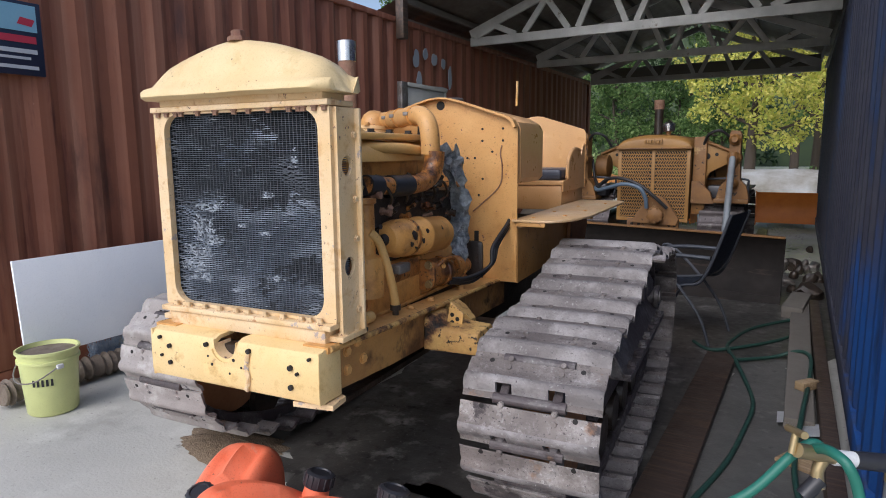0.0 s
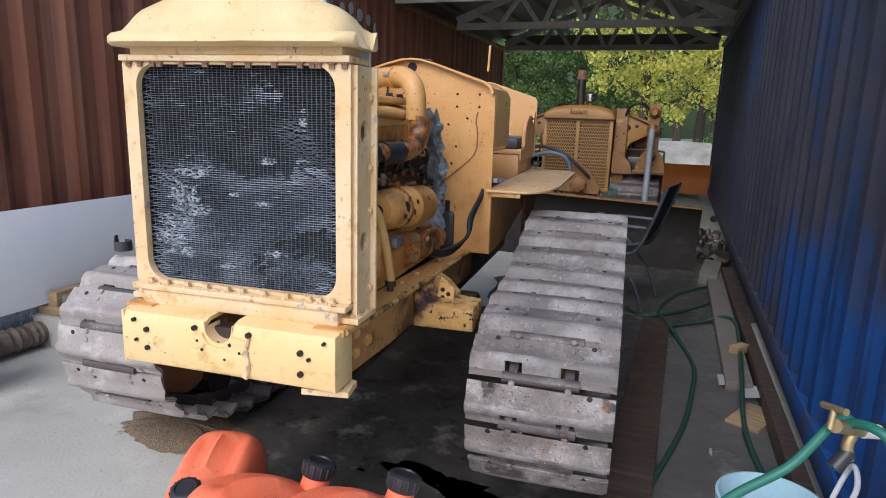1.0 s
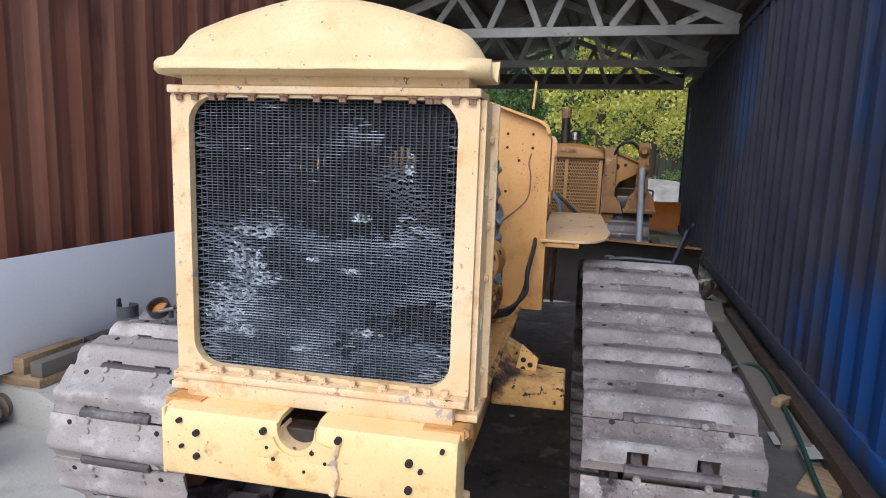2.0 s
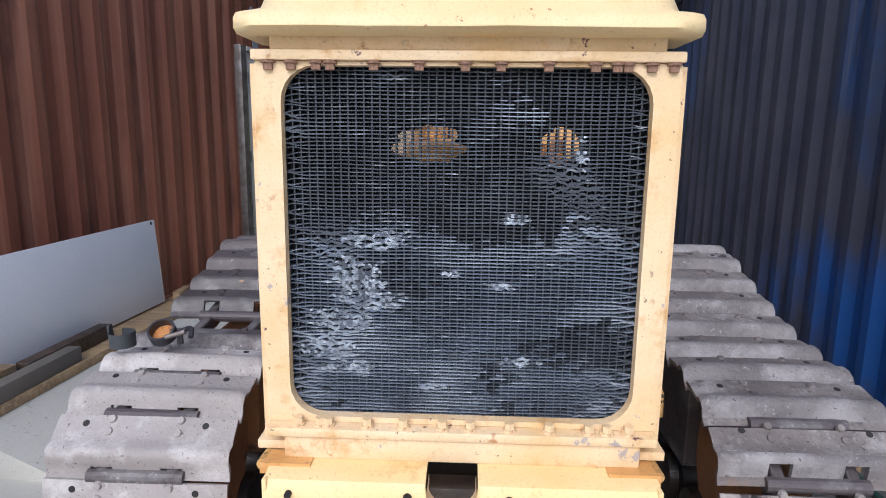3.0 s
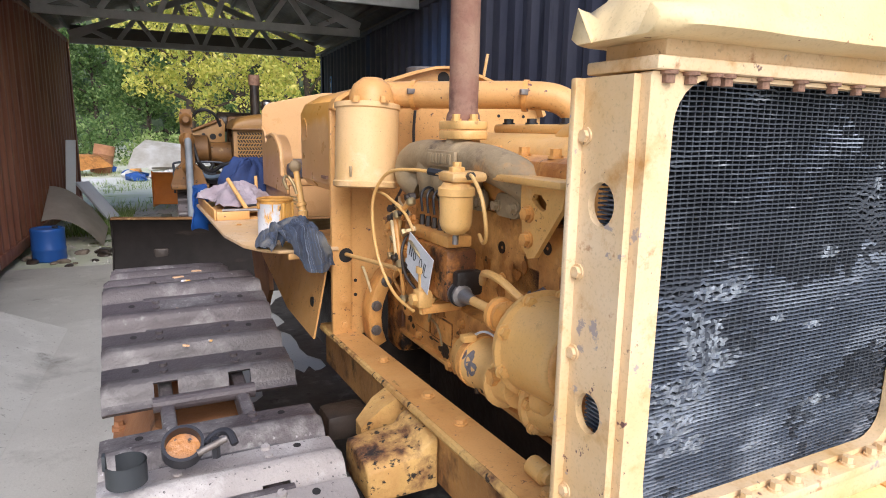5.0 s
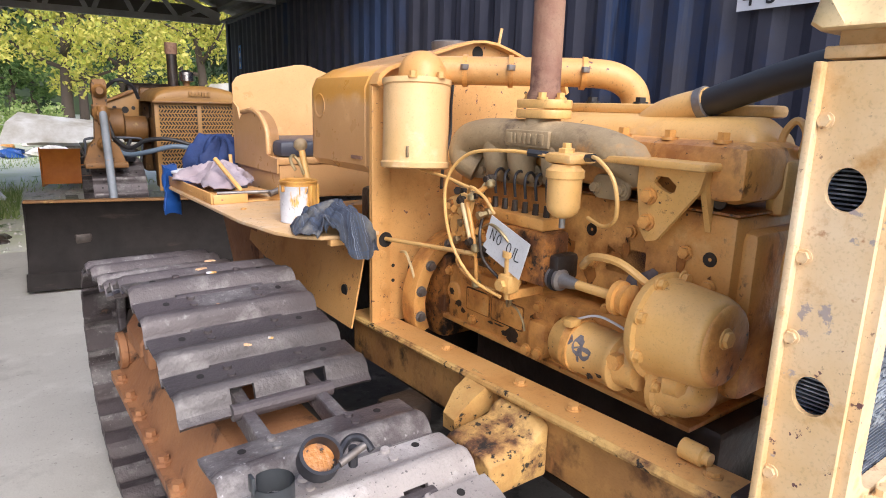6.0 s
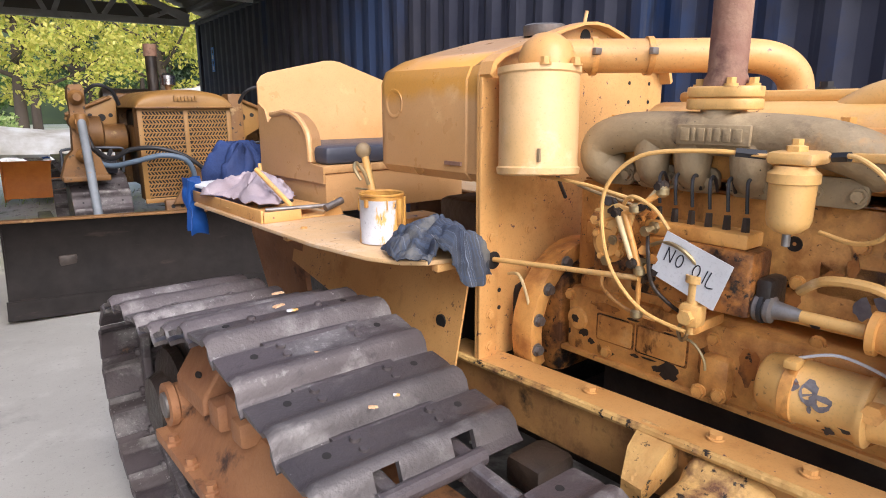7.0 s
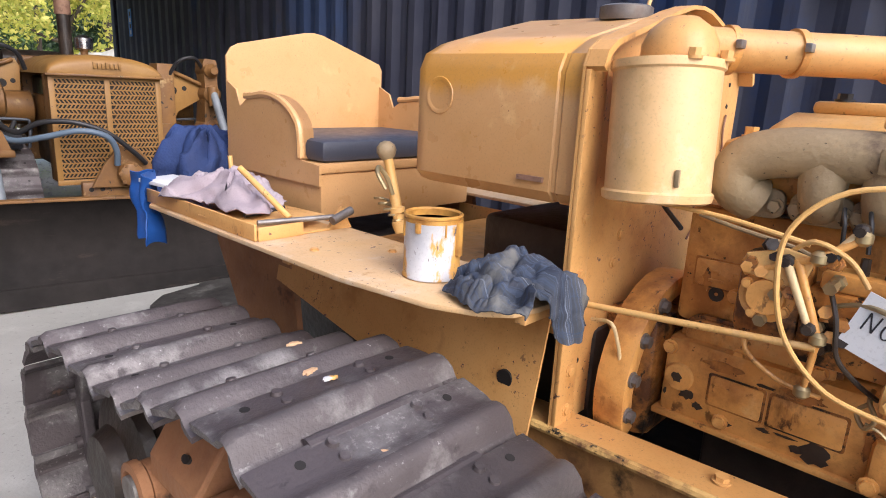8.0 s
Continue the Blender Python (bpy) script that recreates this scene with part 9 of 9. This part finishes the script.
def tree(x, y, h, spread, leaf, label, seed, per=105, size=0.082, clear=0.22, clumps=70, group="trees"):
    rng = random.Random(seed)
    t = thing("tree", label, "tree", pose(x, y, -0.05), group=group)
    bm = bmesh.new()
    top = Vector((rng.uniform(-0.4, 0.4), rng.uniform(-0.4, 0.4), h * 0.85))
    r0 = 0.028 * h
    tube(bm, [(0, 0, 0), (0.05, 0.02, h * 0.25), tuple(top * 0.6), tuple(top)], r0, 9, 5, radii=lambda f: r0 * (1 - 0.88 * f))
    cl = []
    for k in range(11):
        z = h * (clear + (0.85 - clear) * k / 11)
        a = k * 2.4 + rng.uniform(-0.4, 0.4)
        L = spread * rng.uniform(0.55, 1.0) * (1 - 0.45 * k / 11)
        p0 = Vector((0, 0, z))
        p2 = Vector((L * math.cos(a), L * math.sin(a), z + L * rng.uniform(0.35, 0.8)))
        p1 = p0.lerp(p2, 0.5) + Vector((0, 0, -0.08 * L))
        tube(bm, [p0, p1, p2], 0.03, 6, 4, radii=lambda f: r0 * 0.4 * (1 - 0.85 * f))
        for q in (0.45, 0.7, 0.9, 1.05):
            b = p0.lerp(p2, q) + Vector((rng.gauss(0, 0.25), rng.gauss(0, 0.25), rng.gauss(0, 0.2))) * spread * 0.3
            cl.append((b, spread * rng.uniform(0.14, 0.28)))
    for k in range(clumps - len(cl)):
        a, rr = rng.uniform(0, 6.283), math.sqrt(rng.random())
        z = h * rng.uniform(clear * 0.8, 1.0)
        w = spread * (1 - 0.55 * abs(z / h - 0.55) / 0.45)
        cl.append((Vector((w * rr * math.cos(a), w * rr * math.sin(a), z)), spread * rng.uniform(0.12, 0.24)))
    part("trunk", bm, M["bark"], t)
    v, f = leaf_cloud(cl, per, size, rng)
    tagged(mesh_part("crown", v, f, M[leaf], t), kind="stuff")
    return t


def pine(x, y, h, seed):
    rng = random.Random(seed)
    t = thing("pine_tree", "tall dark pine tree with bare lower trunk", "tree", pose(x, y, -0.05), group="pines")
    bm = bmesh.new()
    r0 = 0.016 * h
    tube(bm, [(0, 0, 0), (0.1, 0, h * 0.5), (0, 0.1, h)], r0, 8, 4, radii=lambda f: r0 * (1 - 0.85 * f))
    part("trunk", bm, M["bark"], t)
    cl = []
    for k in range(70):
        z = h * rng.uniform(0.16, 1.0)
        w = 0.17 * h * (1.05 - z / h) ** 0.7
        a = rng.uniform(0, 6.283)
        rr = w * rng.uniform(0.3, 1.0)
        cl.append((Vector((rr * math.cos(a), rr * math.sin(a), z - 0.12 * rr)), rng.uniform(0.35, 0.8)))
    v, f = leaf_cloud(cl, 55, 0.16, rng, 0.5)
    tagged(mesh_part("crown", v, f, M["leaf_pine" if seed % 3 else "leaf_green"], t), kind="stuff")
    return t


YL = "autumn tree with thin yellow-green leaves"
for i, (x, y, h, s) in enumerate(((-1.2, 31, 9.5, 3.6), (3.6, 29, 9.0, 3.6), (8.2, 31, 10, 3.8), (12.8, 29, 9.5, 3.8), (17.5, 32, 10, 4.0), (1.5, 37, 11, 4.2), (10.5, 38, 11, 4.2), (22.5, 30, 10, 4.2), (28, 36, 11, 4.4))):
    tree(x, y, h, s, "leaf_yellow", YL, 20 + i, per=100, size=0.098, clumps=84)
for i in range(26):
    x = -34 + 2.3 * i + 0.6 * math.sin(i * 2.1)
    y = 52 + 7 * ((i * 37) % 5) / 5
    pine(x, y, 17 + 4 * math.sin(i * 1.3), 60 + i)
for i, (x, y, h, s) in enumerate(((-9.5, 41, 7.5, 2.8), (-13.5, 42, 8.5, 3.0), (-6.0, 43, 7.0, 2.6), (-18, 43, 8, 3.0), (-3.2, 40, 5.0, 2.2))):
    tree(x, y, h, s, "leaf_green", "green leafy tree at the edge of the pines", 90 + i, per=90, size=0.105, clumps=70, group="green trees")

# low shrubs and weeds
def shrub(x, y, r, leaf, seed, label):
    rng = random.Random(seed)
    t = thing("shrub", label, "shrub", pose(x, y, -0.05), group="shrubs")
    bm = bmesh.new()
    for k in range(7):
        a = k * 0.9
        tube(bm, [(0, 0, 0), (0.3 * r * math.cos(a), 0.3 * r * math.sin(a), 0.5 * r), (0.7 * r * math.cos(a), 0.7 * r * math.sin(a), 1.1 * r)], 0.015, 6, 3)
    part("stems", bm, M["bark"], t)
    cl = [(Vector((rng.uniform(-r, r), rng.uniform(-r, r), rng.uniform(0.15, 1.3) * r)), r * 0.4) for _ in range(22)]
    v, f = leaf_cloud(cl, 70, 0.075, rng)
    tagged(mesh_part("leaves", v, f, M[leaf], t), kind="stuff")


for i, (x, y, r) in enumerate(((-6.2, 26, 1.0), (-4.6, 28, 1.2), (-8.0, 30, 1.4), (-2.6, 27, 0.9), (1.8, 25, 0.8), (5.5, 27, 1.0), (-10.5, 28, 1.3), (9.0, 26, 1.2), (13.0, 25.5, 1.3), (-12.5, 33, 1.6), (-5.2, 34, 1.5))):
    shrub(x, y, r, "leaf_green" if i % 3 else "leaf_grass", 200 + i, "bushy green shrub in the yard")

rng = random.Random(77)
verts, faces = [], []
for _ in range(26000):
    x, y = rng.uniform(-12, 16), rng.uniform(13.2, 30)
    if noise.noise(Vector((x * 0.35, y * 0.35, 2.0))) < 0.02 and not (-3.4 < x < -2.2 and y < 15):
        continue
    h, w, a = rng.uniform(0.04, 0.17), rng.uniform(0.006, 0.012), rng.uniform(0, 6.283)
    p = Vector((x, y, -0.032))
    s = Vector((w * math.cos(a), w * math.sin(a), 0))
    i = len(verts)
    verts += [p - s, p + s, p + Vector((rng.uniform(-0.06, 0.06), rng.uniform(-0.06, 0.06), h))]
    faces.append((i, i + 1, i + 2))
for _ in range(1500):
    x, y = rng.uniform(-3.4, -2.6), rng.uniform(10.6, 13.2)
    h, w, a = rng.uniform(0.05, 0.2), rng.uniform(0.006, 0.014), rng.uniform(0, 6.283)
    p = Vector((x, y, -0.032))
    s = Vector((w * math.cos(a), w * math.sin(a), 0))
    i = len(verts)
    verts += [p - s, p + s, p + Vector((rng.uniform(-0.08, 0.08), rng.uniform(-0.08, 0.08), h))]
    faces.append((i, i + 1, i + 2))
tagged(mesh_part("grass", verts, faces, M["leaf_grass"], None, "patchy green grass on the gravel yard"), category="grass", kind="stuff")

# gravel strip inside the shelter behind the slab
bm = bmesh.new()
for _ in range(1800):
    x, y, s = rng.uniform(-3.4, 0.8), rng.uniform(8.5, 14.5), rng.uniform(0.008, 0.03)
    r = [Vector((x + s * math.cos(a + s * 99), y + s * math.sin(a + s * 99), -0.03)) for a in (0, 1.6, 3.1, 4.7)]
    top = bm.verts.new((x, y, -0.03 + s * 0.8))
    vs = [bm.verts.new(v) for v in r]
    for q in range(4):
        bm.faces.new((vs[q], vs[(q + 1) % 4], top))
tagged(part("gravel", bm, M["concrete"], smooth=0), "loose grey gravel behind the slab", "gravel", kind="stuff")

# scrap heaps in the yard
def scrap_sheet(name, label, pts, mt, category="scrap"):
    bm = bmesh.new()
    loft(bm, [[Vector(a).lerp(Vector(b), k / 6) + Vector((0, 0, 0.06 * math.sin(k * 1.3 + i))) for k in range(7)] for i, (a, b) in enumerate(pts)], close=False, caps=False)
    bmesh.ops.solidify(bm, geom=bm.faces[:], thickness=0.02)
    tagged(part(name, bm, M[mt], smooth=50), label, category)


scrap_sheet("covered_mound", "long white tarpaulin over a heap in the yard", [((-3.2, 21, 0.25), (2.6, 21, 0.2)), ((-3.0, 21.4, 0.75), (2.4, 21.4, 0.55)), ((-2.7, 22.2, 1.0), (2.2, 22.2, 0.75)), ((-2.6, 23, 0.1), (2.2, 23, 0.1))], "pale_scrap", "tarpaulin heap")
scrap_sheet("fallen_sheets", "pale weathered roofing sheets leaning in the yard", [((1.6, 24.0, 0.0), (3.4, 24.0, 0.2)), ((2.2, 24.3, 1.1), (4.4, 24.4, 1.6)), ((3.0, 24.8, 2.0), (5.0, 25.0, 2.5))], "pale_scrap")
scrap_sheet("rusty_sheet", "rusty brown scrap sheets in a low pile", [((-6.4, 22.0, 0.15), (-3.6, 22.0, 0.2)), ((-6.2, 22.3, 0.6), (-4.0, 22.4, 0.5)), ((-5.6, 23.0, 0.75), (-3.8, 23.0, 0.45))], "engine")
o = part("rusty_drum", lathe(bmesh.new(), (0, 0, 0), (0.2, 0, 1), [(0, 0.28), (0.02, 0.3), (0.3, 0.3), (0.32, 0.315), (0.34, 0.3), (0.6, 0.3), (0.62, 0.315), (0.64, 0.3), (0.88, 0.3), (0.9, 0.28), (0.88, 0.0)], 24), M["track_frame"], smooth=40)
o.location = (-4.1, 23.5, -0.04)
tagged(o, "rusty orange steel drum on the scrap pile", "drum")
for k in range(40):
    x, y = rng.uniform(-7.5, 3.5), rng.uniform(20, 24.5)
    s = rng.uniform(0.10, 0.32)
    bm = bmesh.new()
    bmesh.ops.create_icosphere(bm, subdivisions=2, radius=s)
    jitter(bm, s * 0.7, 4, k)
    for v in bm.verts:
        v.co.z = max(v.co.z * 0.6, -0.1 * s)
    o = part("scrap_piece", bm, M[("pale_scrap", "engine", "steel", "tarp_bright", "pale_scrap")[k % 5]], smooth=0)
    o.location = (x, y, 0.02)
    tagged(o, "weathered piece of scrap lying in the yard", "scrap", group="yard scrap")
loader = thing("orange_machine", "bright orange small dozer blade with frame, parked behind", "machine", pose(0.48, 13.6, -0.03))
bm = bmesh.new()
prof = [(-0.06, 0.10), (0.0, 0.22), (0.03, 0.4), (0.0, 0.58), (-0.05, 0.68)]
loft(bm, [[(x, y + 0.02, z) for y, z in prof] + [(x, y, z) for y, z in prof[::-1]] for x in (-0.55, 0, 0.55)])
bmesh.ops.recalc_face_normals(bm, faces=bm.faces)
part("small_blade", bm, M["orange"], loader, smooth=40)
part("side_plate", prism(bmesh.new(), [(-0.05, 0.05), (0.35, 0.05), (0.30, 0.55), (-0.05, 0.70)], "x", 0.55, 0.57), M["orange"], loader, smooth=0)
part("side_plate", prism(bmesh.new(), [(-0.05, 0.05), (0.35, 0.05), (0.30, 0.55), (-0.05, 0.70)], "x", -0.57, -0.55), M["orange"], loader, smooth=0)
part("machine_frame", B(-0.35, 0.35, 0.1, 1.1, 0.15, 0.6, bev=0.04), M["grease"], loader, "dark machine frame")
l2 = copy_thing(loader, pose(-1.75, 13.4, -0.03, 0, 0, -12))

# wooded hill closing the view
bm = bmesh.new()
N = 60
rows_h = []
for j in range(9):
    f = j / 8
    row = []
    for i in range(N + 1):
        x = -170 + 340 * i / N
        z = (26 + 8 * noise.noise(Vector((x * 0.02, 0, 1)))) * math.sin(f * math.pi / 2) + 1.8 * noise.noise(Vector((x * 0.12, f * 9, 3))) - 0.5
        row.append((x, 66 + 60 * f, z if j else -0.4))
    rows_h.append(row)
loft(bm, rows_h, close=False, caps=False)
bmesh.ops.recalc_face_normals(bm, faces=bm.faces)
tagged(part("hillside", bm, mat("dark_wooded_slope", (0.03, 0.05, 0.02), 0.9, vary=((0.06, 0.085, 0.03), 0.3), bump=(2, 0.8)), smooth=60), "dark wooded hillside behind the yard", "hill", kind="structure")
rng = random.Random(9)
verts, faces = leaf_cloud([(Vector((rng.uniform(-120, 120), yy, (yy - 66) * 0.42 + rng.uniform(0, 3.5))), rng.uniform(1.2, 2.6)) for yy in [rng.uniform(66, 110) for _ in range(900)]], 34, 0.42, rng)
tagged(mesh_part("far_woods", verts, faces, M["leaf_pine"], None, "dense dark woodland on the hillside"), category="woods", kind="stuff")
